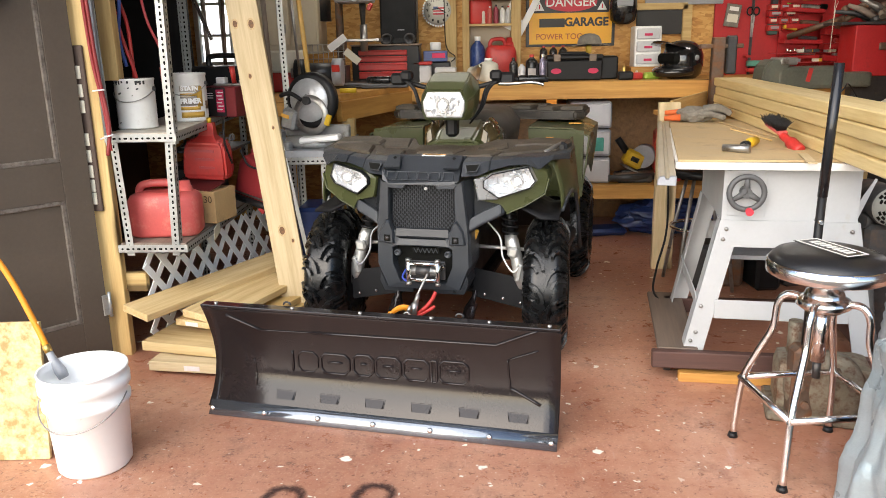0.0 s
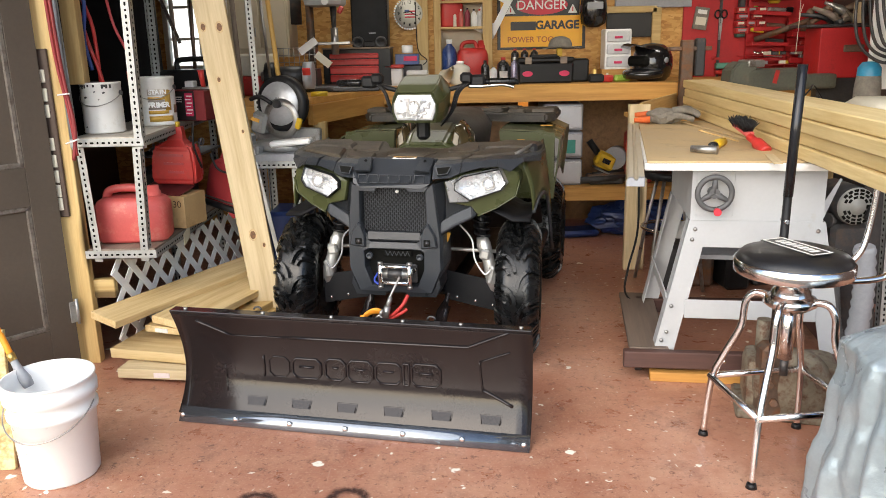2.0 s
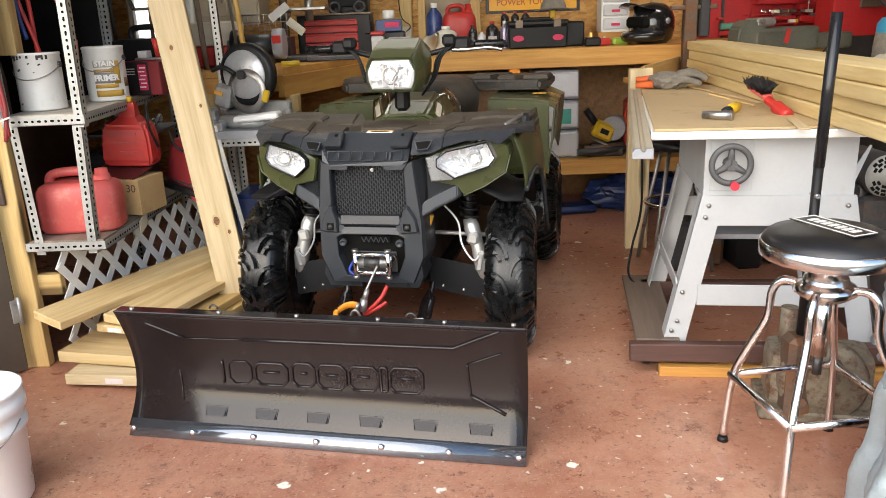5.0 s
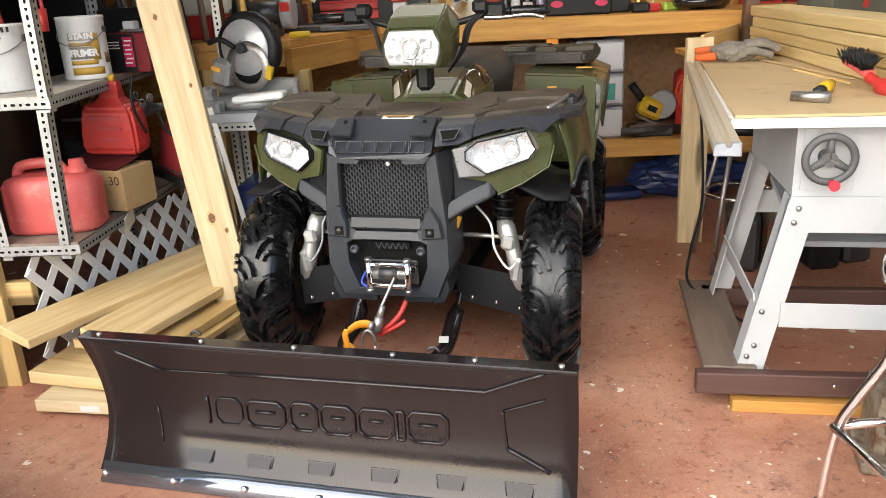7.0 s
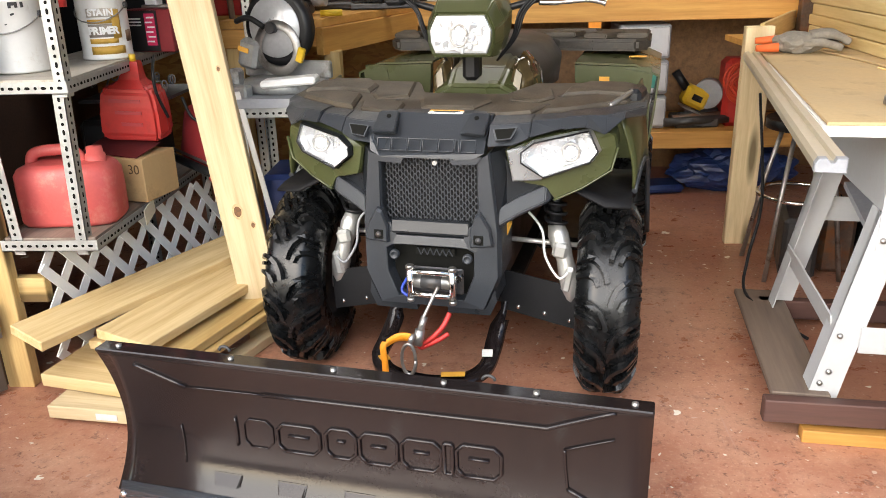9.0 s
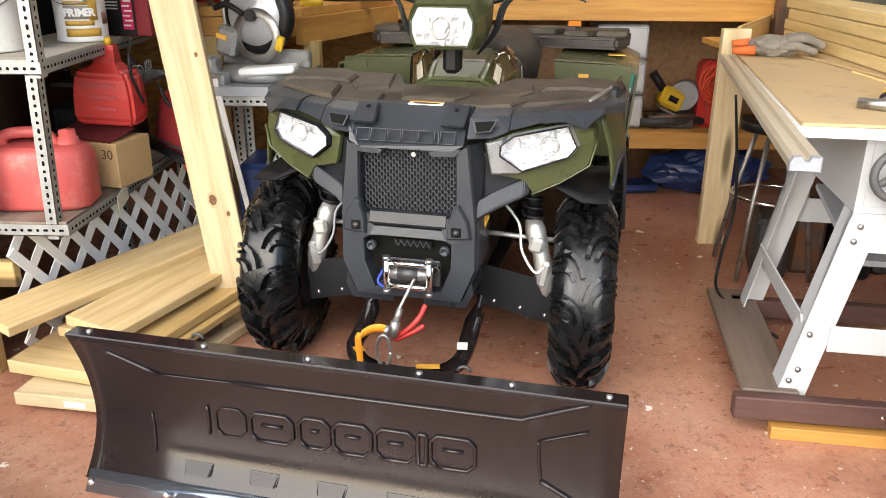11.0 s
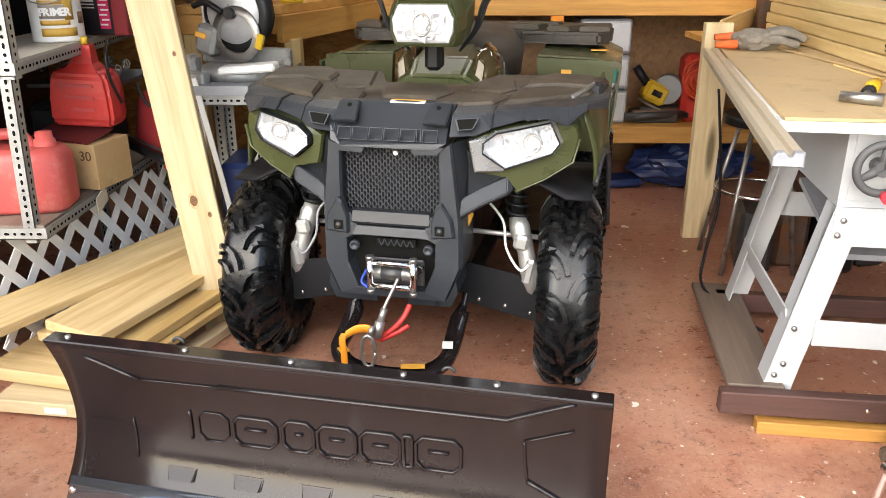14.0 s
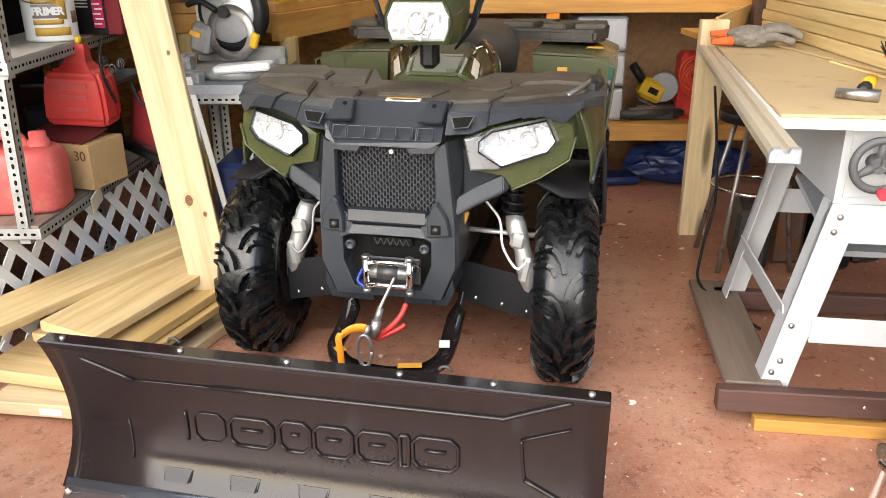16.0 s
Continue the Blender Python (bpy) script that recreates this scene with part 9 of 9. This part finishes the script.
# old gearbox under the stool
gb = thing("gear_housing", "grimy rusted cast iron gear housing on the floor", "machine part", pose(1.52, 2.86, 0.0, 0, 0, -15))
bm = B()
lathe(bm, [(0.001, 0.03), (0.05, 0.03), (0.13, 0.02), (0.145, 0.0), (0.145, -0.04), (0.001, -0.04)], 30, pose(0, -0.10, 0.145, 90, 0, 0))
GRIME = paint("grimy_cast_iron", (0.22, 0.19, 0.14), 0.6, 0.4, var=0.3, scale=12, dirt=(0.11, 0.05, 0.025), dirt_at=0.55)
part("cover", bm, GRIME, gb)
part("casting", boxed((0, 0.02, 0.12), (0.34, 0.2, 0.22), bevel=0.04, seg=2), GRIME, gb)
part("base", boxed((0, 0.0, 0.02), (0.40, 0.26, 0.04), bevel=0.008), GRIME, gb)
for k in range(5):
    a = radians(50 * k + 20)
    part("bolt", swept([(0.09 * math.cos(a), -0.125, 0.145 + 0.09 * math.sin(a)), (0.09 * math.cos(a), -0.15, 0.145 + 0.09 * math.sin(a))], 0.016, 6), RUST, gb)
part("shaft", swept([(-0.10, 0.04, 0.20), (-0.10, 0.04, 0.36)], 0.03, 12), GRIME, gb)

# silver tarpaulin over something by the stool
bm = B()
nx, nz = 150, 70
rows_ = []
for j in range(nz + 1):
    v = j / nz
    row = []
    for i in range(nx + 1):
        u = i / nx
        a = radians(140 + 210 * u)
        box_r = (abs(math.cos(a)) ** 4 + abs(math.sin(a)) ** 4) ** -0.25
        rad = 0.03 + box_r * (0.38 * min(1.0, v / 0.30) ** 0.8 + 0.12 * max(0.0, v - 0.30) ** 1.4)
        drop = max(0.0, (v - 0.22) / 0.78)
        bend = 0.8 * noise.noise(Vector((u * 5, v * 1.5, 0.3)))
        fold = drop ** 0.8 * (0.035 * math.sin(u * 34 + 2.5 * bend + 1.4 * v) + 0.014 * math.sin(u * 83 - 3 * v + 4 * bend))
        crease = 0.020 * noise.noise(Vector((u * 9 + v * 3, v * 7, 2.2))) + 0.007 * abs(noise.noise(Vector((u * 30, v * 22, 5.1))))
        p = Vector((math.cos(a) * (rad + fold + crease), math.sin(a) * (rad + fold + crease) * 0.52, 0.62 - 0.02 * v - 0.62 * drop ** 1.08 + 0.6 * crease * (1 - drop)))
        p.z = max(p.z, 0.004 + 0.008 * abs(math.sin(u * 40)))
        row.append(p)
    rows_.append(row)
inner = [[p - Vector((p.x, p.y, 0)).normalized() * 0.006 - Vector((0, 0, 0.003)) for p in row] for row in rows_[::-1]]
grid = [[bm.verts.new(p) for p in row] for row in rows_ + inner]
for q0, q1 in zip(grid, grid[1:]):
    for i in range(nx):
        bm.faces.new((q0[i], q0[i + 1], q1[i + 1], q1[i])).smooth = True
tp = thing("silver_tarpaulin", "crumpled silver grey tarpaulin draped on the floor", "tarpaulin", pose(1.76, 2.05, 0.0))
part("sheet", bm, TARP, tp, fix=False)
for a in (212, 236):
    p = Vector((math.cos(radians(a)) * 0.53, math.sin(radians(a)) * 0.29, 0.09))
    part("eyelet", swept([(p.x + 0.010 * math.cos(b), p.y - 0.01, p.z + 0.010 * math.sin(b)) for b in (2 * math.pi * k / 12 for k in range(13))], 0.003, 6), CHROME, tp)
part("filling", boxed((0.02, 0.0, 0.26), (0.52, 0.20, 0.5), bevel=0.06, seg=3), DARKSTEEL, tp)
# dark worn rings left on the floor
for x, y in ((-0.465, 2.225), (-0.165, 2.245)):
    bm = B()
    bmesh.ops.create_circle(bm, cap_ends=True, radius=0.095, segments=24)
    m_, n_, l_, p_ = nodes_of("burnt_ring")
    p_.inputs["Base Color"].default_value, p_.inputs["Roughness"].default_value = (0.05, 0.03, 0.028, 1), 0.5
    v_ = n_.new("ShaderNodeTexCoord").outputs["Object"]
    ln_ = n_.new("ShaderNodeVectorMath")
    ln_.operation = "LENGTH"
    l_.new(v_, ln_.inputs[0])
    wob_ = mix_node(n_, l_, 0.06, ln_.outputs["Value"], noise_node(n_, l_, v_, 22.0, 6, 0.75))
    a_ = ramp_node(n_, l_, wob_, [(0.062, (0, 0, 0)), (0.082, (0.75,) * 3), (0.090, (0.75,) * 3), (0.108, (0, 0, 0))])
    l_.new(a_, p_.inputs["Alpha"])
    solo("floor_stain", bm, m_, "dark ring stain on the red floor", "stain", pose(x, y, 0.003), kind="structure")
